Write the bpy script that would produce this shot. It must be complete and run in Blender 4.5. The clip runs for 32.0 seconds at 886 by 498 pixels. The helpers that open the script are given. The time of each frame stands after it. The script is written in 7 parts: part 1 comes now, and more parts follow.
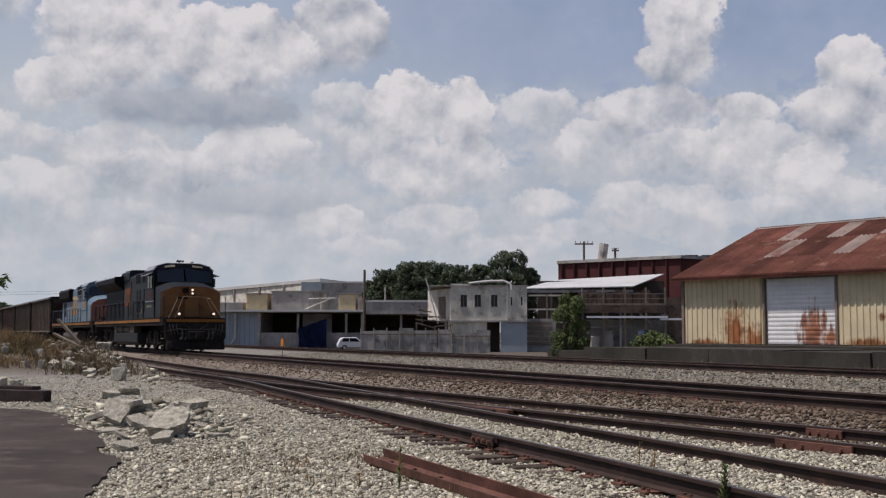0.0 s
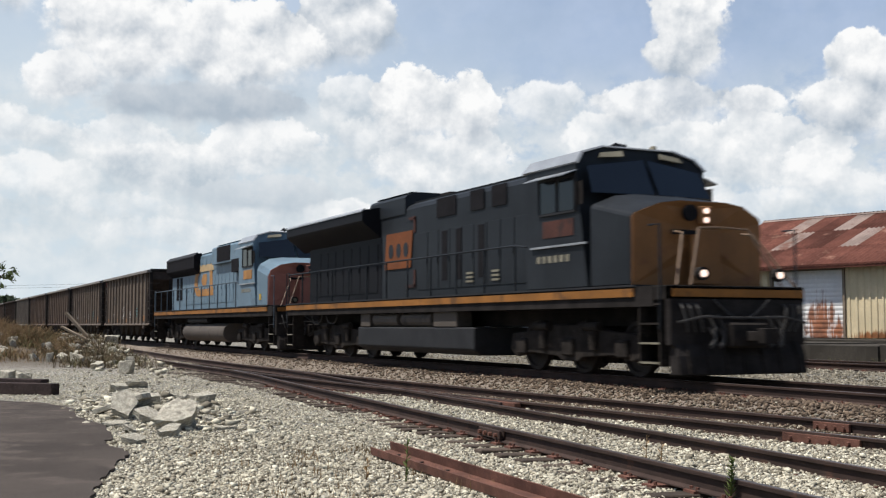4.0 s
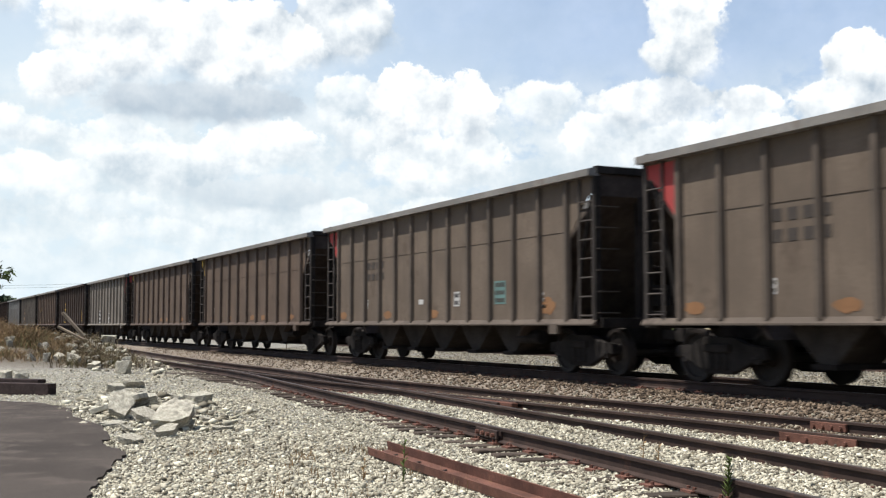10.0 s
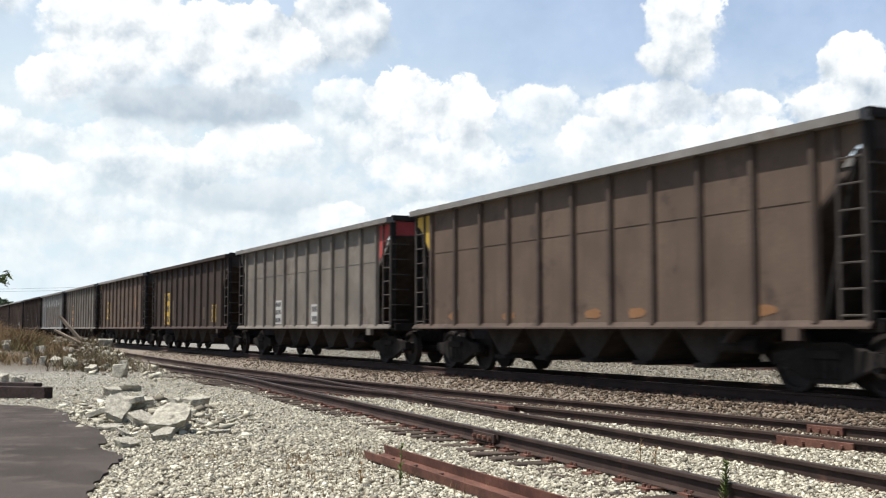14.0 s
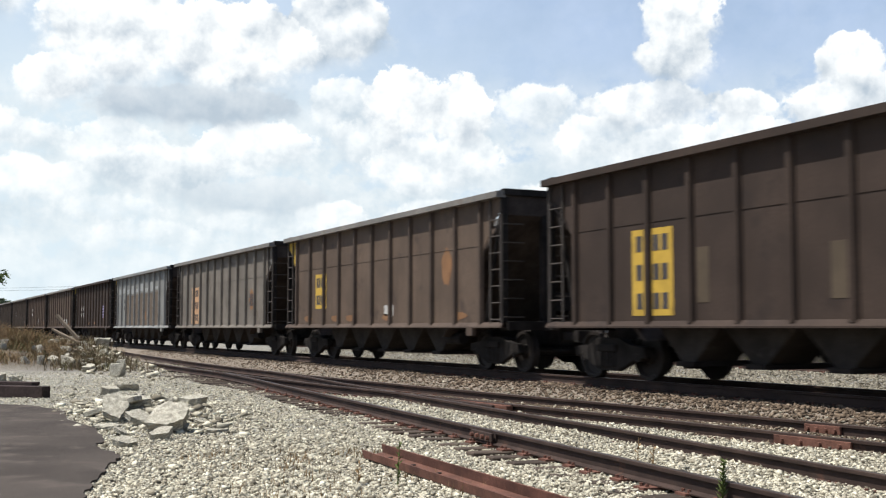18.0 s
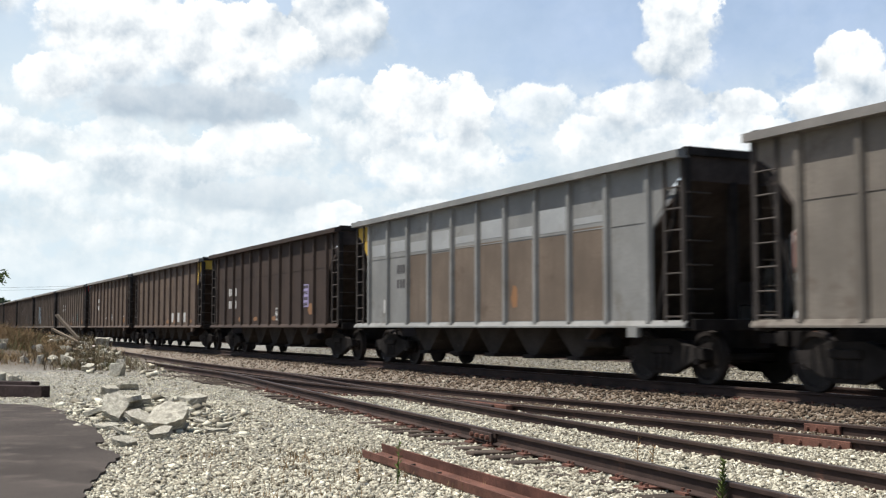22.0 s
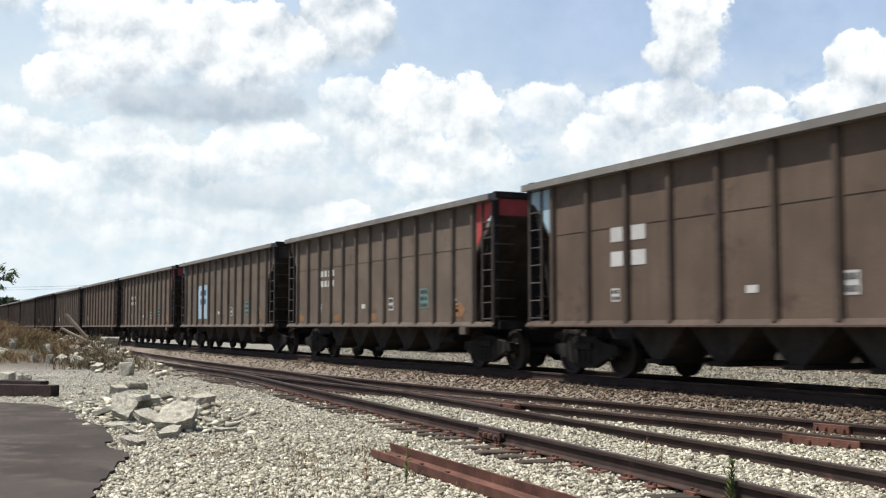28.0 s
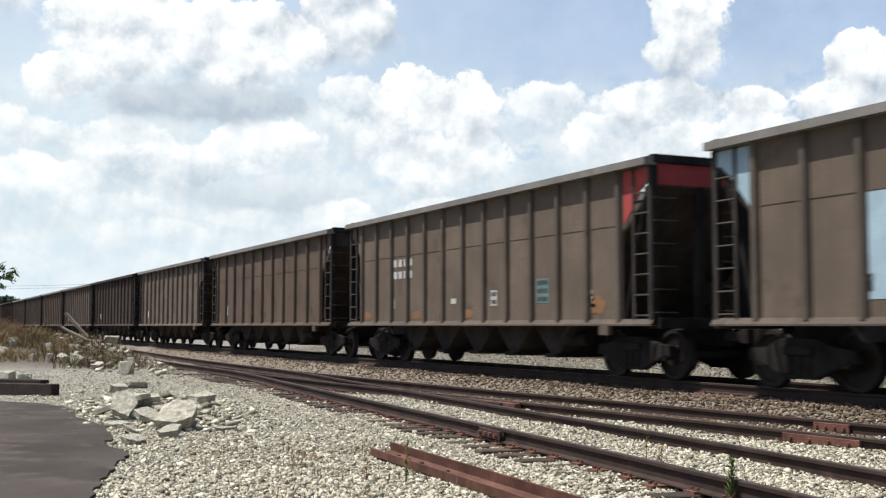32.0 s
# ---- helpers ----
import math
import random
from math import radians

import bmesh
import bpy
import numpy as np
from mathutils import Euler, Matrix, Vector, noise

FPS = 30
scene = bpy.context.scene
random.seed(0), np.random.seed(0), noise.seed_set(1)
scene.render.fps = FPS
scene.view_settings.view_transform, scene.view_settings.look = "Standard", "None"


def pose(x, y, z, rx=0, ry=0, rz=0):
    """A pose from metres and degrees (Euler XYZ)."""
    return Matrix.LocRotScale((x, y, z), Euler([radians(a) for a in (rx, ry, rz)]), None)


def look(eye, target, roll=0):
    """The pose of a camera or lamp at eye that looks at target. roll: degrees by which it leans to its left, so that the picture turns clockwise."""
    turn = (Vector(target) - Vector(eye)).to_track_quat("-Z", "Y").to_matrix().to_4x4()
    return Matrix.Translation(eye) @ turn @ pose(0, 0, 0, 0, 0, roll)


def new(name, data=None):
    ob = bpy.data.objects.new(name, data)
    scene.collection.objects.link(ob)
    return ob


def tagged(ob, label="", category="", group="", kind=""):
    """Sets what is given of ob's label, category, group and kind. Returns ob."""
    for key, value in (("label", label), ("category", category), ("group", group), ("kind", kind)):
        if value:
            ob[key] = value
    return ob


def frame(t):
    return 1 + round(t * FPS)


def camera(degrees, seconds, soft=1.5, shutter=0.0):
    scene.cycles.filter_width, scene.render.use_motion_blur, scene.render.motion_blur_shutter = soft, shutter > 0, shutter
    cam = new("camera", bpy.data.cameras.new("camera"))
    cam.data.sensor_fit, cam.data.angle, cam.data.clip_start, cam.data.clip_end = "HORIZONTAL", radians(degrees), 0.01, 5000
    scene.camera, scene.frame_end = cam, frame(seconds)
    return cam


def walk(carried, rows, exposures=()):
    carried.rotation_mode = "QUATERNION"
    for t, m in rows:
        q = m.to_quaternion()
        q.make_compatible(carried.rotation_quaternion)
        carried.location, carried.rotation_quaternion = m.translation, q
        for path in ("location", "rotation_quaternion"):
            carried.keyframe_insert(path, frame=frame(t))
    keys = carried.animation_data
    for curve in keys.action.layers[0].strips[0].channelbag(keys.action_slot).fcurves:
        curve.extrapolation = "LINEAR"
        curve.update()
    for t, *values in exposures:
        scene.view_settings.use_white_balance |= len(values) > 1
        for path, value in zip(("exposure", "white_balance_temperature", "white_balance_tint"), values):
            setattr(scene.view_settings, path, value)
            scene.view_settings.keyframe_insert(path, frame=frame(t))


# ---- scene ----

# The rail heads of the main track lie at z = 0; x runs along it (the train goes to +x), y away from the camera.
# ---- camera ----
LENS = 1980.0 / 1568.0          # focal length in picture widths
cam = camera(2 * math.degrees(math.atan(0.5 / LENS)), 32.0, soft=1.25, shutter=0.4)
EYE = (0.0, 0.0, 0.97)


def aim(dx, dy):
    """The camera's pose, panned and tilted a little from its resting view."""
    a = math.atan((949.0 - dx) / 1980.0)
    up = (135.0 + dy) / 1980.0
    d = Vector((-math.cos(a), math.sin(a), up * 1.0))
    return look(EYE, Vector(EYE) + d * 50)


PATH = [(0.0, -15, 12), (0.1, -14, 11), (0.2, -12, 9), (0.3, -9, 5), (0.4, -6, 2), (0.5, -4, 1), (0.8, -1, 0), (1.0, 0, 0), (8.0, 0, 0),
        (9.0, -3, 0), (10.0, -6, 0), (11.0, -9, 0), (11.5, -10, 1), (12.5, -11, 4), (13.5, -12, 6), (14.5, -13, 6), (16.5, -15, 4),
        (17.5, -17, 5), (19.0, -18, 4), (22.0, -18, 4), (22.9, -18, 6), (23.0, -17, 6), (23.1, -15, 6), (23.3, -5, 6), (23.5, -1, 6), (24.0, 0, 5), (25.0, -3, 3),
        (25.5, -4, 3), (27.5, 0, 3), (30.0, 0, 3), (31.0, 0, 1), (32.0, 0, 1)]
walk(cam, [(t, aim(dx, dy)) for t, dx, dy in PATH],
     [(0.0, -0.33, 6350, 18), (1.0, -0.28, 6350, 17), (2.0, -0.22, 6350, 15), (3.0, 0.0, 6350, 13), (3.5, 0.10, 6350, 12), (5.5, 0.50, 6300, 9), (8.0, 0.50, 6300, 9), (32.0, 0.44, 6300, 9)])

# ---- light ----
SUN_TO = Vector((-0.12, -0.42, 1.0)).normalized()
sun = new("sun", bpy.data.lights.new("sun", "SUN"))
sun.data.energy, sun.data.angle, sun.data.color = 5.0, radians(0.55), (1.0, 0.965, 0.90)
sun.matrix_world = look((0, 0, 60), Vector((0, 0, 60)) - SUN_TO)


class Nodes:
    """Small arithmetic on node sockets."""

    def __init__(self, tree):
        self.t = tree

    def put(self, sock, v):
        if isinstance(v, (int, float, tuple, Vector)):
            sock.default_value = v
        else:
            self.t.links.new(v, sock)

    def node(self, kind, **props):
        n = self.t.nodes.new(kind)
        for k, v in props.items():
            n[k] = v
        return n

    def m(self, op, a, b=0.0, c=0.0, clamp=False):
        n = self.t.nodes.new("ShaderNodeMath")
        n.operation, n.use_clamp = op, clamp
        for s, v in zip(n.inputs, (a, b, c)):
            self.put(s, v)
        return n.outputs[0]

    def v(self, op, a, b=(0, 0, 0)):
        n = self.t.nodes.new("ShaderNodeVectorMath")
        n.operation = op
        self.put(n.inputs[0], a)
        self.put(n.inputs[1], b)
        return n.outputs["Value"] if op in ("DOT_PRODUCT", "LENGTH", "DISTANCE") else n.outputs[0]

    def step(self, x, lo, hi, a=0.0, b=1.0):
        n = self.t.nodes.new("ShaderNodeMapRange")
        n.interpolation_type = "SMOOTHSTEP"
        for s, v in zip(n.inputs, (x, lo, hi, a, b)):
            self.put(s, v)
        return n.outputs[0]

    def noise(self, vec, scale, detail=4.0, rough=0.5, dist=0.0):
        n = self.t.nodes.new("ShaderNodeTexNoise")
        self.put(n.inputs["Vector"], vec)
        for k, v in (("Scale", scale), ("Detail", detail), ("Roughness", rough), ("Distortion", dist)):
            n.inputs[k].default_value = v
        return n

    def mix(self, f, a, b, blend="MIX"):
        n = self.t.nodes.new("ShaderNodeMix")
        n.data_type, n.blend_type = "RGBA", blend
        for i, v in ((0, f), (6, a), (7, b)):
            if isinstance(v, tuple) and len(v) == 3:
                v = (*v, 1)
            self.put(n.inputs[i], v)
        return n.outputs[2]


def make_sky():
    """Blue summer sky with heaps of cumulus, haze towards the horizon."""
    w = bpy.data.worlds.new("sky")
    scene.world = w
    w.use_nodes = True
    t = w.node_tree
    t.nodes.clear()
    N = Nodes(t)
    out, bg = t.nodes.new("ShaderNodeOutputWorld"), t.nodes.new("ShaderNodeBackground")
    t.links.new(bg.outputs[0], out.inputs[0])
    sky = t.nodes.new("ShaderNodeTexSky")
    sky.sky_type, sky.sun_disc = "NISHITA", False
    sky.sun_elevation = math.asin(SUN_TO.z)
    sky.sun_rotation = math.atan2(SUN_TO.x, SUN_TO.y)
    sky.air_density, sky.dust_density, sky.ozone_density = 1.0, 1.5, 1.0
    d = t.nodes.new("ShaderNodeTexCoord").outputs["Generated"]
    a0 = math.radians(25.6)
    fwd, right = (-math.cos(a0), math.sin(a0), 0.0), (math.sin(a0), math.cos(a0), 0.0)
    deg = 180 / math.pi
    az = N.m("MULTIPLY", N.m("ARCTAN2", N.v("DOT_PRODUCT", d, right), N.v("DOT_PRODUCT", d, fwd)), deg)
    sep = t.nodes.new("ShaderNodeSeparateXYZ")
    t.links.new(d, sep.inputs[0])
    el = N.m("MULTIPLY", N.m("ARCSINE", sep.outputs[2]), deg)
    com = t.nodes.new("ShaderNodeCombineXYZ")
    t.links.new(az, com.inputs[0])
    t.links.new(el, com.inputs[1])
    p = com.outputs[0]

    def puff(q):
        """Rounded billows with finer ones on them."""
        n = t.nodes.new("ShaderNodeTexVoronoi")
        n.normalize = True
        N.put(n.inputs["Vector"], q)
        for k, v in (("Scale", 0.55), ("Detail", 3.2), ("Roughness", 0.54), ("Lacunarity", 2.2)):
            n.inputs[k].default_value = v
        d1 = n.outputs["Distance"]
        return N.m("SUBTRACT", 0.22, N.m("MULTIPLY", d1, d1))

    # heaps of cumulus, the farthest first: azimuth, elevation, half width, height, depth (tenths of a degree), brightness, cover
    far_heaps = [(-205, 68, 32, 13, 10, .70, .7), (-163, 55, 29, 9, 7, .55, .5), (-138, 43, 34, 9, 6, .55, .5), (-52, 54, 19, 11, 6, .75, .8), (0, 53, 23, 12, 7, .65, .65),
                 (-35, 41, 20, 8, 5, .65, .6), (38, 41, 26, 9, 6, .6, .5), (55, 63, 17, 10, 6, .75, .75), (98, 63, 17, 11, 7, .7, .75), (128, 63, 20, 10, 6, .7, .7),
                 (158, 58, 23, 9, 6, .65, .6), (196, 62, 28, 12, 9, .65, .65), (-92, 50, 32, 9, 6, .5, .55), (67, 47, 20, 7, 5, .7, .5)]
    mid_heaps = [(-214, 92, 27, 11, 10, .65, .8), (-160, 87, 26, 14, 12, .6, .75), (-134, 76, 40, 15, 13, .42, .8), (-94, 88, 32, 15, 14, .72, .9), (-92, 63, 36, 11, 9, .2, .8),
                 (-48, 109, 18, 16, 17, .55, .8), (-37, 92, 15, 14, 13, .5, .75), (-8, 77, 25, 17, 12, .6, .9), (19, 82, 20, 16, 10, .62, .85), (52, 110, 22, 14, 12, .62, .8),
                 (81, 92, 22, 15, 12, .62, .85), (123, 86, 32, 13, 10, .5, .85), (159, 82, 34, 22, 16, .62, .95), (187, 74, 20, 17, 10, .75, .9)]
    near_heaps = [(112, 108, 34, 14, 12, .55, .9), (157, 107, 18, 10, 9, .7, .95), (211, 101, 34, 21, 17, .55, .95), (208, 124, 17, 15, 17, .78, 1), (124, 132, 18, 17, 18, .48, 1),
                  (125, 149, 20, 24, 21, .72, 1), (-53, 144, 29, 22, 15, .48, .95), (-17, 109, 21, 22, 23, .78, 1), (11, 103, 18, 22, 17, .7, 1), (-191, 116, 17, 14, 10, .72, .95),
                  (-104, 134, 42, 26, 34, .68, 1), (-162, 141, 34, 38, 38, .72, 1), (-213, 155, 13, 11, 9, .6, .8), (-124, 107, 50, 11, 9, .12, .8)]

    def bend(q, scale, amp, detail):
        n = N.noise(q, scale, detail, 0.55)
        return N.v("ADD", q, N.v("MULTIPLY", N.v("SUBTRACT", n.outputs["Color"], (0.5, 0.5, 0.5)), (amp, amp * 0.7, 0)))

    def billows(q):
        return N.m("ADD", puff(bend(q, 1.3, 0.8, 3.0)), N.m("MULTIPLY", N.noise(q, 3.2, 5.0, 0.62).outputs[0], 0.16))

    bumps = billows(p)
    lit = N.m("ADD", N.m("MULTIPLY", N.m("SUBTRACT", bumps, billows(N.v("ADD", p, (-0.16, 0.50, 0)))), 1.7),
              N.m("MULTIPLY", N.m("SUBTRACT", N.noise(p, 0.50, 3.0, 0.5).outputs[0], N.noise(N.v("ADD", p, (-0.4, 1.1, 0)), 0.50, 3.0, 0.5).outputs[0]), 1.5))
    bent = t.nodes.new("ShaderNodeSeparateXYZ")
    t.links.new(bend(p, 0.42, 2.2, 4.0), bent.inputs[0])
    bx, by = bent.outputs[0], bent.outputs[1]
    # a thin bright veil lies over the blue, thickening to haze and a deck of small heaps towards the horizon
    veil = N.step(N.noise(p, 0.16, 5.0, 0.6).outputs[0], 0.30, 0.75, 0.30, 0.75)
    col = N.mix(veil, sky.outputs[0], (3.9, 4.75, 6.5))
    left = N.m("MULTIPLY", N.step(az, 12.0, -16.0, 0.25, 0.95), N.step(el, 18.0, 9.0, 0.55, 1.0))
    col = N.mix(left, col, (5.5, 6.25, 6.65))
    col = N.mix(N.step(el, 13.5, 1.0, 0.0, 0.9), col, (5.3, 6.05, 6.45))
    deck = N.m("ADD", N.noise(N.v("MULTIPLY", p, (0.85, 1.35, 1.0)), 0.42, 6.0, 0.58).outputs[0], N.m("MULTIPLY", bumps, 0.45))
    deck_tone = N.m("ADD", 0.55, lit, clamp=True)
    col = N.mix(N.m("MULTIPLY", N.step(deck, 0.44, 0.60), N.step(el, 14.0, 9.0, 0.05, 0.75)), col, N.mix(deck_tone, (4.6, 5.3, 5.7), (7.3, 7.35, 7.15)))
    for dark, heaps in (((4.7, 5.3, 5.65), far_heaps), ((4.2, 4.8, 5.25), mid_heaps), ((3.5, 4.05, 4.6), near_heaps)):
        for x, y, rx, up, down, tone, cover in heaps:
            x, y, rx, up, down = x / 10, y / 10, rx / 10, up / 10, down / 10
            size = min(rx, up, 1.8)
            rx, up, down = rx * 1.08, up * 1.1, down * 1.1
            dx = N.m("MULTIPLY_ADD", bx, 1 / rx, -x / rx)
            rise = N.m("MULTIPLY_ADD", by, 1 / up, -y / up)
            dy = N.m("MAXIMUM", rise, N.m("MULTIPLY", rise, -up / down))
            r = N.m("SQRT", N.m("MULTIPLY_ADD", dx, dx, N.m("MULTIPLY", dy, dy)))
            depth = N.m("ADD", N.m("MULTIPLY_ADD", r, -size, size * 0.80), N.m("MULTIPLY", bumps, 1.0 + 0.75 * size))
            edge = N.step(rise, -0.8, 0.5, 1.7, 0.16 + 0.3 * (1 - cover))
            inside = N.m("MULTIPLY", N.step(depth, 0.0, edge), cover)
            shade = N.m("ADD", N.m("MULTIPLY_ADD", rise, 0.30, tone - 0.06), lit if tone > 0.2 else N.m("MULTIPLY", lit, 0.3), clamp=True)
            col = N.mix(inside, col, N.mix(shade, dark, (8.4, 8.35, 8.1)))
    # the rest of the sky: scattered heaps of the same kind
    wide = N.m("SUBTRACT", N.m("MULTIPLY", N.noise(d, 4.5, 5.0, 0.55).outputs[0], 3.2), 1.95)
    away = N.m("MAXIMUM", N.step(N.m("ABSOLUTE", az), 26.0, 36.0), N.step(el, 18.5, 25.0))
    others = N.mix(N.step(wide, -0.02, 0.3), sky.outputs[0], N.mix(N.step(wide, 0.0, 0.6), (4.2, 4.8, 5.25), (8.0, 8.1, 7.9)))
    col = N.mix(away, col, others)
    hz = N.step(el, 6.0, 0.0, 0.0, 0.6)
    col = N.mix(hz, col, (6.3, 7.0, 7.3))
    ground_side = N.step(el, -1.0, -6.0)
    col = N.mix(ground_side, col, (1.6, 1.5, 1.35))
    t.links.new(col, bg.inputs[0])
    bg.inputs[1].default_value = 0.10


make_sky()


# ---- materials ----
def material(name, color, rough=0.8, metal=0.0, vary=0.25, scale=3.0, grain=40.0, bump=0.15, stain=None, stain_at=0.58, streak=0.0, each=0.0, spec=0.2):
    """A surface with large stains, fine grain, and, if wanted, streaks that run down it and a tone of its own for each piece."""
    m = bpy.data.materials.new(name)
    m.use_nodes = True
    t = m.node_tree
    N = Nodes(t)
    b = t.nodes["Principled BSDF"]
    co = t.nodes.new("ShaderNodeTexCoord").outputs["Object"]
    big = N.noise(co, scale, 5.0, 0.6).outputs[0]
    fine = N.noise(co, grain, 3.0, 0.6).outputs[0]
    dark = tuple(c * (1 - vary) for c in color)
    light = tuple(min(1, c * (1 + vary)) for c in color)
    col = N.mix(N.step(big, 0.3, 0.7), dark, light)
    col = N.mix(N.m("MULTIPLY", N.step(fine, 0.35, 0.7), 0.5), col, dark)
    if stain:
        col = N.mix(N.step(N.noise(co, scale * 1.7, 6.0, 0.65).outputs[0], stain_at, stain_at + 0.14), col, stain)
    if streak:
        s = N.noise(N.v("MULTIPLY", co, (6.0, 6.0, 0.35)), 1.0, 4.0, 0.6).outputs[0]
        col = N.mix(N.m("MULTIPLY", N.step(s, 0.45, 0.72), streak), col, dark)
    if each:
        r = t.nodes.new("ShaderNodeObjectInfo").outputs["Random"]
        col = N.mix(1.0, col, N.mix(r, (1 - each,) * 3, (1 + each,) * 3), "MULTIPLY")
    N.put(b.inputs["Base Color"], col)
    N.put(b.inputs["Roughness"], N.m("ADD", rough - 0.08, N.m("MULTIPLY", big, 0.16)))
    b.inputs["Metallic"].default_value = metal
    b.inputs["Specular IOR Level"].default_value = spec
    if bump:
        bp = t.nodes.new("ShaderNodeBump")
        bp.inputs["Strength"].default_value = bump
        bp.inputs["Distance"].default_value = 0.02
        N.put(bp.inputs["Height"], N.m("ADD", N.m("MULTIPLY", big, 0.5), fine))
        t.links.new(bp.outputs[0], b.inputs["Normal"])
    return m


def glow(name, color, strength):
    m = material(name, color)
    b = m.node_tree.nodes["Principled BSDF"]
    b.inputs["Emission Color"].default_value = (*color, 1)
    b.inputs["Emission Strength"].default_value = strength
    return m


def gravel_material(name, color):
    """Broken stone: a tone for each stone, fine grain."""
    m = material(name, color, 0.9, vary=0.15, scale=6, grain=90, bump=0.2)
    t = m.node_tree
    N = Nodes(t)
    b = t.nodes["Principled BSDF"]
    src = b.inputs["Base Color"].links[0].from_socket
    r = t.nodes.new("ShaderNodeNewGeometry").outputs["Random Per Island"]
    ramp = t.nodes.new("ShaderNodeValToRGB")
    els = ramp.color_ramp.elements
    els[0].color, els[1].color = (0.20, 0.18, 0.16, 1), (1.75, 1.75, 1.68, 1)
    for pos, c in ((0.25, (0.62, 0.58, 0.52, 1)), (0.6, (1.0, 0.98, 0.93, 1)), (0.85, (1.15, 1.1, 1.0, 1))):
        e = els.new(pos)
        e.color = c
    t.links.new(r, ramp.inputs[0])
    N.put(b.inputs["Base Color"], N.mix(1.0, src, ramp.outputs[0], "MULTIPLY"))
    return m


def ground_material():
    """Stone ballast and dust; browner between the rails, dry earth at the weedy bank."""
    m = bpy.data.materials.new("ballast_ground")
    m.use_nodes = True
    t = m.node_tree
    N = Nodes(t)
    b = t.nodes["Principled BSDF"]
    co = t.nodes.new("ShaderNodeTexCoord").outputs["Object"]
    vor = t.nodes.new("ShaderNodeTexVoronoi")
    vor.inputs["Scale"].default_value = 34.0
    t.links.new(co, vor.inputs["Vector"])
    big = N.noise(co, 0.6, 6.0, 0.6).outputs[0]
    fine = N.noise(co, 30.0, 4.0, 0.6).outputs[0]
    sep = t.nodes.new("ShaderNodeSeparateXYZ")
    t.links.new(co, sep.inputs[0])
    x, y = sep.outputs[0], sep.outputs[1]
    tone = t.nodes.new("ShaderNodeSeparateColor")
    t.links.new(vor.outputs["Color"], tone.inputs[0])
    stone = N.mix(tone.outputs[0], (0.075, 0.067, 0.056), (0.44, 0.41, 0.335))
    stone = N.mix(N.step(big, 0.42, 0.7), stone, (0.225, 0.215, 0.185))
    # rust and brake dust along the main track
    yy = N.m("ADD", y, N.m("MULTIPLY", N.m("SUBTRACT", big, 0.5), 1.6))
    rust = N.m("MULTIPLY", N.step(N.m("MULTIPLY_ADD", N.m("MAXIMUM", x, -30.0), -0.075, yy), 9.9, 10.7), N.step(yy, 15.4, 14.7))
    rust = N.m("MAXIMUM", rust, N.m("MULTIPLY", N.step(x, -17.0, -30.0), N.m("MULTIPLY", N.step(yy, 7.4, 8.4), N.step(yy, 16.5, 15.0))))
    stone = N.mix(N.m("MULTIPLY", rust, 0.75), stone, (0.16, 0.115, 0.08))
    beyond = N.step(yy, 15.2, 16.6)
    stone = N.mix(N.m("MULTIPLY", beyond, 0.6), stone, N.mix(fine, (0.10, 0.09, 0.07), (0.20, 0.18, 0.145)))
    # dry earth on the far left bank and in the distance
    earth = N.m("MAXIMUM", N.m("MULTIPLY", N.step(x, -34.0, -40.0), N.step(yy, 9.4, 7.6)), N.step(yy, 26.0, 30.0))
    stone = N.mix(earth, stone, N.mix(fine, (0.06, 0.046, 0.03), (0.13, 0.10, 0.068)))
    N.put(b.inputs["Base Color"], stone)
    b.inputs["Roughness"].default_value = 0.93
    bp = t.nodes.new("ShaderNodeBump")
    bp.inputs["Strength"].default_value = 0.8
    bp.inputs["Distance"].default_value = 0.03
    N.put(bp.inputs["Height"], N.m("ADD", N.m("MULTIPLY", N.m("SUBTRACT", 0.6, vor.outputs["Distance"]), 1.0), N.m("MULTIPLY", fine, 0.4)))
    t.links.new(bp.outputs[0], b.inputs["Normal"])
    return m


M_GROUND = ground_material()
M_STONE = gravel_material("broken_stone", (0.44, 0.412, 0.335))
M_YARDSTONE = gravel_material("grimy_yard_stone", (0.23, 0.21, 0.17))
M_BALLAST = gravel_material("brown_ballast", (0.140, 0.105, 0.078))
M_RAIL = material("rusty_rail", (0.046, 0.029, 0.023), 0.8, 0.1, 0.35, 2.0, 60, 0.2, (0.085, 0.043, 0.030))
M_RAILTOP = material("worn_rail_head", (0.13, 0.11, 0.10), 0.4, 0.7, 0.2, 1.5, 50, 0.05, (0.10, 0.06, 0.04))
M_RUSTRED = material("red_rusty_steel", (0.125, 0.058, 0.041), 0.85, 0.1, 0.4, 3.0, 60, 0.3, (0.075, 0.038, 0.029))
M_TIE = material("weathered_sleeper", (0.065, 0.048, 0.036), 0.9, 0, 0.35, 4.0, 30, 0.4, (0.11, 0.088, 0.068), each=0.3)
M_ASPHALT = material("old_asphalt", (0.058, 0.048, 0.041), 0.95, 0, 0.25, 0.8, 70, 0.4, (0.082, 0.067, 0.057), 0.5, spec=0.08)
M_CONCRETE = material("broken_concrete", (0.43, 0.395, 0.315), 0.95, 0, 0.35, 4.0, 30, 0.8, (0.28, 0.25, 0.20), 0.5, spec=0.1)
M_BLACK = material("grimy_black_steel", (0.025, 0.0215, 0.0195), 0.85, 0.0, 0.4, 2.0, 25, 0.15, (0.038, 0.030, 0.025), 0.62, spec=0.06)
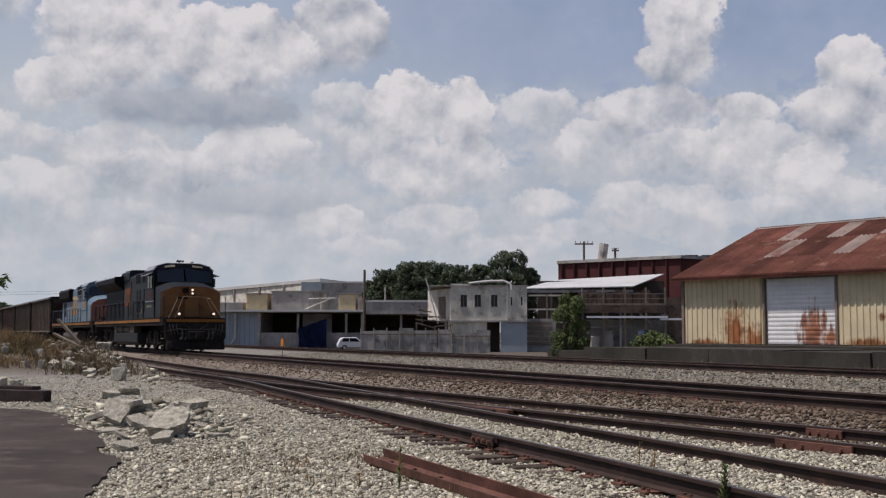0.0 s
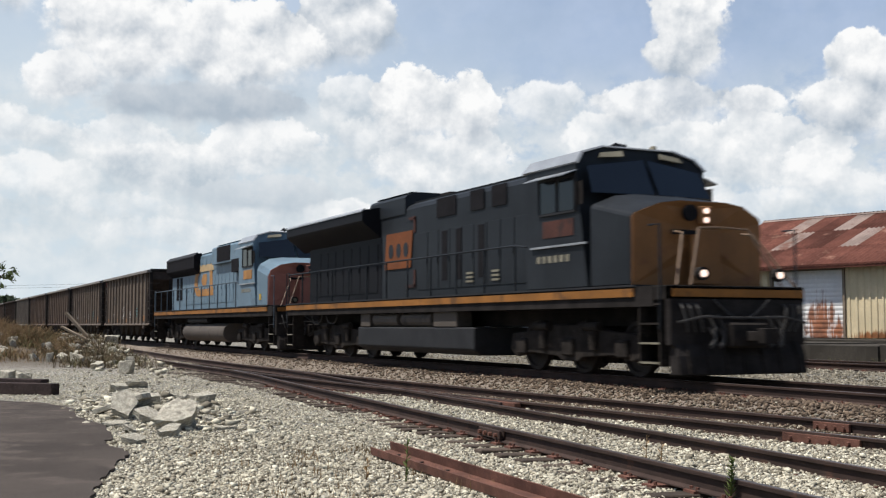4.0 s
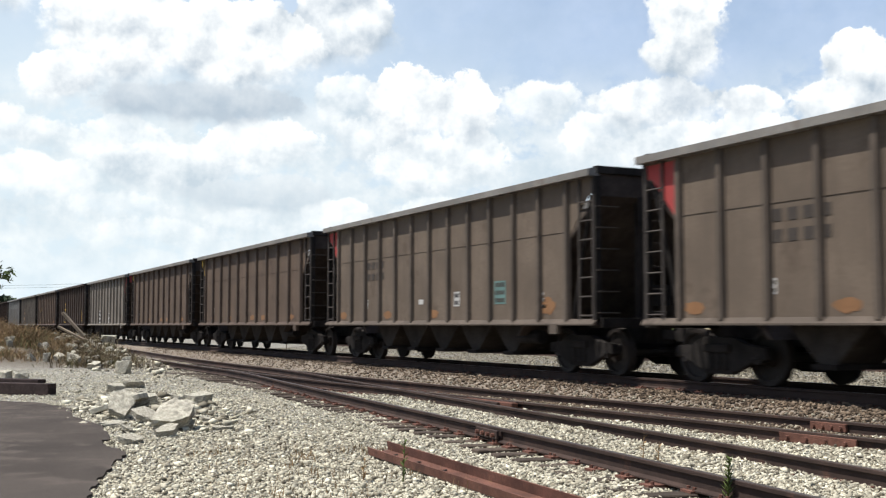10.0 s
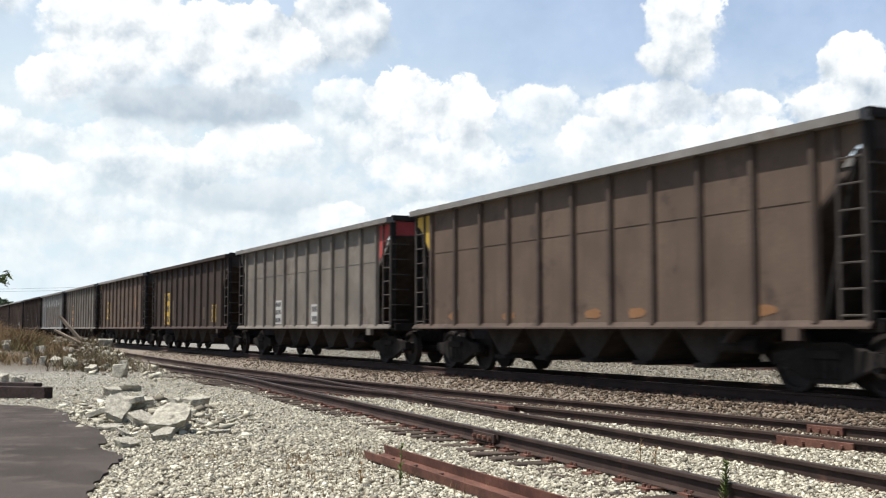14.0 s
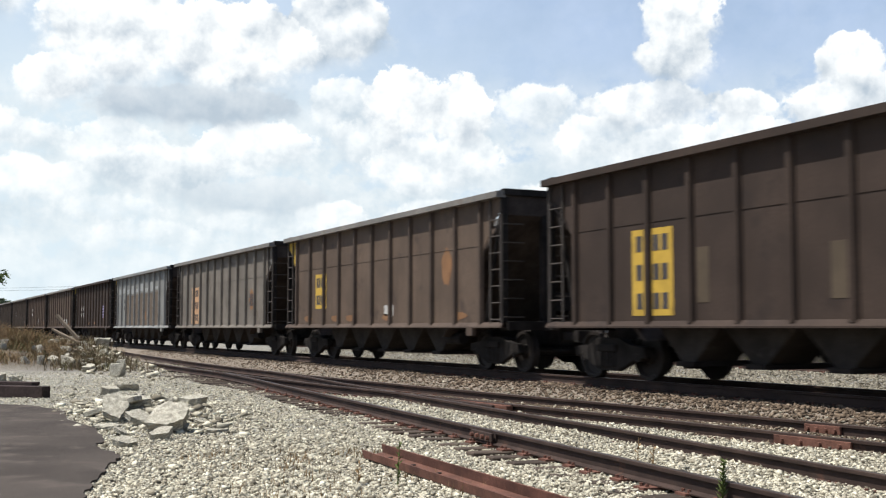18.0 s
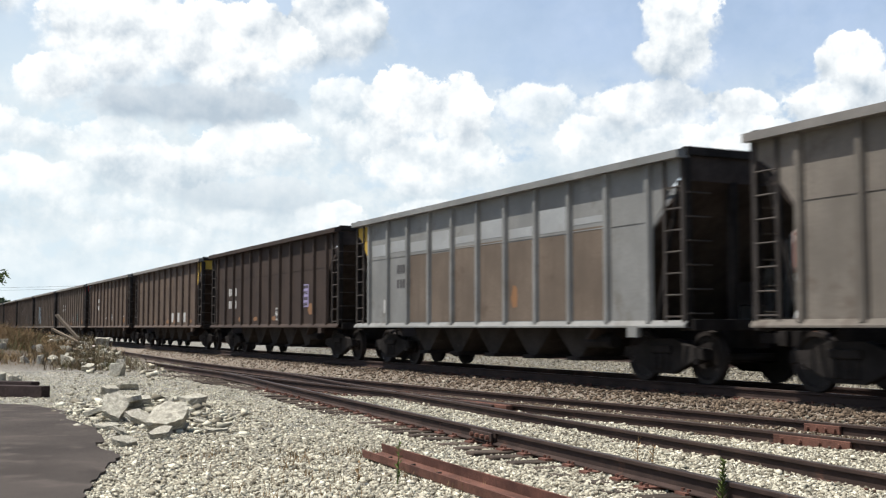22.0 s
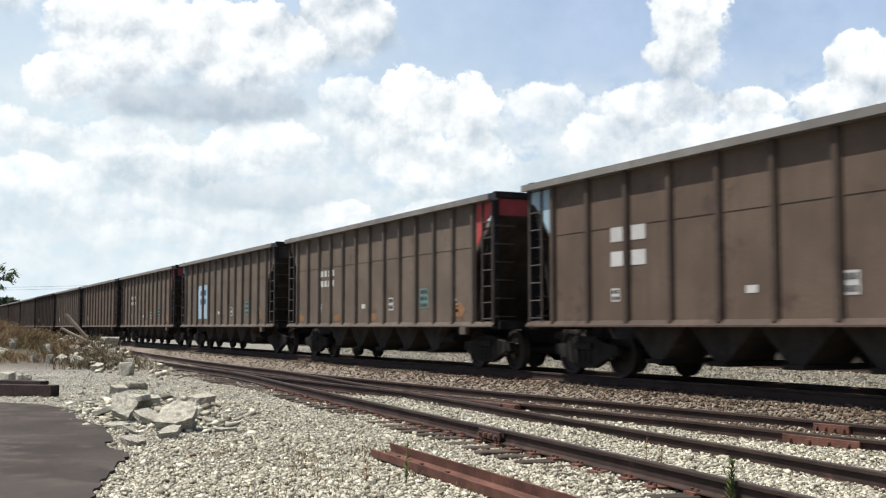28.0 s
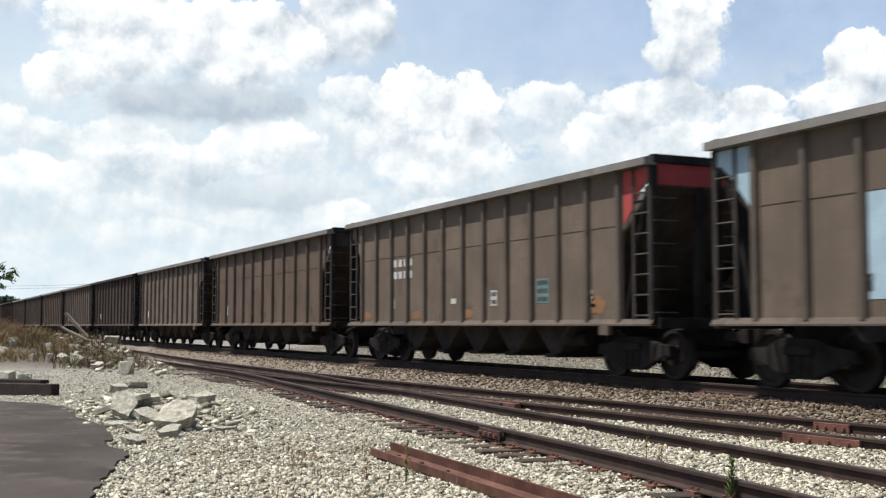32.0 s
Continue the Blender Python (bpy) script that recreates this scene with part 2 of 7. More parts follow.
M_WHEEL = material("wheel_steel", (0.032, 0.026, 0.023), 0.65, 0.4, 0.3, 3.0, 25, 0.1)
# coal stain, darkened further for the shade inside the end cages
M_INSIDE = material("coal_stained_shaded_steel", (0.058, 0.045, 0.038), 0.9, 0.0, 0.3, 2.0, 25, 0.2, spec=0.05)


M_DUSTY = material("dusty_running_gear", (0.025, 0.021, 0.018), 0.9, 0.0, 0.45, 2.5, 25, 0.2, (0.046, 0.037, 0.030), 0.55, spec=0.08)


# ---- mesh helpers ----
def box(bm, x0, x1, y0, y1, z0, z1):
    vs = [bm.verts.new(p) for p in ((x0, y0, z0), (x1, y0, z0), (x1, y1, z0), (x0, y1, z0), (x0, y0, z1), (x1, y0, z1), (x1, y1, z1), (x0, y1, z1))]
    for f in ((3, 2, 1, 0), (4, 5, 6, 7), (0, 1, 5, 4), (1, 2, 6, 5), (2, 3, 7, 6), (3, 0, 4, 7)):
        bm.faces.new([vs[i] for i in f])
    return vs


def prism(bm, pts, axis, a, b):
    """A polygon drawn in the two other axes (in x, y, z order), drawn out along axis from a to b."""
    k = "xyz".index(axis)

    def at(p, c):
        q = list(p)
        q.insert(k, c)
        return q

    lo, hi = [bm.verts.new(at(p, a)) for p in pts], [bm.verts.new(at(p, b)) for p in pts]
    n = len(pts)
    bm.faces.new(lo)
    bm.faces.new(hi[::-1])
    for i in range(n):
        bm.faces.new((lo[i], hi[i], hi[(i + 1) % n], lo[(i + 1) % n]))
    bmesh.ops.recalc_face_normals(bm, faces=bm.faces[:]) if len(bm.faces) < 400 else None


def rod(bm, p, q, r, n=6, r2=None):
    """A round bar from p to q."""
    p, q = Vector(p), Vector(q)
    d = (q - p).normalized()
    u = d.orthogonal().normalized()
    v = d.cross(u)
    r2 = r if r2 is None else r2
    ring = lambda c, rr: [bm.verts.new(c + (u * math.cos(2 * math.pi * i / n) + v * math.sin(2 * math.pi * i / n)) * rr) for i in range(n)]
    a, b = ring(p, r), ring(q, r2)
    for i in range(n):
        bm.faces.new((a[i], a[(i + 1) % n], b[(i + 1) % n], b[i]))
    bm.faces.new(a[::-1])
    bm.faces.new(b)


def tube(bm, pts, r, n=6):
    """A bent round bar through points, in one piece."""
    pts = [Vector(p) for p in pts]
    rings, u = [], None
    for i, p in enumerate(pts):
        d = (pts[min(i + 1, len(pts) - 1)] - pts[max(i - 1, 0)]).normalized()
        u = d.orthogonal().normalized() if u is None else (u - d * u.dot(d)).normalized()
        v = d.cross(u)
        rings.append([bm.verts.new(p + (u * math.cos(2 * math.pi * k / n) + v * math.sin(2 * math.pi * k / n)) * r) for k in range(n)])
    for a, b in zip(rings, rings[1:]):
        for k in range(n):
            bm.faces.new((a[k], a[(k + 1) % n], b[(k + 1) % n], b[k]))
    bm.faces.new(rings[0][::-1])
    bm.faces.new(rings[-1])


def finish(bm, name, mat, bevel=0.0, smooth=False):
    bmesh.ops.recalc_face_normals(bm, faces=bm.faces[:])
    if bevel:
        sharp = [e for e in bm.edges if len(e.link_faces) == 2 and e.calc_face_angle(0) > 0.6]
        bmesh.ops.bevel(bm, geom=sharp, offset=bevel, segments=1, affect="EDGES", clamp_overlap=True)
    me = bpy.data.meshes.new(name)
    bm.to_mesh(me)
    bm.free()
    me.materials.append(mat)
    if smooth:
        me.polygons.foreach_set("use_smooth", [True] * len(me.polygons))
    return me


def part(name, bm, mat, parent, label="", bevel=0.0, smooth=False, at=None):
    """Links a bmesh (or a finished mesh) as one object under a thing or a part."""
    ob = new(name, finish(bm, name, mat, bevel, smooth) if isinstance(bm, bmesh.types.BMesh) else bm)
    ob.parent = parent
    if at is not None:
        ob.matrix_basis = at
    if label:
        tagged(ob, label)
    return ob


def thing(name, label, category, group="", kind="", at=None):
    ob = new(name)
    if at is not None:
        ob.matrix_basis = at
    return tagged(ob, label, category, group, kind)


def solid(name, bm, mat, label, category, group="", kind="", bevel=0.0, smooth=False, at=None):
    """A thing of one mesh."""
    ob = new(name, finish(bm, name, mat, bevel, smooth))
    if at is not None:
        ob.matrix_basis = at
    return tagged(ob, label, category, group, kind)


def quick(name, verts, faces, mat, smooth=False):
    """A mesh from arrays, all faces with the same number of corners."""
    verts, faces = np.asarray(verts, dtype=np.float32), np.asarray(faces, dtype=np.int32)
    me = bpy.data.meshes.new(name)
    me.vertices.add(len(verts))
    me.vertices.foreach_set("co", verts.ravel())
    n, k = faces.shape
    me.loops.add(n * k)
    me.loops.foreach_set("vertex_index", faces.ravel())
    me.polygons.add(n)
    me.polygons.foreach_set("loop_start", np.arange(0, n * k, k, dtype=np.int32))
    me.polygons.foreach_set("loop_total", np.full(n, k, dtype=np.int32))
    me.update(calc_edges=True)
    me.validate()
    me.materials.append(mat)
    if smooth:
        me.polygons.foreach_set("use_smooth", [True] * n)
    return me


# ---- ground ----
def smooth(a, b, x):
    t = np.clip((x - a) / (b - a), 0, 1)
    return t * t * (3 - 2 * t)


def height(x, y):
    """The ground's height."""
    x, y = np.asarray(x, dtype=float), np.asarray(y, dtype=float)
    z = -0.50 + 0.30 * smooth(10.9, 12.0, y) - 0.10 * smooth(15.6, 17.2, y) + 0.10 * smooth(19.0, 20.4, y) - 0.80 * smooth(24.3, 30.0, y)
    z = z + 0.62 * np.exp(-((x + 47) / 6.0) ** 2 - ((y - 7.0) / 1.5) ** 2)
    z = z + 1.15 * np.exp(-((x + 50) / 9.5) ** 2 - ((y - 3.0) / 3.1) ** 2)
    z = z + 0.16 * np.exp(-((x + 19.5) / 2.4) ** 2 - ((y - 4.2) / 1.2) ** 2)
    spur = np.interp(x, [-31.5, -24, -20, -13.4, -10, -7, 0], [9.08, 8.45, 8.08, 7.5, 7.2, 6.88, 6.1])
    z = z + 0.075 * smooth(-27, -18, x) * smooth(spur - 0.72, spur - 0.45, y) * smooth(11.2, 10.9, y)
    z = z + 0.018 * np.sin(x * 1.3 + 0.7 * y) * np.cos(0.9 * y - 0.4 * x) * smooth(26, 10, np.abs(y))
    return z


def make_ground():
    near = np.arange(-70, 12.1, 0.4)
    xs = np.concatenate([-70 - np.geomspace(1, 3200, 30)[::-1], near, 12 + np.geomspace(1, 2500, 22)])
    yn = np.arange(-3, 30.1, 0.3)
    ys = np.concatenate([-3 - np.geomspace(1, 2500, 18)[::-1], yn, 30 + np.geomspace(1, 3200, 26)])
    X, Y = np.meshgrid(xs, ys, indexing="ij")
    Z = height(X, Y)
    v = np.stack([X, Y, Z], -1).reshape(-1, 3)
    a, b = len(xs), len(ys)
    i = (np.arange(a - 1)[:, None] * b + np.arange(b - 1)[None]).ravel()
    f = np.stack([i, i + b, i + b + 1, i + 1], -1)
    tagged(new("ground", quick("ground", v, f, M_GROUND, True)), "grey stone ballast and dusty earth of a rail yard", "ground", kind="structure")


make_ground()


def stones(name, pos, size, mat, label, seed, flat=0.7):
    """Thousands of small broken stones lying on the ground."""
    rng = np.random.default_rng(seed)
    n = len(pos)
    base = np.array([(1, 0, 0), (-1, 0, 0), (0, 1, 0), (0, -1, 0), (0, 0, 1), (0, 0, -1)], dtype=float)
    tri = np.array([(0, 2, 4), (2, 1, 4), (1, 3, 4), (3, 0, 4), (2, 0, 5), (1, 2, 5), (3, 1, 5), (0, 3, 5)])
    v = base[None] * rng.uniform(0.55, 1.25, (n, 6, 1)) + rng.normal(0, 0.22, (n, 6, 3))
    q = rng.normal(size=(n, 4))
    q /= np.linalg.norm(q, axis=1)[:, None]
    w, x, y, z = q.T
    R = np.stack([1 - 2 * (y * y + z * z), 2 * (x * y - z * w), 2 * (x * z + y * w), 2 * (x * y + z * w), 1 - 2 * (x * x + z * z), 2 * (y * z - x * w),
                  2 * (x * z - y * w), 2 * (y * z + x * w), 1 - 2 * (x * x + y * y)], -1).reshape(n, 3, 3)
    v = np.einsum("nij,nkj->nki", R, v) * size[:, None, None]
    v[:, :, 2] *= flat
    v += pos[:, None]
    f = (tri[None] + 6 * np.arange(n)[:, None, None]).reshape(-1, 3)
    return tagged(new(name, quick(name, v.reshape(-1, 3), f, mat)), label, "gravel", kind="stuff")


SIDING = [(-92, 11.35), (-80, 10.95), (-65, 10.3), (-50, 9.5), (-40, 9.1), (-30, 9.1), (-20, 9.6), (-15, 10.05), (-10, 10.42), (0, 10.9), (15, 11.3), (60, 11.5)]
ASPHALT_EDGE = [(-26.0, 0.2), (-23.2, 1.6), (-22.1, 2.35), (-20.2, 2.62), (-18.1, 2.46), (-16.6, 2.60), (-15.2, 2.50), (-14.2, 2.20), (-13.1, 2.36), (-12.2, 2.05), (-11.1, 1.73), (-10.0, 1.49), (-8.6, 1.3), (-6, 1.1)]


def asphalt_limit(x):
    return np.interp(x, [p[0] for p in ASPHALT_EDGE], [p[1] for p in ASPHALT_EDGE], left=-9)


def scatter(n, box4, seed, near=4.0):
    """Random places in a rectangle, denser towards the camera."""
    rng = np.random.default_rng(seed)
    x0, x1, y0, y1 = box4
    out = []
    got = 0
    while got < n:
        x, y = rng.uniform(x0, x1, 200000), rng.uniform(y0, y1, 200000)
        d = np.hypot(x, y)
        ang = np.degrees(np.arctan2(y, -x))
        keep = (rng.random(200000) < np.clip((9.5 / d) ** 2, 0, 1)) & (ang > 1.5) & (ang < 50) & (d > 8.5)
        out.append(np.stack([x, y], -1)[keep])
        got += keep.sum()
    return np.concatenate(out)[:n]


def make_gravel():
    rng = np.random.default_rng(5)
    p = scatter(235000, (-45, -4, 0.5, 11.0), 3)
    p = p[(p[:, 1] > asphalt_limit(p[:, 0]) + rng.uniform(-0.15, 0.1, len(p))) & ~((p[:, 0] < -36) & (p[:, 1] < 7))]
    s = rng.lognormal(math.log(0.0125), 0.45, len(p)).clip(0.007, 0.05)
    yard_side = (p[:, 0] < -21) & (p[:, 1] < 4.4)
    s[yard_side] *= 0.9
    z = height(p[:, 0], p[:, 1]) + s * 0.35
    q = np.column_stack([p, z])
    line = np.interp(p[:, 0], [c[0] for c in SIDING], [c[1] for c in SIDING])
    grimy = (p[:, 1] > line - 0.75 + rng.normal(0, 0.12, len(p))) & (p[:, 0] > -36) & (rng.random(len(p)) < 0.75)
    stones("loose_gravel", q[~grimy], s[~grimy], M_STONE, "pale grey crushed limestone gravel on the ground", 8)
    stones("siding_ballast", q[grimy], s[grimy], M_BALLAST, "rust-brown ballast stones along the siding", 13)
    p = scatter(70000, (-60, -6, 11.0, 24.0), 6)
    s = rng.lognormal(math.log(0.030), 0.3, len(p)).clip(0.02, 0.08)
    z = height(p[:, 0], p[:, 1]) + s * 0.25
    brown = (p[:, 1] > 11.2 + rng.normal(0, 0.3, len(p))) & (p[:, 1] < 15.2 + rng.normal(0, 0.3, len(p)))
    q = np.column_stack([p, z])
    stones("track_ballast", q[brown], s[brown], M_BALLAST, "rust-brown ballast stones between the rails", 9)
    stones("yard_ballast", q[~brown], s[~brown], M_YARDSTONE, "grey ballast stones between two tracks", 10)


make_gravel()


def make_asphalt():
    bm = bmesh.new()
    rng = random.Random(4)
    pts = []
    for (x0, y0), (x1, y1) in zip(ASPHALT_EDGE, ASPHALT_EDGE[1:]):
        for k in range(6):
            f = k / 6
            pts.append((x0 + (x1 - x0) * f + rng.uniform(-0.07, 0.07), y0 + (y1 - y0) * f + rng.uniform(-0.035, 0.035)))
    pts += [(-6, -12), (-26, -12)]
    top = [bm.verts.new((x, y, float(height(x, y)) + 0.035 if y > -3 else -0.46)) for x, y in pts]
    low = [bm.verts.new((v.co.x, v.co.y, -0.62)) for v in top]
    bm.faces.new(top)
    n = len(pts)
    for i in range(n):
        bm.faces.new((top[i], low[i], low[(i + 1) % n], top[(i + 1) % n]))
    bmesh.ops.triangulate(bm, faces=[f for f in bm.faces if len(f.verts) > 4])
    solid("road", bm, M_ASPHALT, "worn dark grey asphalt with a crumbling edge", "asphalt", kind="structure")


make_asphalt()

# ---- tracks ----
RAIL = [(-0.07, -0.172), (0.07, -0.172), (0.07, -0.160), (0.010, -0.140), (0.008, -0.045), (0.036, -0.036), (0.036, -0.006), (0.028, 0.0), (-0.028, 0.0), (-0.036, -0.006),
        (-0.036, -0.036), (-0.008, -0.045), (-0.010, -0.140), (-0.07, -0.160)]


def rail_along(name, pts, parent, mat_side, mat_top, label=""):
    """A rail swept along points (x, y, z of its head)."""
    bm = bmesh.new()
    rings = []
    for i, p in enumerate(pts):
        a, b = Vector(pts[max(i - 1, 0)]), Vector(pts[min(i + 1, len(pts) - 1)])
        d = (b - a).normalized()
        s = Vector((-d.y, d.x, 0)).normalized()
        rings.append([bm.verts.new(Vector(p) + s * q[0] + Vector((0, 0, q[1]))) for q in RAIL])
    n = len(RAIL)
    for r0, r1 in zip(rings, rings[1:]):
        for i in range(n):
            f = bm.faces.new((r0[i], r0[(i + 1) % n], r1[(i + 1) % n], r1[i]))
            f.material_index = 1 if i == 7 else 0
    bm.faces.new(rings[0])
    bm.faces.new(rings[-1][::-1])
    ob = part(name, bm, mat_side, parent, label)
    ob.data.materials.append(mat_top)
    return ob


def spline(ctrl, step):
    """Points along a smooth line through (x, y) control points, with the direction at each."""
    xs, ys = np.array([c[0] for c in ctrl], float), np.array([c[1] for c in ctrl], float)
    m = np.gradient(ys, xs)
    out = []
    for x in np.arange(xs[0], xs[-1] + 1e-6, step):
        i = min(max(np.searchsorted(xs, x, side="right") - 1, 0), len(xs) - 2)
        h = xs[i + 1] - xs[i]
        t = (x - xs[i]) / h
        y = (2 * t ** 3 - 3 * t * t + 1) * ys[i] + (t ** 3 - 2 * t * t + t) * h * m[i] + (-2 * t ** 3 + 3 * t * t) * ys[i + 1] + (t ** 3 - t * t) * h * m[i + 1]
        dy = (6 * t * t - 6 * t) * (ys[i] - ys[i + 1]) / h + (3 * t * t - 4 * t + 1) * m[i] + (3 * t * t - 2 * t) * m[i + 1]
        out.append((float(x), float(y), float(dy)))
    return out


def tie_mesh(length=2.6):
    bm = bmesh.new()
    box(bm, -0.115, 0.115, -length / 2, length / 2, -0.16, 0.0)
    return finish(bm, "sleeper", M_TIE, 0.012)


TIE = tie_mesh()
LONG_TIE = tie_mesh(3.6)


def plate_mesh():
    bm = bmesh.new()
    box(bm, -0.09, 0.09, -0.17, 0.17, 0.0, 0.022)
    for x, y in ((-0.05, -0.11), (0.05, 0.11), (0.05, -0.11)):
        rod(bm, (x, y, 0.02), (x, y, 0.05), 0.018, 6)
    return finish(bm, "tie_plate", M_RUSTRED)


PLATE = plate_mesh()


def track(name, label, ctrl, z, ties, half=0.753, tie=TIE, tops=(M_RAILTOP, M_RAILTOP), side=M_RAIL, cut=(None, None)):
    """A track: two rails, each sleeper, a tie plate under each rail."""
    tr = thing(name, label, "railway track", "tracks of the yard", "structure")
    line = spline(ctrl, 0.5)
    for k, sgn in enumerate((1, -1)):
        pts = [(x - sgn * half * dy / math.hypot(1, dy), y + sgn * half / math.hypot(1, dy), z) for x, y, dy in line]
        if cut[k]:
            pts = [p for p in pts if cut[k][0] <= p[0] <= cut[k][1]]
        rail_along("rail", pts, tr, side, tops[k])
    rng = random.Random(name)
    for x, y, dy in spline([c for c in ctrl], 0.54):
        if ties[0] <= x <= ties[1]:
            m = pose(x, y + rng.uniform(-0.06, 0.06), z - 0.180 - rng.uniform(0, 0.02), 0, 0, math.degrees(math.atan(dy)) + rng.uniform(-1.5, 1.5))
            t = part("sleeper", tie, M_TIE, tr, at=m)
            if x > -26:
                for sgn in (1, -1):
                    part("tie_plate", PLATE, M_RAIL, t, at=pose(0, sgn * half, 0))
    return tr


MAIN_Y = 13.2
track("main_track", "straight main line track with worn steel rails on ballast", [(-900, MAIN_Y), (-300, MAIN_Y), (-60, MAIN_Y), (60, MAIN_Y), (300, MAIN_Y)], 0.0, (-60, 2))
track("far_track", "rusty yard track beside the loading dock", [(-900, 22.6), (-300, 22.6), (-60, 22.6), (60, 22.6), (300, 22.6)], 0.0, (-55, -5))
track("siding_track", "rusty siding track that splits at a switch", SIDING, -0.28, (-45, 3), tie=LONG_TIE)
SPUR = [(-31.5, 9.08), (-28, 8.86), (-24, 8.45), (-20, 8.08), (-13.4, 7.5), (-10, 7.2), (-7, 6.88), (0, 6.1), (12, 4.6), (40, 0.0)]
track("spur_track", "rusty spur track that curves away from the siding", SPUR, -0.28, (-27, 0))

# ---- train ----
PITCH = 16.2


def train_at(t):
    """How far the first hopper's rear coupling has come along the track."""
    s = t - 9.0
    return -26.77 + 9.769 * s - 0.0049 * s * s


M_TAUPE = material("dirty_grey_paint", (0.121, 0.091, 0.067), 0.8, 0.0, 0.22, 0.7, 18, 0.05, (0.084, 0.060, 0.043), 0.55, 0.65)
M_BROWN = material("dirty_brown_paint", (0.100, 0.069, 0.049), 0.75, 0.0, 0.22, 0.7, 18, 0.05, (0.060, 0.041, 0.032), 0.55, 0.65)
M_TAN = material("dusty_tan_paint", (0.17, 0.125, 0.09), 0.75, 0.0, 0.16, 0.7, 18, 0.05, (0.12, 0.085, 0.06), 0.55, 0.6)
M_SILVER = material("dull_aluminium", (0.20, 0.193, 0.178), 0.6, 0.15, 0.2, 0.7, 18, 0.04, (0.15, 0.138, 0.12), 0.55, 0.4)
M_GREY = material("pale_grey_paint", (0.155, 0.132, 0.108), 0.7, 0.0, 0.25, 0.7, 18, 0.05, (0.105, 0.084, 0.066), 0.55, 0.6)
M_DARK = material("sooty_brown_paint", (0.042, 0.028, 0.021), 0.8, 0.0, 0.25, 0.7, 18, 0.05, (0.029, 0.020, 0.016), 0.55, 0.4)
# ribs and sills in darker tones of their side sheets
M_TAUPERIB = material("darker_grey_ribs", (0.088, 0.068, 0.053), 0.8, 0.0, 0.25, 0.7, 18, 0.05, (0.062, 0.047, 0.037), 0.55, 0.5)
M_BROWNRIB = material("darker_brown_ribs", (0.070, 0.049, 0.037), 0.8, 0.0, 0.25, 0.7, 18, 0.05, (0.047, 0.032, 0.025), 0.55, 0.5)
M_GREYRIB = material("darker_pale_ribs", (0.125, 0.107, 0.088), 0.8, 0.0, 0.25, 0.7, 18, 0.05, (0.085, 0.068, 0.055), 0.55, 0.5)
# paler than the side sheets: sunlight on the top chord is coloured in
M_CHORD = material("sunlit_top_rail", (0.20, 0.18, 0.158), 0.6, 0.3, 0.2, 1.0, 18, 0.05, (0.17, 0.14, 0.115), 0.55)
# chute colour darkened for the shade under the side sills
M_BAY = material("sill_shaded_chute", (0.042, 0.035, 0.030), 0.9, 0.0, 0.35, 1.5, 20, 0.1, (0.075, 0.064, 0.055), 0.6, spec=0.05)
M_WASHED = material("bright_washed_aluminium", (0.33, 0.325, 0.31), 0.5, 0.3, 0.15, 0.9, 18, 0.04, (0.30, 0.29, 0.27), 0.5, 0.5)
PAINTS = {}


def paint(name, color):
    if name not in PAINTS:
        PAINTS[name] = material(name, color, 0.7, 0, 0.15, 2.0, 25, 0.03, tuple(c * 0.6 for c in color), 0.6)
    return PAINTS[name]


def wheelset_mesh(r=0.457, tread=0.753):
    bm = bmesh.new()
    n = 24
    for s in (1, -1):
        prof = [(tread * s - 0.055 * s, r * 1.03), (tread * s - 0.02 * s, r * 1.0), (tread * s + 0.07 * s, r * 0.985), (tread * s + 0.07 * s, r * 0.84), (tread * s + 0.03 * s, r * 0.78),
                (tread * s + 0.01 * s, r * 0.35), (tread * s + 0.07 * s, r * 0.28), (tread * s + 0.07 * s, 0.05), (tread * s - 0.055 * s, 0.05)]
        rings = [[bm.verts.new((q * math.cos(2 * math.pi * i / n), y, q * math.sin(2 * math.pi * i / n))) for i in range(n)] for y, q in prof]
        for a, b in zip(rings, rings[1:] + rings[:1]):
            for i in range(n):
                bm.faces.new((a[i], a[(i + 1) % n], b[(i + 1) % n], b[i]))
    rod(bm, (0, -1.02, 0), (0, 1.02, 0), 0.075, 10)
    # bolt heads on the bearing caps
    for s in (1, -1):
        rod(bm, (0, 0.95 * s, 0), (0, 1.06 * s, 0), 0.11, 12)
        for k in range(3):
            a = k * 2.094
            rod(bm, (0.06 * math.cos(a), 1.05 * s, 0.06 * math.sin(a)), (0.06 * math.cos(a), 1.085 * s, 0.06 * math.sin(a)), 0.02, 6)
    return finish(bm, "wheelset", M_WHEEL)


WHEELSET = wheelset_mesh()


def truck_frame_mesh(s):
    """A cast side frame with its spring nest."""
    bm = bmesh.new()
    y0, y1 = (0.93, 1.08) if s > 0 else (-1.08, -0.93)
    prism(bm, [(-1.15, 0.42), (-1.12, 0.62), (-0.68, 0.66), (-0.35, 0.78), (0.35, 0.78), (0.68, 0.66), (1.12, 0.62), (1.15, 0.42), (0.95, 0.44), (0.62, 0.30), (0.3, 0.17), (-0.3, 0.17), (-0.62, 0.30), (-0.95, 0.44)], "y", y0, y1)
    for x in (-0.18, 0.0, 0.18):
        rod(bm, (x, (y0 + y1) / 2 + 0.06 * s, 0.24), (x, (y0 + y1) / 2 + 0.06 * s, 0.52), 0.075, 8)
    box(bm, -0.3, 0.3, y0 + 0.05 * s - 0.02, y1 + 0.05 * s + 0.02, 0.53, 0.66)
    return finish(bm, "side_frame", M_BLACK, 0.012)


FRAMES = {s: truck_frame_mesh(s) for s in (1, -1)}


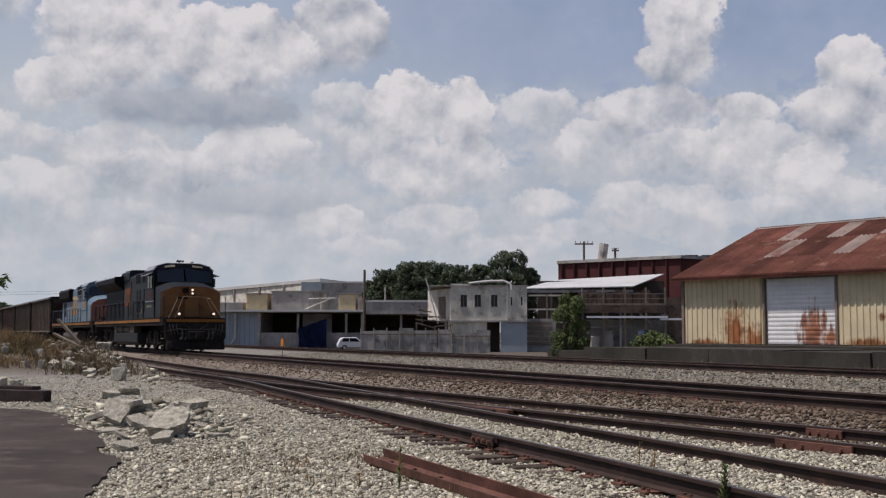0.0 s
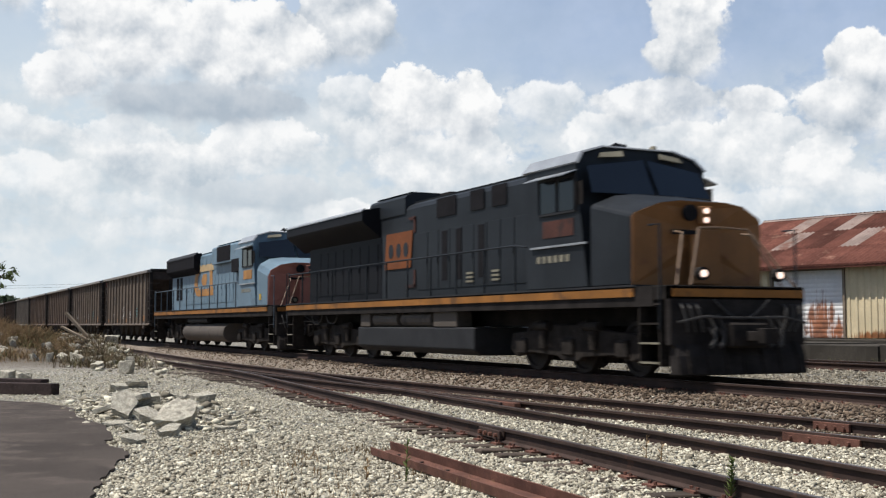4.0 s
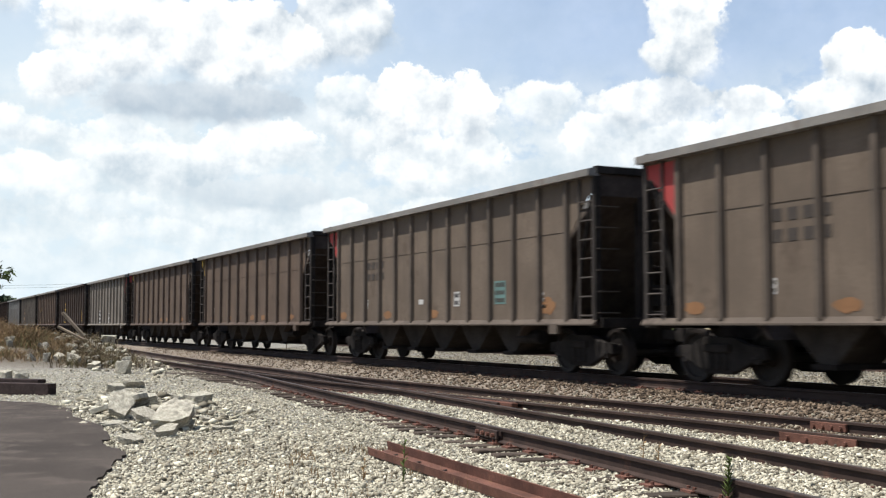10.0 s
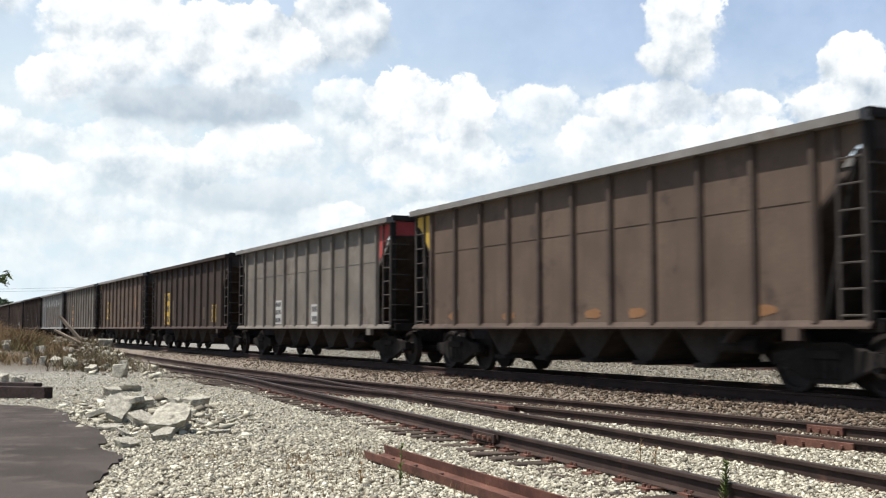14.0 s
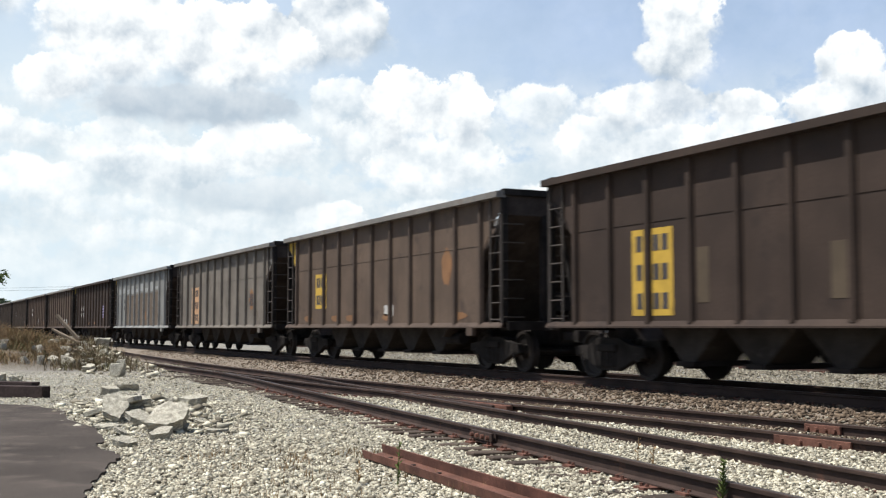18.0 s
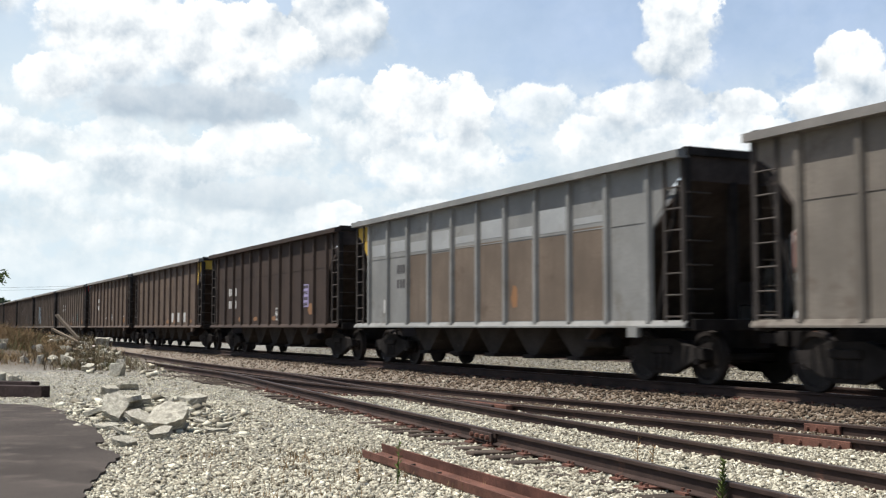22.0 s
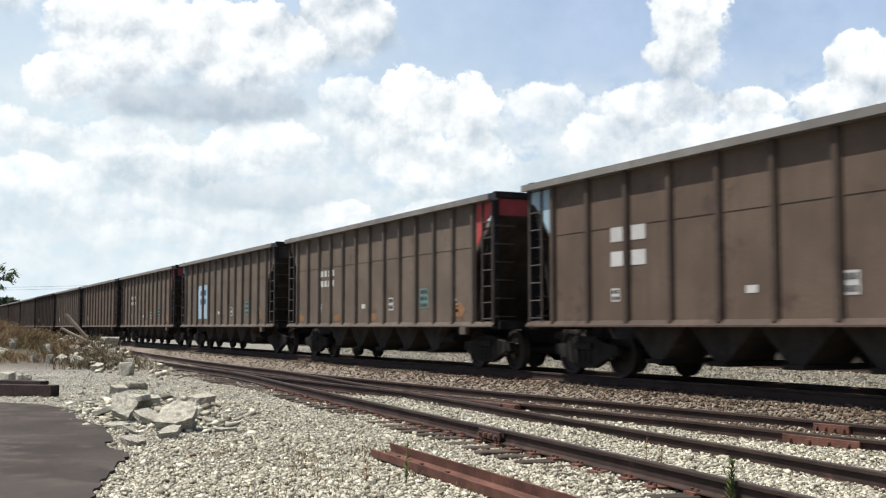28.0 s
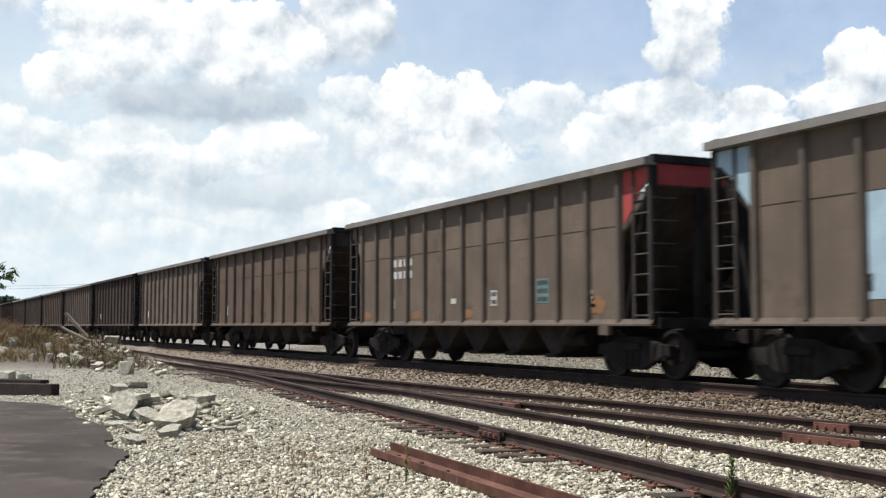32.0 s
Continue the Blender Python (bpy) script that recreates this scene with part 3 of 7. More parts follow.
def bolster_mesh():
    bm = bmesh.new()
    box(bm, -0.2, 0.2, -1.05, 1.05, 0.46, 0.74)
    box(bm, -0.85, -0.77, -0.8, 0.8, 0.35, 0.48)
    box(bm, 0.77, 0.85, -0.8, 0.8, 0.35, 0.48)
    return finish(bm, "bolster", M_BLACK, 0.015)


BOLSTER = bolster_mesh()


def coupler_mesh():
    bm = bmesh.new()
    box(bm, -0.75, 0.0, -0.08, 0.08, 0.70, 0.87)
    prism(bm, [(0.0, -0.14), (0.20, -0.16), (0.24, -0.02), (0.14, 0.02), (0.20, 0.13), (0.05, 0.17), (0.0, 0.12)], "z", 0.66, 0.92)
    return finish(bm, "coupler", M_BLACK, 0.01)


COUPLER = coupler_mesh()
HALF, TOP, SILL, END = 1.55, 3.92, 0.97, 7.33
BAY = 6.32                      # where the end cages begin


M_LADDER = material("scuffed_ladder_steel", (0.066, 0.054, 0.046), 0.7, 0.1, 0.3, 2.0, 25, 0.1, (0.05, 0.04, 0.034), 0.55)


def ladder_mesh(s, e):
    """Corner ladder of a hopper end: two stiles and rungs, on side s at end e."""
    bm = bmesh.new()
    y = 1.58 * s
    for x in (END - 0.09, END - 0.56):
        rod(bm, (e * x, y, 1.0), (e * x, y, TOP - 0.12), 0.028, 6)
    for k in range(7):
        z = 1.15 + 0.36 * k
        rod(bm, (e * (END - 0.09), y, z), (e * (END - 0.56), y, z), 0.016, 5)
    for k in range(6):
        z = 1.2 + 0.4 * k
        rod(bm, (e * (END + 0.02), y - 0.02 * s, z), (e * (END + 0.02), y - 0.5 * s, z), 0.016, 5)
    return finish(bm, "ladder", M_LADDER)


LADDERS = {(s, e): ladder_mesh(s, e) for s in (1, -1) for e in (1, -1)}


def hopper_parts(skin, rib, chord, nribs, lower=None):
    """The shared meshes of one kind of hopper car."""
    out = []

    def add(name, bm, mat, bevel=0.0, label=""):
        out.append((name, finish(bm, name, mat, bevel), label))

    for s in (1, -1):
        y0, y1 = sorted((HALF * s, (HALF - 0.02) * s))
        bm = bmesh.new()
        # side sheet with the cut-back end cages
        prism(bm, [(-BAY, SILL + 0.1), (BAY, SILL + 0.1), (BAY + 0.06, 2.62), (BAY + 0.14, 2.78), (BAY + 0.62, 3.34), (END - 0.22, 3.46), (END - 0.08, 3.50), (END - 0.08, TOP - 0.05),
                   (-END + 0.08, TOP - 0.05), (-END + 0.08, 3.50), (-END + 0.22, 3.46), (-BAY - 0.62, 3.34), (-BAY - 0.14, 2.78), (-BAY - 0.06, 2.62)], "y", y0, y1)
        add("side_sheet", bm, skin)
        bm = bmesh.new()
        prism(bm, [(-BAY, 2.79), (BAY, 2.79), (BAY, 2.81), (-BAY, 2.81)], "y", *sorted((HALF * s, (HALF + 0.010) * s)))
        add("seam_strip", bm, skin)
        if lower:
            for k in range(nribs - 1):
                w = 2 * BAY / (nribs - 1)
                if 1 < k < nribs - 2:
                    bm = bmesh.new()
                    box(bm, -BAY + w * k + 0.06, -BAY + w * (k + 1) - 0.06, *sorted(((HALF + 0.004) * s, (HALF - 0.01) * s)), SILL + 0.14, 2.80 + 0.05 * math.sin(k * 1.7))
                    add("lower_panel", bm, lower)
                if k < nribs - 2:
                    bm = bmesh.new()
                    box(bm, -BAY + w * k + 0.10, -BAY + w * (k + 1) - 0.10, *sorted(((HALF + 0.004) * s, (HALF - 0.01) * s)), 2.88 + 0.05 * math.sin(k * 1.7), 3.18 + 0.14 * math.sin(k * 2.9))
                    add("washed_patch", bm, M_WASHED)
        for k in range(nribs):
            x = -BAY + 2 * BAY * k / (nribs - 1)
            bm = bmesh.new()
            prism(bm, [(x - 0.085, HALF * s), (x - 0.05, (HALF + 0.085) * s), (x + 0.05, (HALF + 0.085) * s), (x + 0.085, HALF * s)], "z", SILL + 0.08, TOP - 0.13)
            add("rib", bm, rib)
        bm = bmesh.new()
        prism(bm, [((HALF - 0.05) * s, TOP - 0.15), ((HALF + 0.19) * s, TOP - 0.15), ((HALF + 0.19) * s, TOP - 0.02), ((HALF + 0.06) * s, TOP), ((HALF - 0.05) * s, TOP)], "x", -END, END)
        add("top_chord", bm, chord)
        bm = bmesh.new()
        prism(bm, [((HALF - 0.12) * s, SILL), ((HALF + 0.10) * s, SILL), ((HALF + 0.10) * s, SILL + 0.03), ((HALF + 0.02) * s, SILL + 0.12), ((HALF - 0.12) * s, SILL + 0.12)], "x", -END, END)
        add("side_sill", bm, rib)
        for e in (1, -1):
            bm = bmesh.new()
            box(bm, *sorted((e * (END - 0.10), e * END)), *sorted(((HALF - 0.1) * s, (HALF + 0.04) * s)), SILL, TOP - 0.15)
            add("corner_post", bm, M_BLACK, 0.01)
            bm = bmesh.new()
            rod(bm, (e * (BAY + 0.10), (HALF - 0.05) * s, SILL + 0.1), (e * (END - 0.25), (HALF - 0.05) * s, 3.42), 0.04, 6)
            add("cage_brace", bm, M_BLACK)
    for e in (1, -1):
        bm = bmesh.new()
        # sloping end sheet and the upright sheet above it; coal dirt and cage shade share their colour
        prism(bm, [(e * (END - 0.12), 3.40), (e * (END - 0.06), 3.40), (e * (END - 0.06), TOP - 0.02), (e * (END - 0.12), TOP - 0.02)], "y", -HALF, HALF)
        prism(bm, [(e * (END - 0.12), 3.42), (e * (END - 0.06), 3.42), (e * 4.3, 0.75), (e * 4.2, 0.75)], "y", -HALF + 0.03, HALF - 0.03)
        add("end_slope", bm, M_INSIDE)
        bm = bmesh.new()
        box(bm, *sorted((e * (END - 0.3), e * (END + 0.08))), -1.5, 1.5, SILL - 0.05, SILL + 0.14)
        add("end_sill", bm, M_BLACK, 0.01)
        bm = bmesh.new()
        box(bm, *sorted((e * (END - 0.15), e * (END + 0.02))), -HALF, HALF, TOP - 0.1, TOP + 0.045)
        add("end_chord", bm, M_BLACK, 0.01)
        bm = bmesh.new()
        for y in (-0.5, 0.5):
            box(bm, *sorted((e * (END - 0.2), e * (END - 0.05))), y - 0.06, y + 0.06, SILL + 0.1, 3.42)
        box(bm, *sorted((e * (END - 0.5), e * (END - 0.1))), -0.2, 0.2, 1.35, 1.75)
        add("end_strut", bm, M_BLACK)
    bm = bmesh.new()
    box(bm, -END, END, -0.17, 0.17, 0.62, 0.97)
    add("centre_sill", bm, M_BLACK)
    for k in range(5):
        x = -3.44 + 1.72 * k
        bm = bmesh.new()
        for s in (1, -1):
            y0, y1 = sorted((0.30 * s, 1.20 * s))
            prism(bm, [(x - 0.80, SILL), (x + 0.80, SILL), (x + 0.16, 0.40), (x - 0.16, 0.40)], "y", y0, y1)
        add("hopper_bay", bm, M_BAY)
        bm = bmesh.new()
        box(bm, x - 0.22, x + 0.22, -1.3, 1.3, 0.33, 0.41)
        add("discharge_gate", bm, M_BLACK)
    bm = bmesh.new()
    rod(bm, (3.9, -1.2, 0.72), (4.75, -1.2, 0.72), 0.14, 10)
    add("brake_cylinder", bm, M_BLACK)
    bm = bmesh.new()
    box(bm, 5.75, 6.05, -1.66, -1.56, 0.80, 0.98)
    add("jacking_pad", bm, rib)
    return out


KINDS = {"taupe": hopper_parts(M_TAUPE, M_TAUPERIB, M_CHORD, 13), "brown": hopper_parts(M_BROWN, M_BROWNRIB, M_CHORD, 11), "tan": hopper_parts(M_TAN, M_DARK, M_DARK, 13),
         "silver": hopper_parts(M_SILVER, M_SILVER, M_SILVER, 11, M_TAUPE), "grey": hopper_parts(M_GREY, M_GREYRIB, M_CHORD, 12), "dark": hopper_parts(M_DARK, M_DARK, M_DARK, 12)}
CARS, TURNING = [], []


def mark(car, x, z, w, h, color, name="stencil", lines=0, ink="white_paint"):
    """A painted field on the near side, with bars for lettering that cannot be read."""
    rib_free = HALF + 0.006
    bm = bmesh.new()
    if name != "orange_patch":
        z -= 0.17
    if name == "orange_patch":      # worn paint, rounded and ragged
        rng = random.Random(int(x * 100) + 7)
        prism(bm, [(x + w * 0.52 * math.cos(k * 0.3927) * rng.uniform(0.75, 1.1), z + h * 0.52 * math.sin(k * 0.3927) * rng.uniform(0.75, 1.1)) for k in range(16)], "y", -rib_free, -rib_free + 0.004)
    else:
        box(bm, x - w / 2, x + w / 2, -rib_free, -rib_free + 0.004, z - h / 2, z + h / 2)
    ob = part(name, bm, color, car)
    for k in range(lines):
        lz = z + h / 2 - h * (k + 0.5) / lines
        n = 4
        for c in range(n):
            bm = bmesh.new()
            cx = x - w * 0.42 + w * 0.84 * (c + 0.5) / n
            box(bm, cx - w * 0.075, cx + w * 0.075, -rib_free - 0.004, -rib_free + 0.002, lz - h * 0.28 / lines, lz + h * 0.28 / lines)
            part("lettering_bar", bm, PAINTS[ink], ob)
    return ob


def lettering(car, x, z, w, h, color, rows=2, cols=4):
    """Unreadable lettering straight on the side, as bars."""
    for r in range(rows):
        for c in range(cols):
            bm = bmesh.new()
            cx = x - w / 2 + w * (c + 0.5) / cols
            lz = z - 0.17 + h / 2 - h * (r + 0.5) / rows
            box(bm, cx - w * 0.32 / cols, cx + w * 0.32 / cols, -HALF - 0.007, -HALF - 0.002, lz - h * 0.3 / rows, lz + h * 0.3 / rows)
            part("lettering_bar", bm, color, car)


def corner(car, e, color):
    """The coloured upper corner of an end cage."""
    bm = bmesh.new()
    pts = [(e * (END - 0.12), TOP - 0.18), (e * (END - 0.12), 3.51), (e * (END - 0.24), 3.48), (e * (BAY + 0.64), 3.36), (e * (BAY + 0.16), 2.82), (e * (BAY + 0.12), 2.80), (e * (BAY + 0.12), TOP - 0.18)]
    prism(bm, pts, "y", -HALF - 0.006, -HALF - 0.001)
    part("painted_corner", bm, color, car)
    bm = bmesh.new()
    box(bm, *sorted((e * (END - 0.058), e * (END - 0.050))), -HALF + 0.04, HALF - 0.04, 3.44, TOP - 0.11)
    part("painted_end_band", bm, color, car)


def hopper(kind, label, index):
    car = thing("hopper_car", label, "freight car", "hopper cars of the coal train")
    for name, me, lab in KINDS[kind]:
        part(name, me, None, car, lab)
    for s in (1, -1):
        for e in (1, -1):
            part("ladder", LADDERS[(s, e)], None, car)
    for e in (1, -1):
        part("coupler", COUPLER, None, car, at=pose(e * (END + 0.52), 0, 0, 0, 0, 0 if e > 0 else 180))
        truck = part("truck", BOLSTER, None, car, at=pose(e * 5.98, 0, 0))
        for s in (1, -1):
            part("side_frame", FRAMES[s], None, truck)
        for d in (-0.89, 0.89):
            w = part("wheelset", WHEELSET, None, car, at=pose(e * 5.98 + d, 0, 0.457))
            TURNING.append((w, e * 5.98 + d, index))
    CARS.append((car, index))
    return car


W, Y, O = paint("white_paint", (0.42, 0.40, 0.37)), paint("yellow_paint", (0.44, 0.28, 0.045)), paint("orange_paint", (0.20, 0.102, 0.048))
RED, TEAL, BLUE = paint("faded_red_paint", (0.32, 0.05, 0.045)), paint("teal_paint", (0.105, 0.175, 0.16)), paint("pale_blue_paint", (0.30, 0.39, 0.44))
INK, NAVY, PINK = paint("black_paint", (0.05, 0.045, 0.045)), paint("navy_paint", (0.05, 0.075, 0.13)), paint("peach_paint", (0.44, 0.26, 0.14))
FADED = paint("faded_ink", (0.046, 0.037, 0.031))
LILAC = paint("lilac_paint", (0.27, 0.23, 0.36))


def coal_marks(c, w=W):
    """The small data panels and weigh marks that most of the cars carry."""
    mark(c, -4.2, 1.72, 0.26, 0.24, w, "data_panel", 2, "faded_ink")
    mark(c, 1.45, 1.75, 0.30, 0.34, w, "data_panel", 2, "black_paint")
    mark(c, -0.55, 1.72, 0.26, 0.12, w, "wheel_stencil")
    for k in range(3):
        mark(c, 5.3 + 0.05 * k, 1.78 - 0.13 * k, 0.16, 0.07, w, "chalk_scuff")


def make_cars():
    kinds = {1: "taupe", 2: "taupe", 3: "brown", 4: "brown", 5: "grey", 6: "dark", 7: "brown", 8: "grey", 9: "silver", 10: "dark", 11: "brown", 12: "brown", 13: "taupe", 14: "taupe", 15: "taupe"}
    words = {"taupe": "dirty taupe-grey steel coal hopper car with upright ribs", "brown": "dusty brown coal hopper car with upright ribs", "grey": "pale grey coal hopper car with streaked ribbed sides",
             "dark": "sooty dark brown coal hopper car with upright ribs", "silver": "dull silver coal hopper car with brown lower panels", "tan": "dusty tan coal hopper car with dark ribs"}
    rest = ["brown", "taupe", "dark", "taupe", "brown", "taupe", "brown", "dark", "taupe", "brown", "taupe", "brown", "dark", "brown", "taupe"]
    for n in range(1, 31):
        k = kinds.get(n) or rest[n - 16]
        c = hopper(k, words[k], n)
        if n in (1, 2, 13, 15):
            coal_marks(c)
            corner(c, -1 if n < 3 else 1, RED)
            mark(c, 3.55, 1.85, 0.5, 0.5, TEAL, "teal_stencil", 3, "faded_ink")
            mark(c, 5.55, 1.35, 0.55, 0.36, O, "orange_patch")
            lettering(c, -3.55, 2.62, 1.3, 0.62, W if n > 12 else FADED, 2, 4)
            for x in (-6.0, -2.7, 0.2):
                mark(c, x, 1.25, 0.5, 0.22, O, "orange_patch")
            if n == 1:
                for k in range(7):
                    mark(c, -0.9 + 0.13 * (k % 4), 1.55 + 0.11 * k, 0.30 - 0.03 * k, 0.06, W, "chalk_scuff")
        elif n in (3, 4, 11):
            corner(c, -1 if n < 5 else 1, Y)
            mark(c, -5.1, 1.75, 0.26, 0.34, W)
            for x in (-5.2, -2.6, 0.6, 2.0, 5.2):
                mark(c, x, 1.25, 0.55, 0.2, O, "orange_patch")
            if n == 11:
                for x in (1.7, 2.9, 4.1):
                    mark(c, x, 1.6, 0.4, 0.42, W)
        elif n == 5:
            corner(c, 1, RED)
            mark(c, -2.6, 1.7, 0.9, 0.8, W, "white_patch", 3, "black_paint")
            mark(c, 1.2, 1.6, 0.6, 0.6, W, "white_patch", 2, "black_paint")
        elif n == 6:
            mark(c, -3.95, 2.1, 1.15, 1.5, Y, "yellow_panel", 3, "black_paint")
            mark(c, 5.0, 1.78, 0.68, 0.7, Y, "yellow_panel", 3, "faded_ink")
            for x, h in ((-2.6, 0.9), (0.3, 0.8), (3.3, 0.5)):
                mark(c, x, 1.55 + h / 2, 0.30, h, paint("rubbed_paint", (0.075, 0.055, 0.036)), "rubbed_streak")
        elif n == 7:
            corner(c, -1, Y)
            mark(c, -4.15, 2.25, 0.95, 1.05, Y, "yellow_panel", 2, "black_paint")
            mark(c, 4.55, 2.4, 0.55, 0.9, O, "orange_patch")
            for x in (-5.3, -2.9, -1.7, 1.0, 5.2):
                mark(c, x, 1.25, 0.7, 0.2, O, "orange_patch")
            mark(c, 1.1, 1.6, 0.6, 0.28, W)
        elif n == 8:
            mark(c, -3.9, 2.1, 1.3, 1.55, PINK, "peach_panel", 3, "black_paint")
            mark(c, 4.7, 2.0, 0.7, 0.8, O, "orange_patch", 1, "black_paint")
        elif n == 9:
            corner(c, -1, Y)
            lettering(c, -4.1, 2.45, 0.9, 0.75, INK, 2, 5)
            mark(c, -5.25, 1.7, 0.3, 0.35, W)
            mark(c, 1.6, 1.6, 0.28, 0.5, O, "orange_patch")
        elif n == 10:
            mark(c, 4.25, 2.15, 0.62, 0.72, LILAC, "lilac_graffiti", 4, "faded_ink")
            for x in (4.75, 1.0, -1.2, -3.2):
                mark(c, x, 1.55 if x > 4 else 1.28, 0.5, 0.34 if x > 4 else 0.16, O, "orange_patch")
            mark(c, 1.4, 1.6, 0.45, 0.42, W, "data_panel", 2, "black_paint")
            lettering(c, -4.25, 2.25, 1.15, 0.95, W, 2, 5)
        elif n in (12, 14):
            corner(c, -1, BLUE)
            coal_marks(c)
            if n == 14:
                mark(c, -3.35, 2.22, 1.6, 1.45, BLUE, "pale_blue_panel")
                lettering(c, -3.25, 2.42, 1.25, 0.75, NAVY, 2, 2)
                mark(c, 3.75, 1.85, 0.7, 0.5, TEAL, "teal_stencil", 3, "faded_ink")
            else:
                lettering(c, -3.8, 2.6, 1.3, 0.9, W, 2, 2)
            mark(c, 5.4, 1.4, 0.5, 0.34, O, "orange_patch")
        else:
            mark(c, -5.0, 1.75, 0.28, 0.34, W)


make_cars()

# ---- locomotives ----
LOCO_AT = {0: PITCH + 11.27, -1: PITCH + 22.55 + 11.15}
LOCO_R = 0.533
M_NAVY = material("dark_blue_enamel", (0.019, 0.0215, 0.0245), 0.5, 0.0, 0.3, 0.8, 20, 0.03, (0.021, 0.021, 0.021), 0.58, 0.4, spec=0.12)
# the blue enamel again, darkened for the shade below the radiator wing
M_REARSHADE = material("rear_shade_enamel", (0.008, 0.008, 0.0095), 0.6, 0.0, 0.3, 0.8, 20, 0.03, (0.013, 0.0125, 0.013), 0.58, 0.4, spec=0.12)
M_STEELBLUE = material("faded_blue_enamel", (0.132, 0.190, 0.232), 0.5, 0.0, 0.2, 0.9, 20, 0.03, (0.085, 0.122, 0.152), 0.54, 0.6)
M_STRIPE = material("amber_stripe_paint", (0.24, 0.10, 0.022), 0.65, 0.0, 0.25, 1.0, 20, 0.03, (0.11, 0.052, 0.02), 0.54)
M_LOGO = material("orange_logo_paint", (0.15, 0.048, 0.015), 0.65, 0.0, 0.2, 1.0, 20, 0.02, (0.19, 0.065, 0.022), 0.6)
M_FADEDLOGO = material("faded_red_orange_paint", (0.060, 0.024, 0.017), 0.7, 0.0, 0.3, 1.5, 20, 0.02, (0.03, 0.018, 0.016), 0.5)
M_NOSE = material("rust_orange_enamel", (0.215, 0.098, 0.035), 0.55, 0.0, 0.15, 1.2, 20, 0.03, (0.16, 0.065, 0.03), 0.58, 0.4)
M_PINK = material("faded_red_enamel", (0.34, 0.135, 0.098), 0.6, 0.0, 0.15, 1.2, 20, 0.03, (0.27, 0.105, 0.08), 0.58, 0.4)
M_TANK = material("dusty_tank_paint", (0.078, 0.064, 0.052), 0.7, 0.0, 0.2, 0.8, 20, 0.05, (0.035, 0.029, 0.025), 0.56, 0.3)
M_GRILLE = material("sooty_grille", (0.012, 0.011, 0.012), 0.85, 0.0, 0.3, 3.0, 30, 0.1, spec=0.08)
M_GLASS = material("dark_window_glass", (0.006, 0.009, 0.014), 0.1, 0.0, 0.1, 1.0, 10, 0.0, spec=0.35)
# pale grey carries the sun's glare on cab roofs, sunshades and wing edges
M_ROOF = material("sun_glare_roof", (0.28, 0.29, 0.30), 0.35, 0.2, 0.2, 1.0, 20, 0.03, (0.25, 0.25, 0.26), 0.6)
M_CREAM = material("cream_number_board", (0.20, 0.18, 0.13), 0.6)
M_PALERAIL = material("pale_worn_railing", (0.17, 0.112, 0.072), 0.6, 0.0, 0.25, 2.0, 25, 0.05, (0.13, 0.085, 0.055), 0.55)
M_HOSE = material("grey_rubber_hose", (0.060, 0.055, 0.050), 0.7, 0.0, 0.3, 3.0, 25, 0.1)
M_HEAD = glow("lit_headlight", (1.0, 0.74, 0.60), 1.3)
M_RAILBLUE = material("grimy_blue_railing", (0.060, 0.078, 0.094), 0.7, 0.0, 0.3, 1.5, 25, 0.1)
M_WORNLOGO = material("sun_worn_orange_paint", (0.37, 0.185, 0.065), 0.7, 0.0, 0.3, 1.0, 20, 0.02, (0.20, 0.16, 0.13), 0.6, 0.5)
M_SILL = material("grey_walkway_steel", (0.024, 0.024, 0.025), 0.7, 0.1, 0.3, 1.5, 25, 0.1)


def loft(bm, prof, xa, xb):
    """Skins a closed (y, z) profile between two ends; xa and xb give x for each (y, z)."""
    a = [bm.verts.new((xa(y, z), y, z)) for y, z in prof]
    b = [bm.verts.new((xb(y, z), y, z)) for y, z in prof]
    n = len(prof)
    bm.faces.new(a)
    bm.faces.new(b[::-1])
    for i in range(n):
        bm.faces.new((a[i], b[i], b[(i + 1) % n], a[(i + 1) % n]))


def slab(bm, corners, depth):
    """A thin plate from four corners, thickened along depth."""
    d = Vector(depth)
    lo, hi = [bm.verts.new(Vector(c)) for c in corners], [bm.verts.new(Vector(c) + d) for c in corners]
    bm.faces.new(lo)
    bm.faces.new(hi[::-1])
    for i in range(4):
        bm.faces.new((lo[i], hi[i], hi[(i + 1) % 4], lo[(i + 1) % 4]))


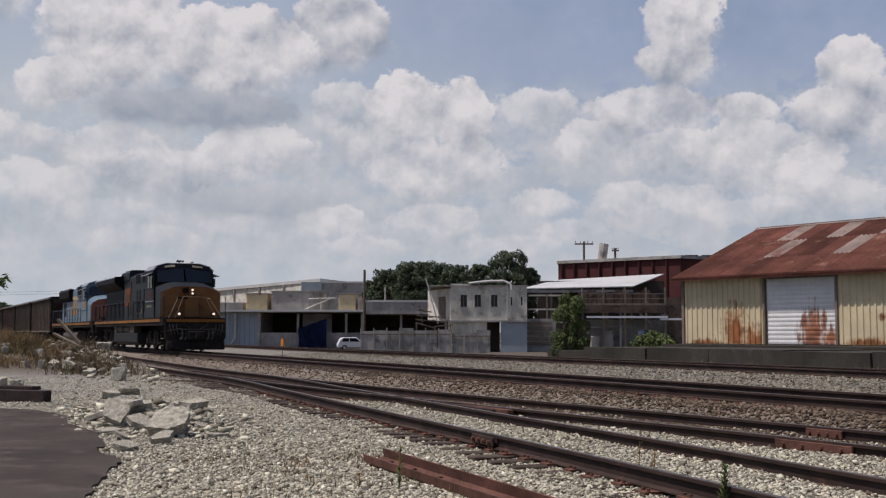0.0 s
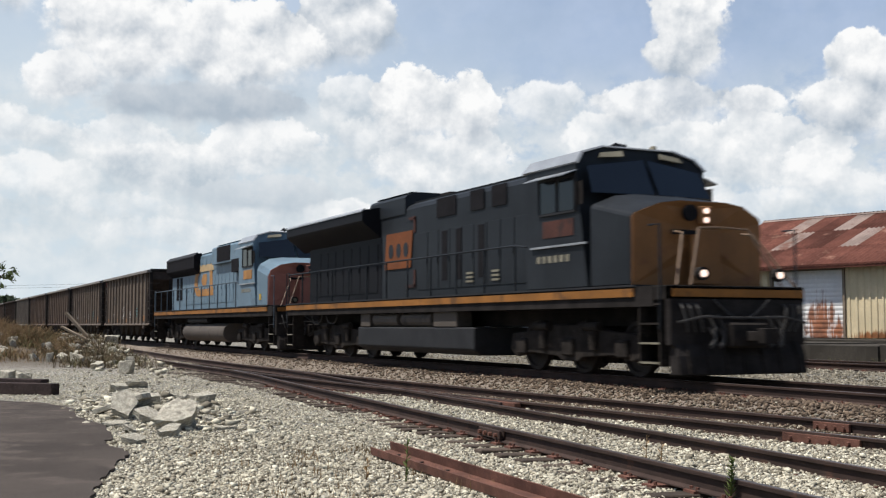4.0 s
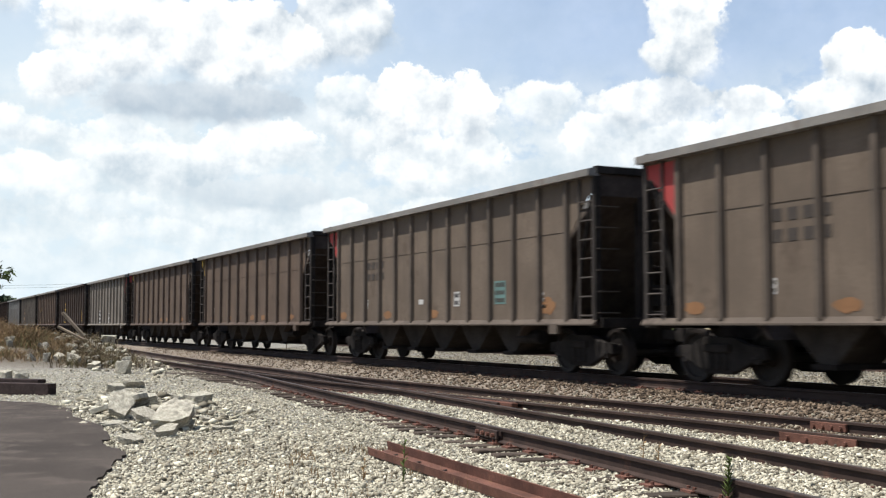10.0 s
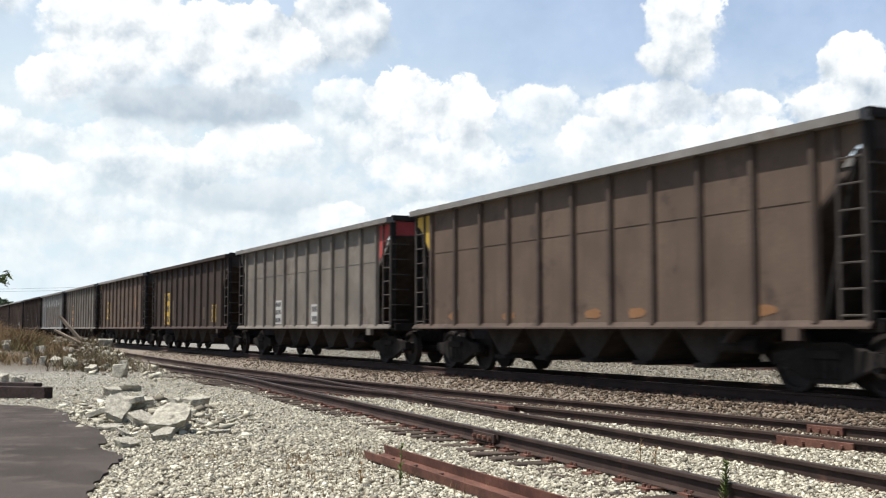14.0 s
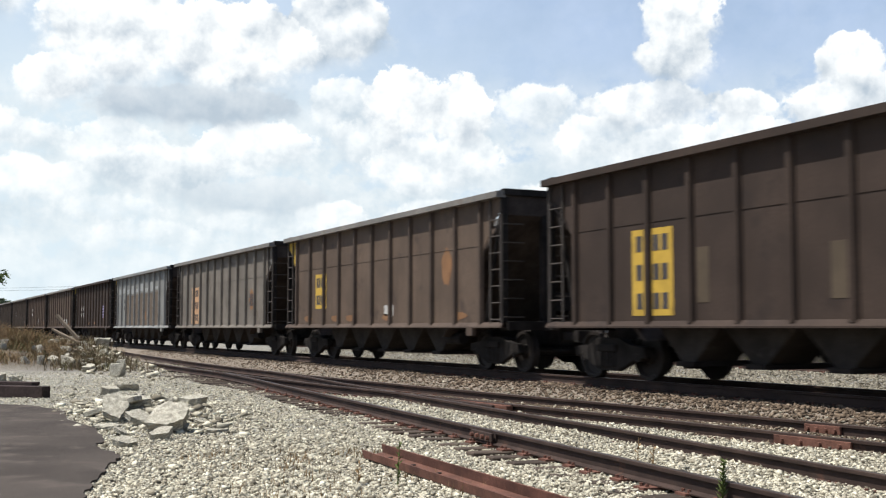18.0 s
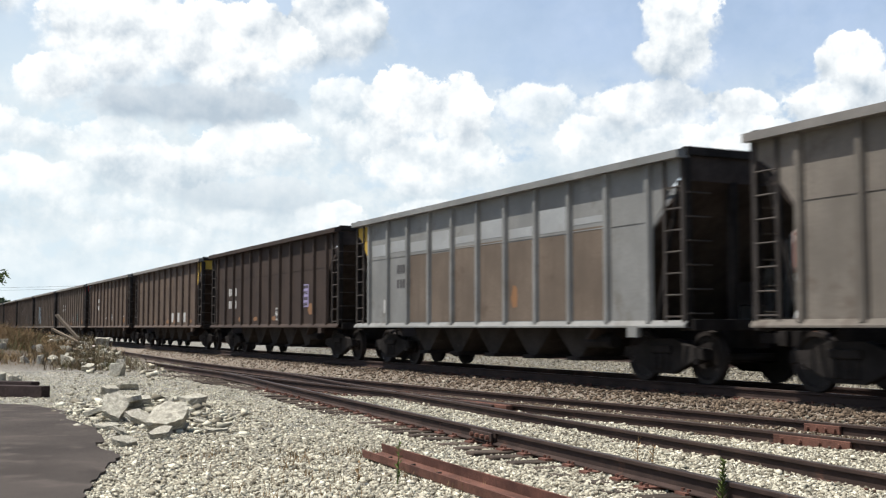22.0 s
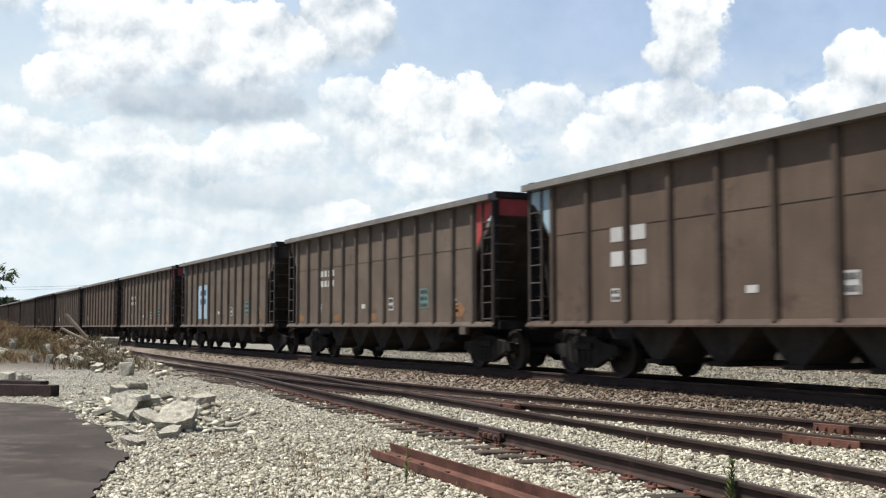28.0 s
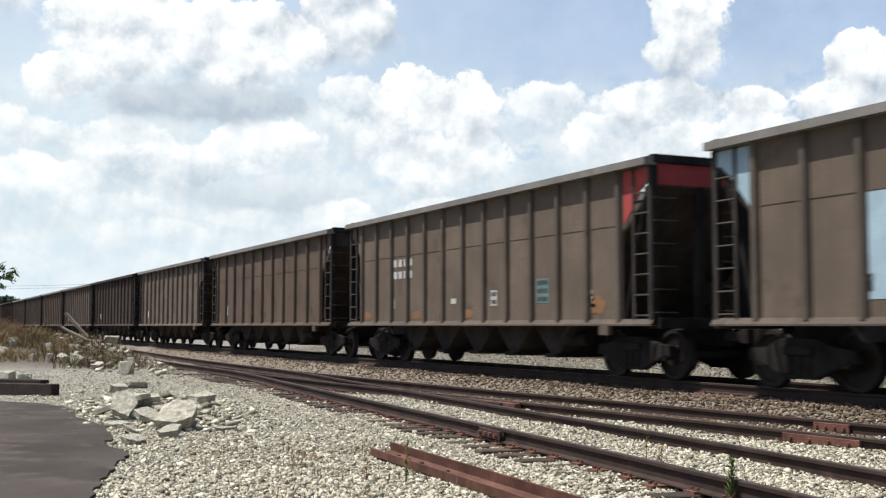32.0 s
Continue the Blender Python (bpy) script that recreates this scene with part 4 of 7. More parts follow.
def loco_truck(loco, x, index, spacing):
    truck = thing_part("truck", loco, pose(x, 0, 0))
    for s in (1, -1):
        bm = bmesh.new()
        y0, y1 = sorted((0.98 * s, 1.16 * s))
        e = spacing + 0.55
        prism(bm, [(-e, 0.45), (-e + 0.1, 0.80), (-spacing * 0.7, 0.86), (-spacing * 0.35, 0.98), (spacing * 0.35, 0.98), (spacing * 0.7, 0.86), (e - 0.1, 0.80), (e, 0.40), (spacing + 0.3, 0.30), (spacing - 0.35, 0.40),
                   (0.45, 0.34), (0.3, 0.26), (-0.3, 0.26), (-0.45, 0.34), (-spacing + 0.35, 0.40), (-spacing - 0.3, 0.30)], "y", y0, y1)
        part("side_frame", bm, M_DUSTY, truck, bevel=0.015)
        for k in (-1, 0, 1):
            bm = bmesh.new()
            box(bm, k * spacing - 0.2, k * spacing + 0.2, *sorted((1.0 * s, 1.24 * s)), 0.36, 0.70)
            part("journal_box", bm, M_DUSTY, truck, bevel=0.03)
        for k in (-0.5, 0.5):
            bm = bmesh.new()
            rod(bm, (k * spacing, 1.2 * s, 0.50), (k * spacing, 1.2 * s, 0.86), 0.10, 10)
            part("spring", bm, M_DUSTY, truck)
            bm = bmesh.new()
            rod(bm, (k * spacing - 0.3, 1.22 * s, 0.95), (k * spacing + 0.25, 1.22 * s, 0.95), 0.085, 10)
            part("brake_cylinder", bm, M_DUSTY, truck)
    for k in (-1, 0, 1):
        bm = bmesh.new()
        box(bm, k * spacing - 0.15, k * spacing + 0.75, -0.58, 0.58, 0.22, 0.92)
        part("traction_motor", bm, M_BLACK, truck, bevel=0.06)
        w = part("wheelset", LOCO_WHEEL, None, loco, at=pose(x + k * spacing, 0, LOCO_R))
        TURNING.append((w, x + k * spacing, index))


LOCO_WHEEL = wheelset_mesh(LOCO_R)


def thing_part(name, parent, at):
    """A part whose own mesh is a simple cross member."""
    bm = bmesh.new()
    box(bm, -0.3, 0.3, -1.0, 1.0, 0.55, 0.95)
    box(bm, -1.9, 1.9, -0.35, 0.35, 0.45, 0.7)
    return part(name, bm, M_BLACK, parent, at=at)


def handrail(loco, pts, posts, color):
    bm = bmesh.new()
    tube(bm, pts, 0.022)
    part("handrail", bm, color, loco)
    for x, y, z0, z1 in posts:
        bm = bmesh.new()
        rod(bm, (x, y, z0), (x, y, z1), 0.026, 6)
        part("handrail_post", bm, color, loco)


def hood_doors(loco, xs, z0, z1, half, mat, w):
    bm = bmesh.new()
    box(bm, -w / 2 + 0.02, w / 2 - 0.02, -0.016, 0.0, z0, z1)
    box(bm, w / 2 - 0.09, w / 2 - 0.05, -0.04, -0.016, (z0 + z1) / 2 - 0.08, (z0 + z1) / 2 + 0.08)
    me = finish(bm, "hood_door", mat, 0.004)
    for x in xs:
        part("hood_door", me, None, loco, at=pose(x, -half, 0))
        part("hood_door", me, None, loco, at=pose(x, half, 0, 0, 0, 180))


def louvre(parent, x0, x1, z0, z1, half, n, mat=M_GRILLE):
    """A grille of slats set on both sides."""
    for s in (1, -1):
        bm = bmesh.new()
        box(bm, x0, x1, *sorted((half * s, (half + 0.012) * s)), z0, z1)
        g = part("grille", bm, mat, parent)
        bm = bmesh.new()
        for k in range(n):
            z = z0 + (z1 - z0) * (k + 0.5) / n
            box(bm, x0 + 0.02, x1 - 0.02, *sorted(((half + 0.012) * s, (half + 0.03) * s)), z - 0.012, z + 0.012)
        tagged(part("grille_slats", bm, M_BLACK, g), kind="stuff")


def arch(w, z0, zs, zt, round_=0.5):
    """A body section: upright sides to zs, shoulders curving in to a top at zt."""
    return [(-w, z0), (-w, zs), (-w * 0.93, zs + (zt - zs) * 0.45), (-w * 0.74, zs + (zt - zs) * 0.82), (-w * round_, zt), (w * round_, zt), (w * 0.74, zs + (zt - zs) * 0.82), (w * 0.93, zs + (zt - zs) * 0.45), (w, zs), (w, z0)]


def loco_common(loco, index, body, nose, roof, spacing, rail):
    """Frame, cab, nose, steps, tank, trucks, railings."""
    bm = bmesh.new()
    box(bm, -10.75, 9.9, -1.52, 1.52, 1.30, 1.655)
    box(bm, -10.2, 10.2, -0.6, 0.6, 0.95, 1.30)
    part("underframe", bm, M_BLACK, loco)
    for s in (1, -1):
        bm = bmesh.new()
        box(bm, -10.8, 9.35, *sorted((1.52 * s, 1.556 * s)), 1.475, 1.625)
        part("side_stripe", bm, M_STRIPE, loco, "amber stripe along the walkway edge")
        bm = bmesh.new()
        box(bm, -10.8, 9.4, *sorted((0.97 * s, 1.57 * s)), 1.655, 1.69)
        part("walkway", bm, M_SILL, loco)
    # cab
    front = lambda y, z: 8.02 - max(0.0, z - 3.45) * 0.55 - 0.10 * abs(y)
    bm = bmesh.new()
    loft(bm, [(-1.55, 1.69), (-1.55, 4.14), (-1.36, 4.36), (-0.86, 4.50), (0.86, 4.50), (1.36, 4.36), (1.55, 4.14), (1.55, 1.69)], lambda y, z: 5.55, front)
    cab = part("cab", bm, body, loco, bevel=0.02)
    bm = bmesh.new()
    top = [(-1.585, 4.14), (-1.38, 4.38), (-0.87, 4.525), (0.87, 4.525), (1.38, 4.38), (1.585, 4.14)]
    loft(bm, top + [(y * 0.97, z - 0.03) for y, z in top[::-1]], lambda y, z: 5.45, lambda y, z: front(y, z) + 0.06)
    part("cab_roof", bm, roof, cab)
    for s in (1, -1):
        # windshield panes
        cs = [(s * y, z) for y, z in ((0.05, 3.50), (1.42, 3.50), (1.34, 4.06), (0.05, 4.24))]
        bm = bmesh.new()
        slab(bm, [(front(y, z) + 0.004, y, z) for y, z in cs], (0.022, 0, 0.012))
        part("windshield", bm, M_GLASS, cab, "dark windshield pane")
        bm = bmesh.new()
        slab(bm, [(front(y, z) + 0.006, y, z) for y, z in ((s * 0.45, 4.30), (s * 1.0, 4.26), (s * 0.95, 4.36), (s * 0.45, 4.42))], (0.03, 0, 0.01))
        part("number_board", bm, M_CREAM, cab, "small cream board with worn dark bars")
        for x0, x1 in ((6.15, 6.78), (6.86, 7.45)):
            bm = bmesh.new()
            box(bm, x0, x1, *sorted((1.55 * s, 1.568 * s)), 3.22, 3.86)
            w = part("side_window", bm, M_GLASS, cab)
            bm = bmesh.new()
            for a in ((x0 - 0.05, x1 + 0.05, 3.17, 3.22), (x0 - 0.05, x1 + 0.05, 3.86, 3.91), (x0 - 0.05, x0, 3.22, 3.86), (x1, x1 + 0.05, 3.22, 3.86)):
                box(bm, a[0], a[1], *sorted((1.55 * s, 1.585 * s)), a[2], a[3])
            part("window_frame", bm, M_SILL, w)
        bm = bmesh.new()
        slab(bm, [(6.0, 1.56 * s, 3.97), (7.55, 1.56 * s, 3.97), (7.55, 1.86 * s, 3.86), (6.0, 1.86 * s, 3.86)], (0, 0, 0.02))
        part("sunshade", bm, roof, cab)
        bm = bmesh.new()
        box(bm, 5.8, 7.9, *sorted((1.55 * s, 1.60 * s)), 2.52, 2.56)
        part("drip_rail", bm, roof, cab)
        bm = bmesh.new()
        box(bm, 6.25, 7.4, *sorted((1.55 * s, 1.562 * s)), 2.72, 3.06)
        part("cab_emblem", bm, M_WORNLOGO if index == 0 else M_FADEDLOGO, cab, "worn orange emblem block on the cab side")
        bm = bmesh.new()
        for k in range(6):
            box(bm, 6.0 + 0.22 * k, 6.13 + 0.22 * k, *sorted((1.55 * s, 1.558 * s)), 2.22, 2.36)
        tagged(part("number_bars", bm, M_CREAM, cab), kind="stuff")
        bm = bmesh.new()
        box(bm, 7.45, 7.75, *sorted((1.55 * s, 1.565 * s)), 3.30, 3.75)
        rod(bm, (7.6, 1.62 * s, 3.3), (7.6, 1.62 * s, 3.75), 0.02, 6)
        part("mirror", bm, M_BLACK, cab)
    # nose
    bm = bmesh.new()
    prof = [(-1.5, 1.69), (-1.5, 2.80), (-1.40, 3.02), (-1.05, 3.22), (-0.55, 3.30), (0.55, 3.30), (1.05, 3.22), (1.40, 3.02), (1.5, 2.80), (1.5, 1.69)]
    if index < 0:       # the leading engine's nose is squarer
        prof = [(-1.5, 1.69), (-1.5, 2.98), (-1.46, 3.05), (-0.95, 3.25), (-0.55, 3.30), (0.55, 3.30), (0.95, 3.25), (1.46, 3.05), (1.5, 2.98), (1.5, 1.69)]
    a = [bm.verts.new((7.9, y, z + (0.22 if z > 2.7 else 0))) for y, z in prof]
    b = [bm.verts.new((9.42 - 0.22 * (abs(y) / 1.5) ** 3, y, z - (0.06 if z > 2.7 else 0))) for y, z in prof]
    bm.faces.new(a)
    bm.faces.new(b[::-1])
    for i in range(len(prof)):
        bm.faces.new((a[i], b[i], b[(i + 1) % len(prof)], a[(i + 1) % len(prof)]))
    nz = part("nose", bm, body, loco, bevel=0.025)
    bm = bmesh.new()
    fx = lambda y: 9.428 - 0.22 * (abs(y) / 1.5) ** 3
    ring = [(y * 0.985, (z - 0.06 if z > 2.7 else z + 0.01)) for y, z in prof]
    lo = [bm.verts.new((fx(y), y, z)) for y, z in ring]
    hi = [bm.verts.new((fx(y) + 0.015, y, z)) for y, z in ring]
    bm.faces.new(lo)
    bm.faces.new(hi[::-1])
    for i in range(len(ring)):
        bm.faces.new((lo[i], hi[i], hi[(i + 1) % len(ring)], lo[(i + 1) % len(ring)]))
    part("nose_face", bm, nose, nz)
    bm = bmesh.new()
    box(bm, 9.40, 9.465, -0.34, 0.34, 1.72, 2.72)
    part("nose_door", bm, nose, nz, bevel=0.012)
    bm = bmesh.new()
    rod(bm, (9.40, -0.33, 3.02), (9.47, -0.33, 3.02), 0.15, 16)
    part("bell_opening", bm, M_GRILLE, nz)
    bm = bmesh.new()
    box(bm, 9.40, 9.46, -0.14, 0.18, 2.82, 3.16)
    hb = part("headlight_housing", bm, nose, nz, bevel=0.02)
    for z in (2.90, 3.07):
        bm = bmesh.new()
        rod(bm, (9.45, 0.02, z), (9.475, 0.02, z), 0.055, 12)
        part("headlight", bm, M_HEAD if index < 0 else M_GLASS, hb)
    bm = bmesh.new()
    box(bm, 9.42, 9.5, -0.75, -0.2, 2.62, 2.70)
    part("nose_vent", bm, M_GRILLE, nz)
    # front platform, pilot, steps, ditch lights
    bm = bmesh.new()
    box(bm, 9.3, 10.35, -1.5, 1.5, 1.40, 1.66)
    box(bm, 10.2, 10.35, -1.5, 1.5, 0.62, 1.66)
    prism(bm, [(10.2, 0.10), (10.5, 0.12), (10.44, 0.45), (10.3, 0.75), (10.2, 0.75)], "y", -1.42, 1.42)
    part("pilot", bm, M_BLACK, loco, bevel=0.02)
    bm = bmesh.new()
    box(bm, 10.36, 10.375, -1.45, 1.45, 1.46, 1.60)
    part("pilot_stripe", bm, M_STRIPE, loco)
    for k in range(7):
        bm = bmesh.new()
        y = -1.2 + 0.4 * k
        prism(bm, [(10.44, 0.14), (10.53, 0.14), (10.47, 0.45), (10.36, 0.72), (10.30, 0.72)], "y", y - 0.02, y + 0.02)
        part("plow_rib", bm, M_DUSTY, loco)
    bm = bmesh.new()
    box(bm, 10.35, 10.62, -0.42, 0.42, 0.58, 1.02)
    part("coupler_pocket", bm, M_DUSTY, loco, bevel=0.04)
    bm = bmesh.new()
    tube(bm, [(10.46, -1.42, 1.02), (10.50, -0.9, 1.12), (10.56, -0.3, 1.10), (10.56, 0.3, 1.10), (10.50, 0.9, 1.12), (10.46, 1.42, 1.02)], 0.022, 5)
    part("uncoupling_lever", bm, M_HOSE, loco)
    bm = bmesh.new()
    tube(bm, [(10.40, -0.62 + 0.155 * k, 1.42 - 0.34 * math.sin(math.pi * k / 8)) for k in range(9)], 0.02, 5)
    part("safety_chain", bm, M_HOSE, loco)
    for s in (1, -1):
        for y in (0.98, 1.15, 1.30):
            bm = bmesh.new()
            tube(bm, [(10.37, y * s, 1.34), (10.44, y * s, 1.26), (10.47, (y - 0.05) * s, 1.02), (10.42, (y - 0.12) * s, 0.86)], 0.024, 5)
            part("hose", bm, M_HOSE, loco)
        bm = bmesh.new()
        rod(bm, (10.33, 0.85 * s, 1.86), (10.45, 0.85 * s, 1.86), 0.12, 12)
        d = part("ditch_light", bm, M_BLACK, loco)
        bm = bmesh.new()
        rod(bm, (10.45, 0.85 * s, 1.86), (10.46, 0.85 * s, 1.86), 0.065, 12)
        part("lens", bm, M_HEAD if index < 0 else M_CREAM, d)
        for e, x in ((1, 9.75), (-1, -10.5)):
            for k in range(4):
                bm = bmesh.new()
                box(bm, x - 0.28, x + 0.28, *sorted((1.12 * s, 1.5 * s)), 0.30 + 0.34 * k, 0.335 + 0.34 * k)
                st = part("step", bm, M_DUSTY, loco)
                if k < 2:
                    bm = bmesh.new()
                    box(bm, x - 0.28, x + 0.28, *sorted((1.5 * s, 1.515 * s)), 0.30 + 0.34 * k, 0.335 + 0.34 * k)
                    part("step_edge", bm, M_CREAM, st)
            for dx in (-0.3, 0.3):
                bm = bmesh.new()
                box(bm, x + dx - 0.02, x + dx + 0.02, *sorted((1.12 * s, 1.5 * s)), 0.26, 1.45)
                part("step_side", bm, M_DUSTY, loco)
            handrail(loco, [(x + 0.3 * e, 1.50 * s, 0.9), (x + 0.36 * e, 1.52 * s, 1.66), (x + 0.36 * e, 1.52 * s, 2.72), (x + 0.05 * e, 1.52 * s, 2.72)], [], rail)
        # slanting rails beside the nose
        handrail(loco, [(10.3, 1.32 * s, 1.66), (9.8, 0.80 * s, 2.62), (9.55, 0.76 * s, 2.66)], [], M_PALERAIL)
        handrail(loco, [(10.3, 1.02 * s, 1.66), (9.95, 0.55 * s, 2.70), (9.95, 0.02 * s, 2.72)], [], M_PALERAIL)
        # walkway railing
        xs = [-10.6 + 1.42 * k for k in range(12)]
        handrail(loco, [(xs[0], 1.52 * s, 2.66), (xs[-1], 1.52 * s, 2.66), (5.5, 1.52 * s, 2.6)], [(x, 1.52 * s, 1.66, 2.66) for x in xs], rail)
    for e in (1, -1):
        part("coupler", COUPLER, None, loco, at=pose(e * 10.95, 0, 0.0, 0, 0, 0 if e > 0 else 180))
        for y in (-0.75, -0.55, 0.55, 0.75):
            bm = bmesh.new()
            tube(bm, [(e * (10.42 + 0.16 * math.sin(math.pi * k / 7)), y + 0.09 * math.sin(3 * math.pi * k / 7), 1.15 - 0.45 * math.sin(math.pi * k / 7) - 0.03 * k) for k in range(8)], 0.025, 5)
            part("hose", bm, M_HOSE, loco)
    for x in (-6.7, 6.6):
        loco_truck(loco, x, index, spacing)


def loco_rear(index):
    """The second engine, faded blue."""
    L = thing("locomotive", "faded blue diesel locomotive with a dull red nose", "locomotive", "locomotives of the coal train")
    loco_common(L, index, M_STEELBLUE, M_PINK, M_ROOF, 2.1, M_RAILBLUE)
    bm = bmesh.new()
    loft(bm, arch(0.95, 1.69, 4.12, 4.30, 0.8), lambda y, z: -9.25, lambda y, z: 5.0)
    hood = part("hood", bm, M_STEELBLUE, L)
    for s in (1, -1):
        bm = bmesh.new()
        prism(bm, [(0.9 * s, 3.30), (1.20 * s, 3.52), (1.26 * s, 3.62), (1.26 * s, 4.14), (1.12 * s, 4.28), (0.9 * s, 4.32)], "x", -9.28, -3.3)
        r = part("radiator_wing", bm, M_GRILLE, hood, "black overhanging radiator wing")
        bm = bmesh.new()
        prism(bm, [(1.08 * s, 4.295), (1.275 * s, 4.13), (1.275 * s, 4.19), (1.10 * s, 4.345)], "x", -9.3, -3.3)
        part("wing_edge", bm, M_SILL, r)
    bm = bmesh.new()
    loft(bm, arch(1.15, 3.62, 4.28, 4.46, 0.8), lambda y, z: -0.35, lambda y, z: 5.0)
    top = part("upper_hood", bm, M_STEELBLUE, hood)
    for s in (1, -1):
        bm = bmesh.new()
        box(bm, 0.56, 2.74, *sorted((1.15 * s, 1.165 * s)), 3.68, 4.32)
        part("brake_grid", bm, M_GRILLE, top)
        bm = bmesh.new()
        box(bm, 2.95, 4.9, *sorted((0.95 * s, 1.16 * s)), 3.15, 3.68)
        part("air_intake", bm, M_GRILLE, hood)
        bm = bmesh.new()
        box(bm, 3.9, 4.35, *sorted((0.95 * s, 0.975 * s)), 1.75, 3.1)
        part("hood_opening", bm, M_GRILLE, hood)
        # two plain emblem shapes
        y = sorted((0.968 * s, 0.978 * s))
        bm = bmesh.new()
        prism(bm, [(-4.0, 3.42), (-0.7, 3.42), (-0.9, 3.72), (-3.6, 3.72)], "y", *y)
        part("emblem_band", bm, paint("worn_cream_paint", (0.42, 0.30, 0.16)), hood, "worn cream and orange emblem shape")
        for pts in ([(-4.0, 3.41), (-3.3, 3.41), (-3.6, 3.25), (-3.72, 3.05), (-3.72, 2.80), (-3.5, 2.66), (-3.5, 2.30), (-3.95, 2.36), (-4.25, 2.6), (-4.35, 2.9), (-4.25, 3.2)],
                    [(-3.49, 2.30), (-0.75, 2.30), (-0.75, 2.62), (-3.49, 2.62)],
                    [(-3.0, 3.02), (-2.6, 3.30), (-2.0, 3.30), (-1.9, 3.02), (-2.1, 2.78), (-2.7, 2.78)],
                    [(-1.45, 3.41), (-0.95, 3.41), (-0.85, 2.63), (-1.40, 2.63)]):
            bm = bmesh.new()
            prism(bm, pts, "y", *y)
            part("emblem_shape", bm, M_WORNLOGO, hood)
        for x0, x1 in ((-8.2, -7.7), (-7.4, -6.95)):
            bm = bmesh.new()
            box(bm, x0, x1, *sorted((0.95 * s, 0.972 * s)), 2.2, 3.3)
            part("vent_panel", bm, M_GRILLE, hood)
        bm = bmesh.new()
        box(bm, 8.25, 8.48, *sorted((1.5 * s, 1.515 * s)), 1.9, 2.12)
        part("yellow_sticker", bm, Y, L)
    hood_doors(hood, [-6.4 + 0.62 * k for k in range(15)], 1.95, 3.25, 0.95, M_STEELBLUE, 0.62)
    hood_doors(hood, [-4.0 + 0.78 * k for k in range(5)], 3.42, 4.02, 0.95, M_STEELBLUE, 0.78)
    # tank and reservoirs
    bm = bmesh.new()
    side = [(1.06 + 0.42 * math.cos(a), 0.66 + 0.39 * math.sin(a)) for a in [math.radians(-90 + 9 * k) for k in range(21)]]
    prism(bm, side + [(-p, q) for p, q in side[::-1]], "x", -4.4, 3.0)
    part("fuel_tank", bm, M_TANK, L, "dusty brown fuel tank")
    for s in (1, -1):
        bm = bmesh.new()
        rod(bm, (-3.9, 1.25 * s, 1.2), (-0.2, 1.25 * s, 1.2), 0.13, 12)
        part("air_reservoir", bm, M_SILL, L)
    roof_kit(L, 6.6)
    CARS.append((L, index))


def roof_kit(L, x):
    """Horn, antenna dome and exhaust stack."""
    bm = bmesh.new()
    for k, y in enumerate((-0.14, 0.0, 0.14)):
        rod(bm, (x - 0.15, y, 4.64), (x + 0.22 - 0.05 * k, y, 4.66), 0.02, 8, 0.06)
    rod(bm, (x - 0.15, 0, 4.5), (x - 0.15, 0, 4.64), 0.03, 6)
    part("horn", bm, M_SILL, L)
    bm = bmesh.new()
    rod(bm, (x + 0.6, 0.5, 4.5), (x + 0.6, 0.5, 4.62), 0.1, 10, 0.06)
    part("antenna", bm, M_CREAM, L)
    bm = bmesh.new()
    box(bm, -1.3, -0.7, -0.28, 0.28, 4.3, 4.52)
    part("exhaust_stack", bm, M_BLACK, L, bevel=0.02)


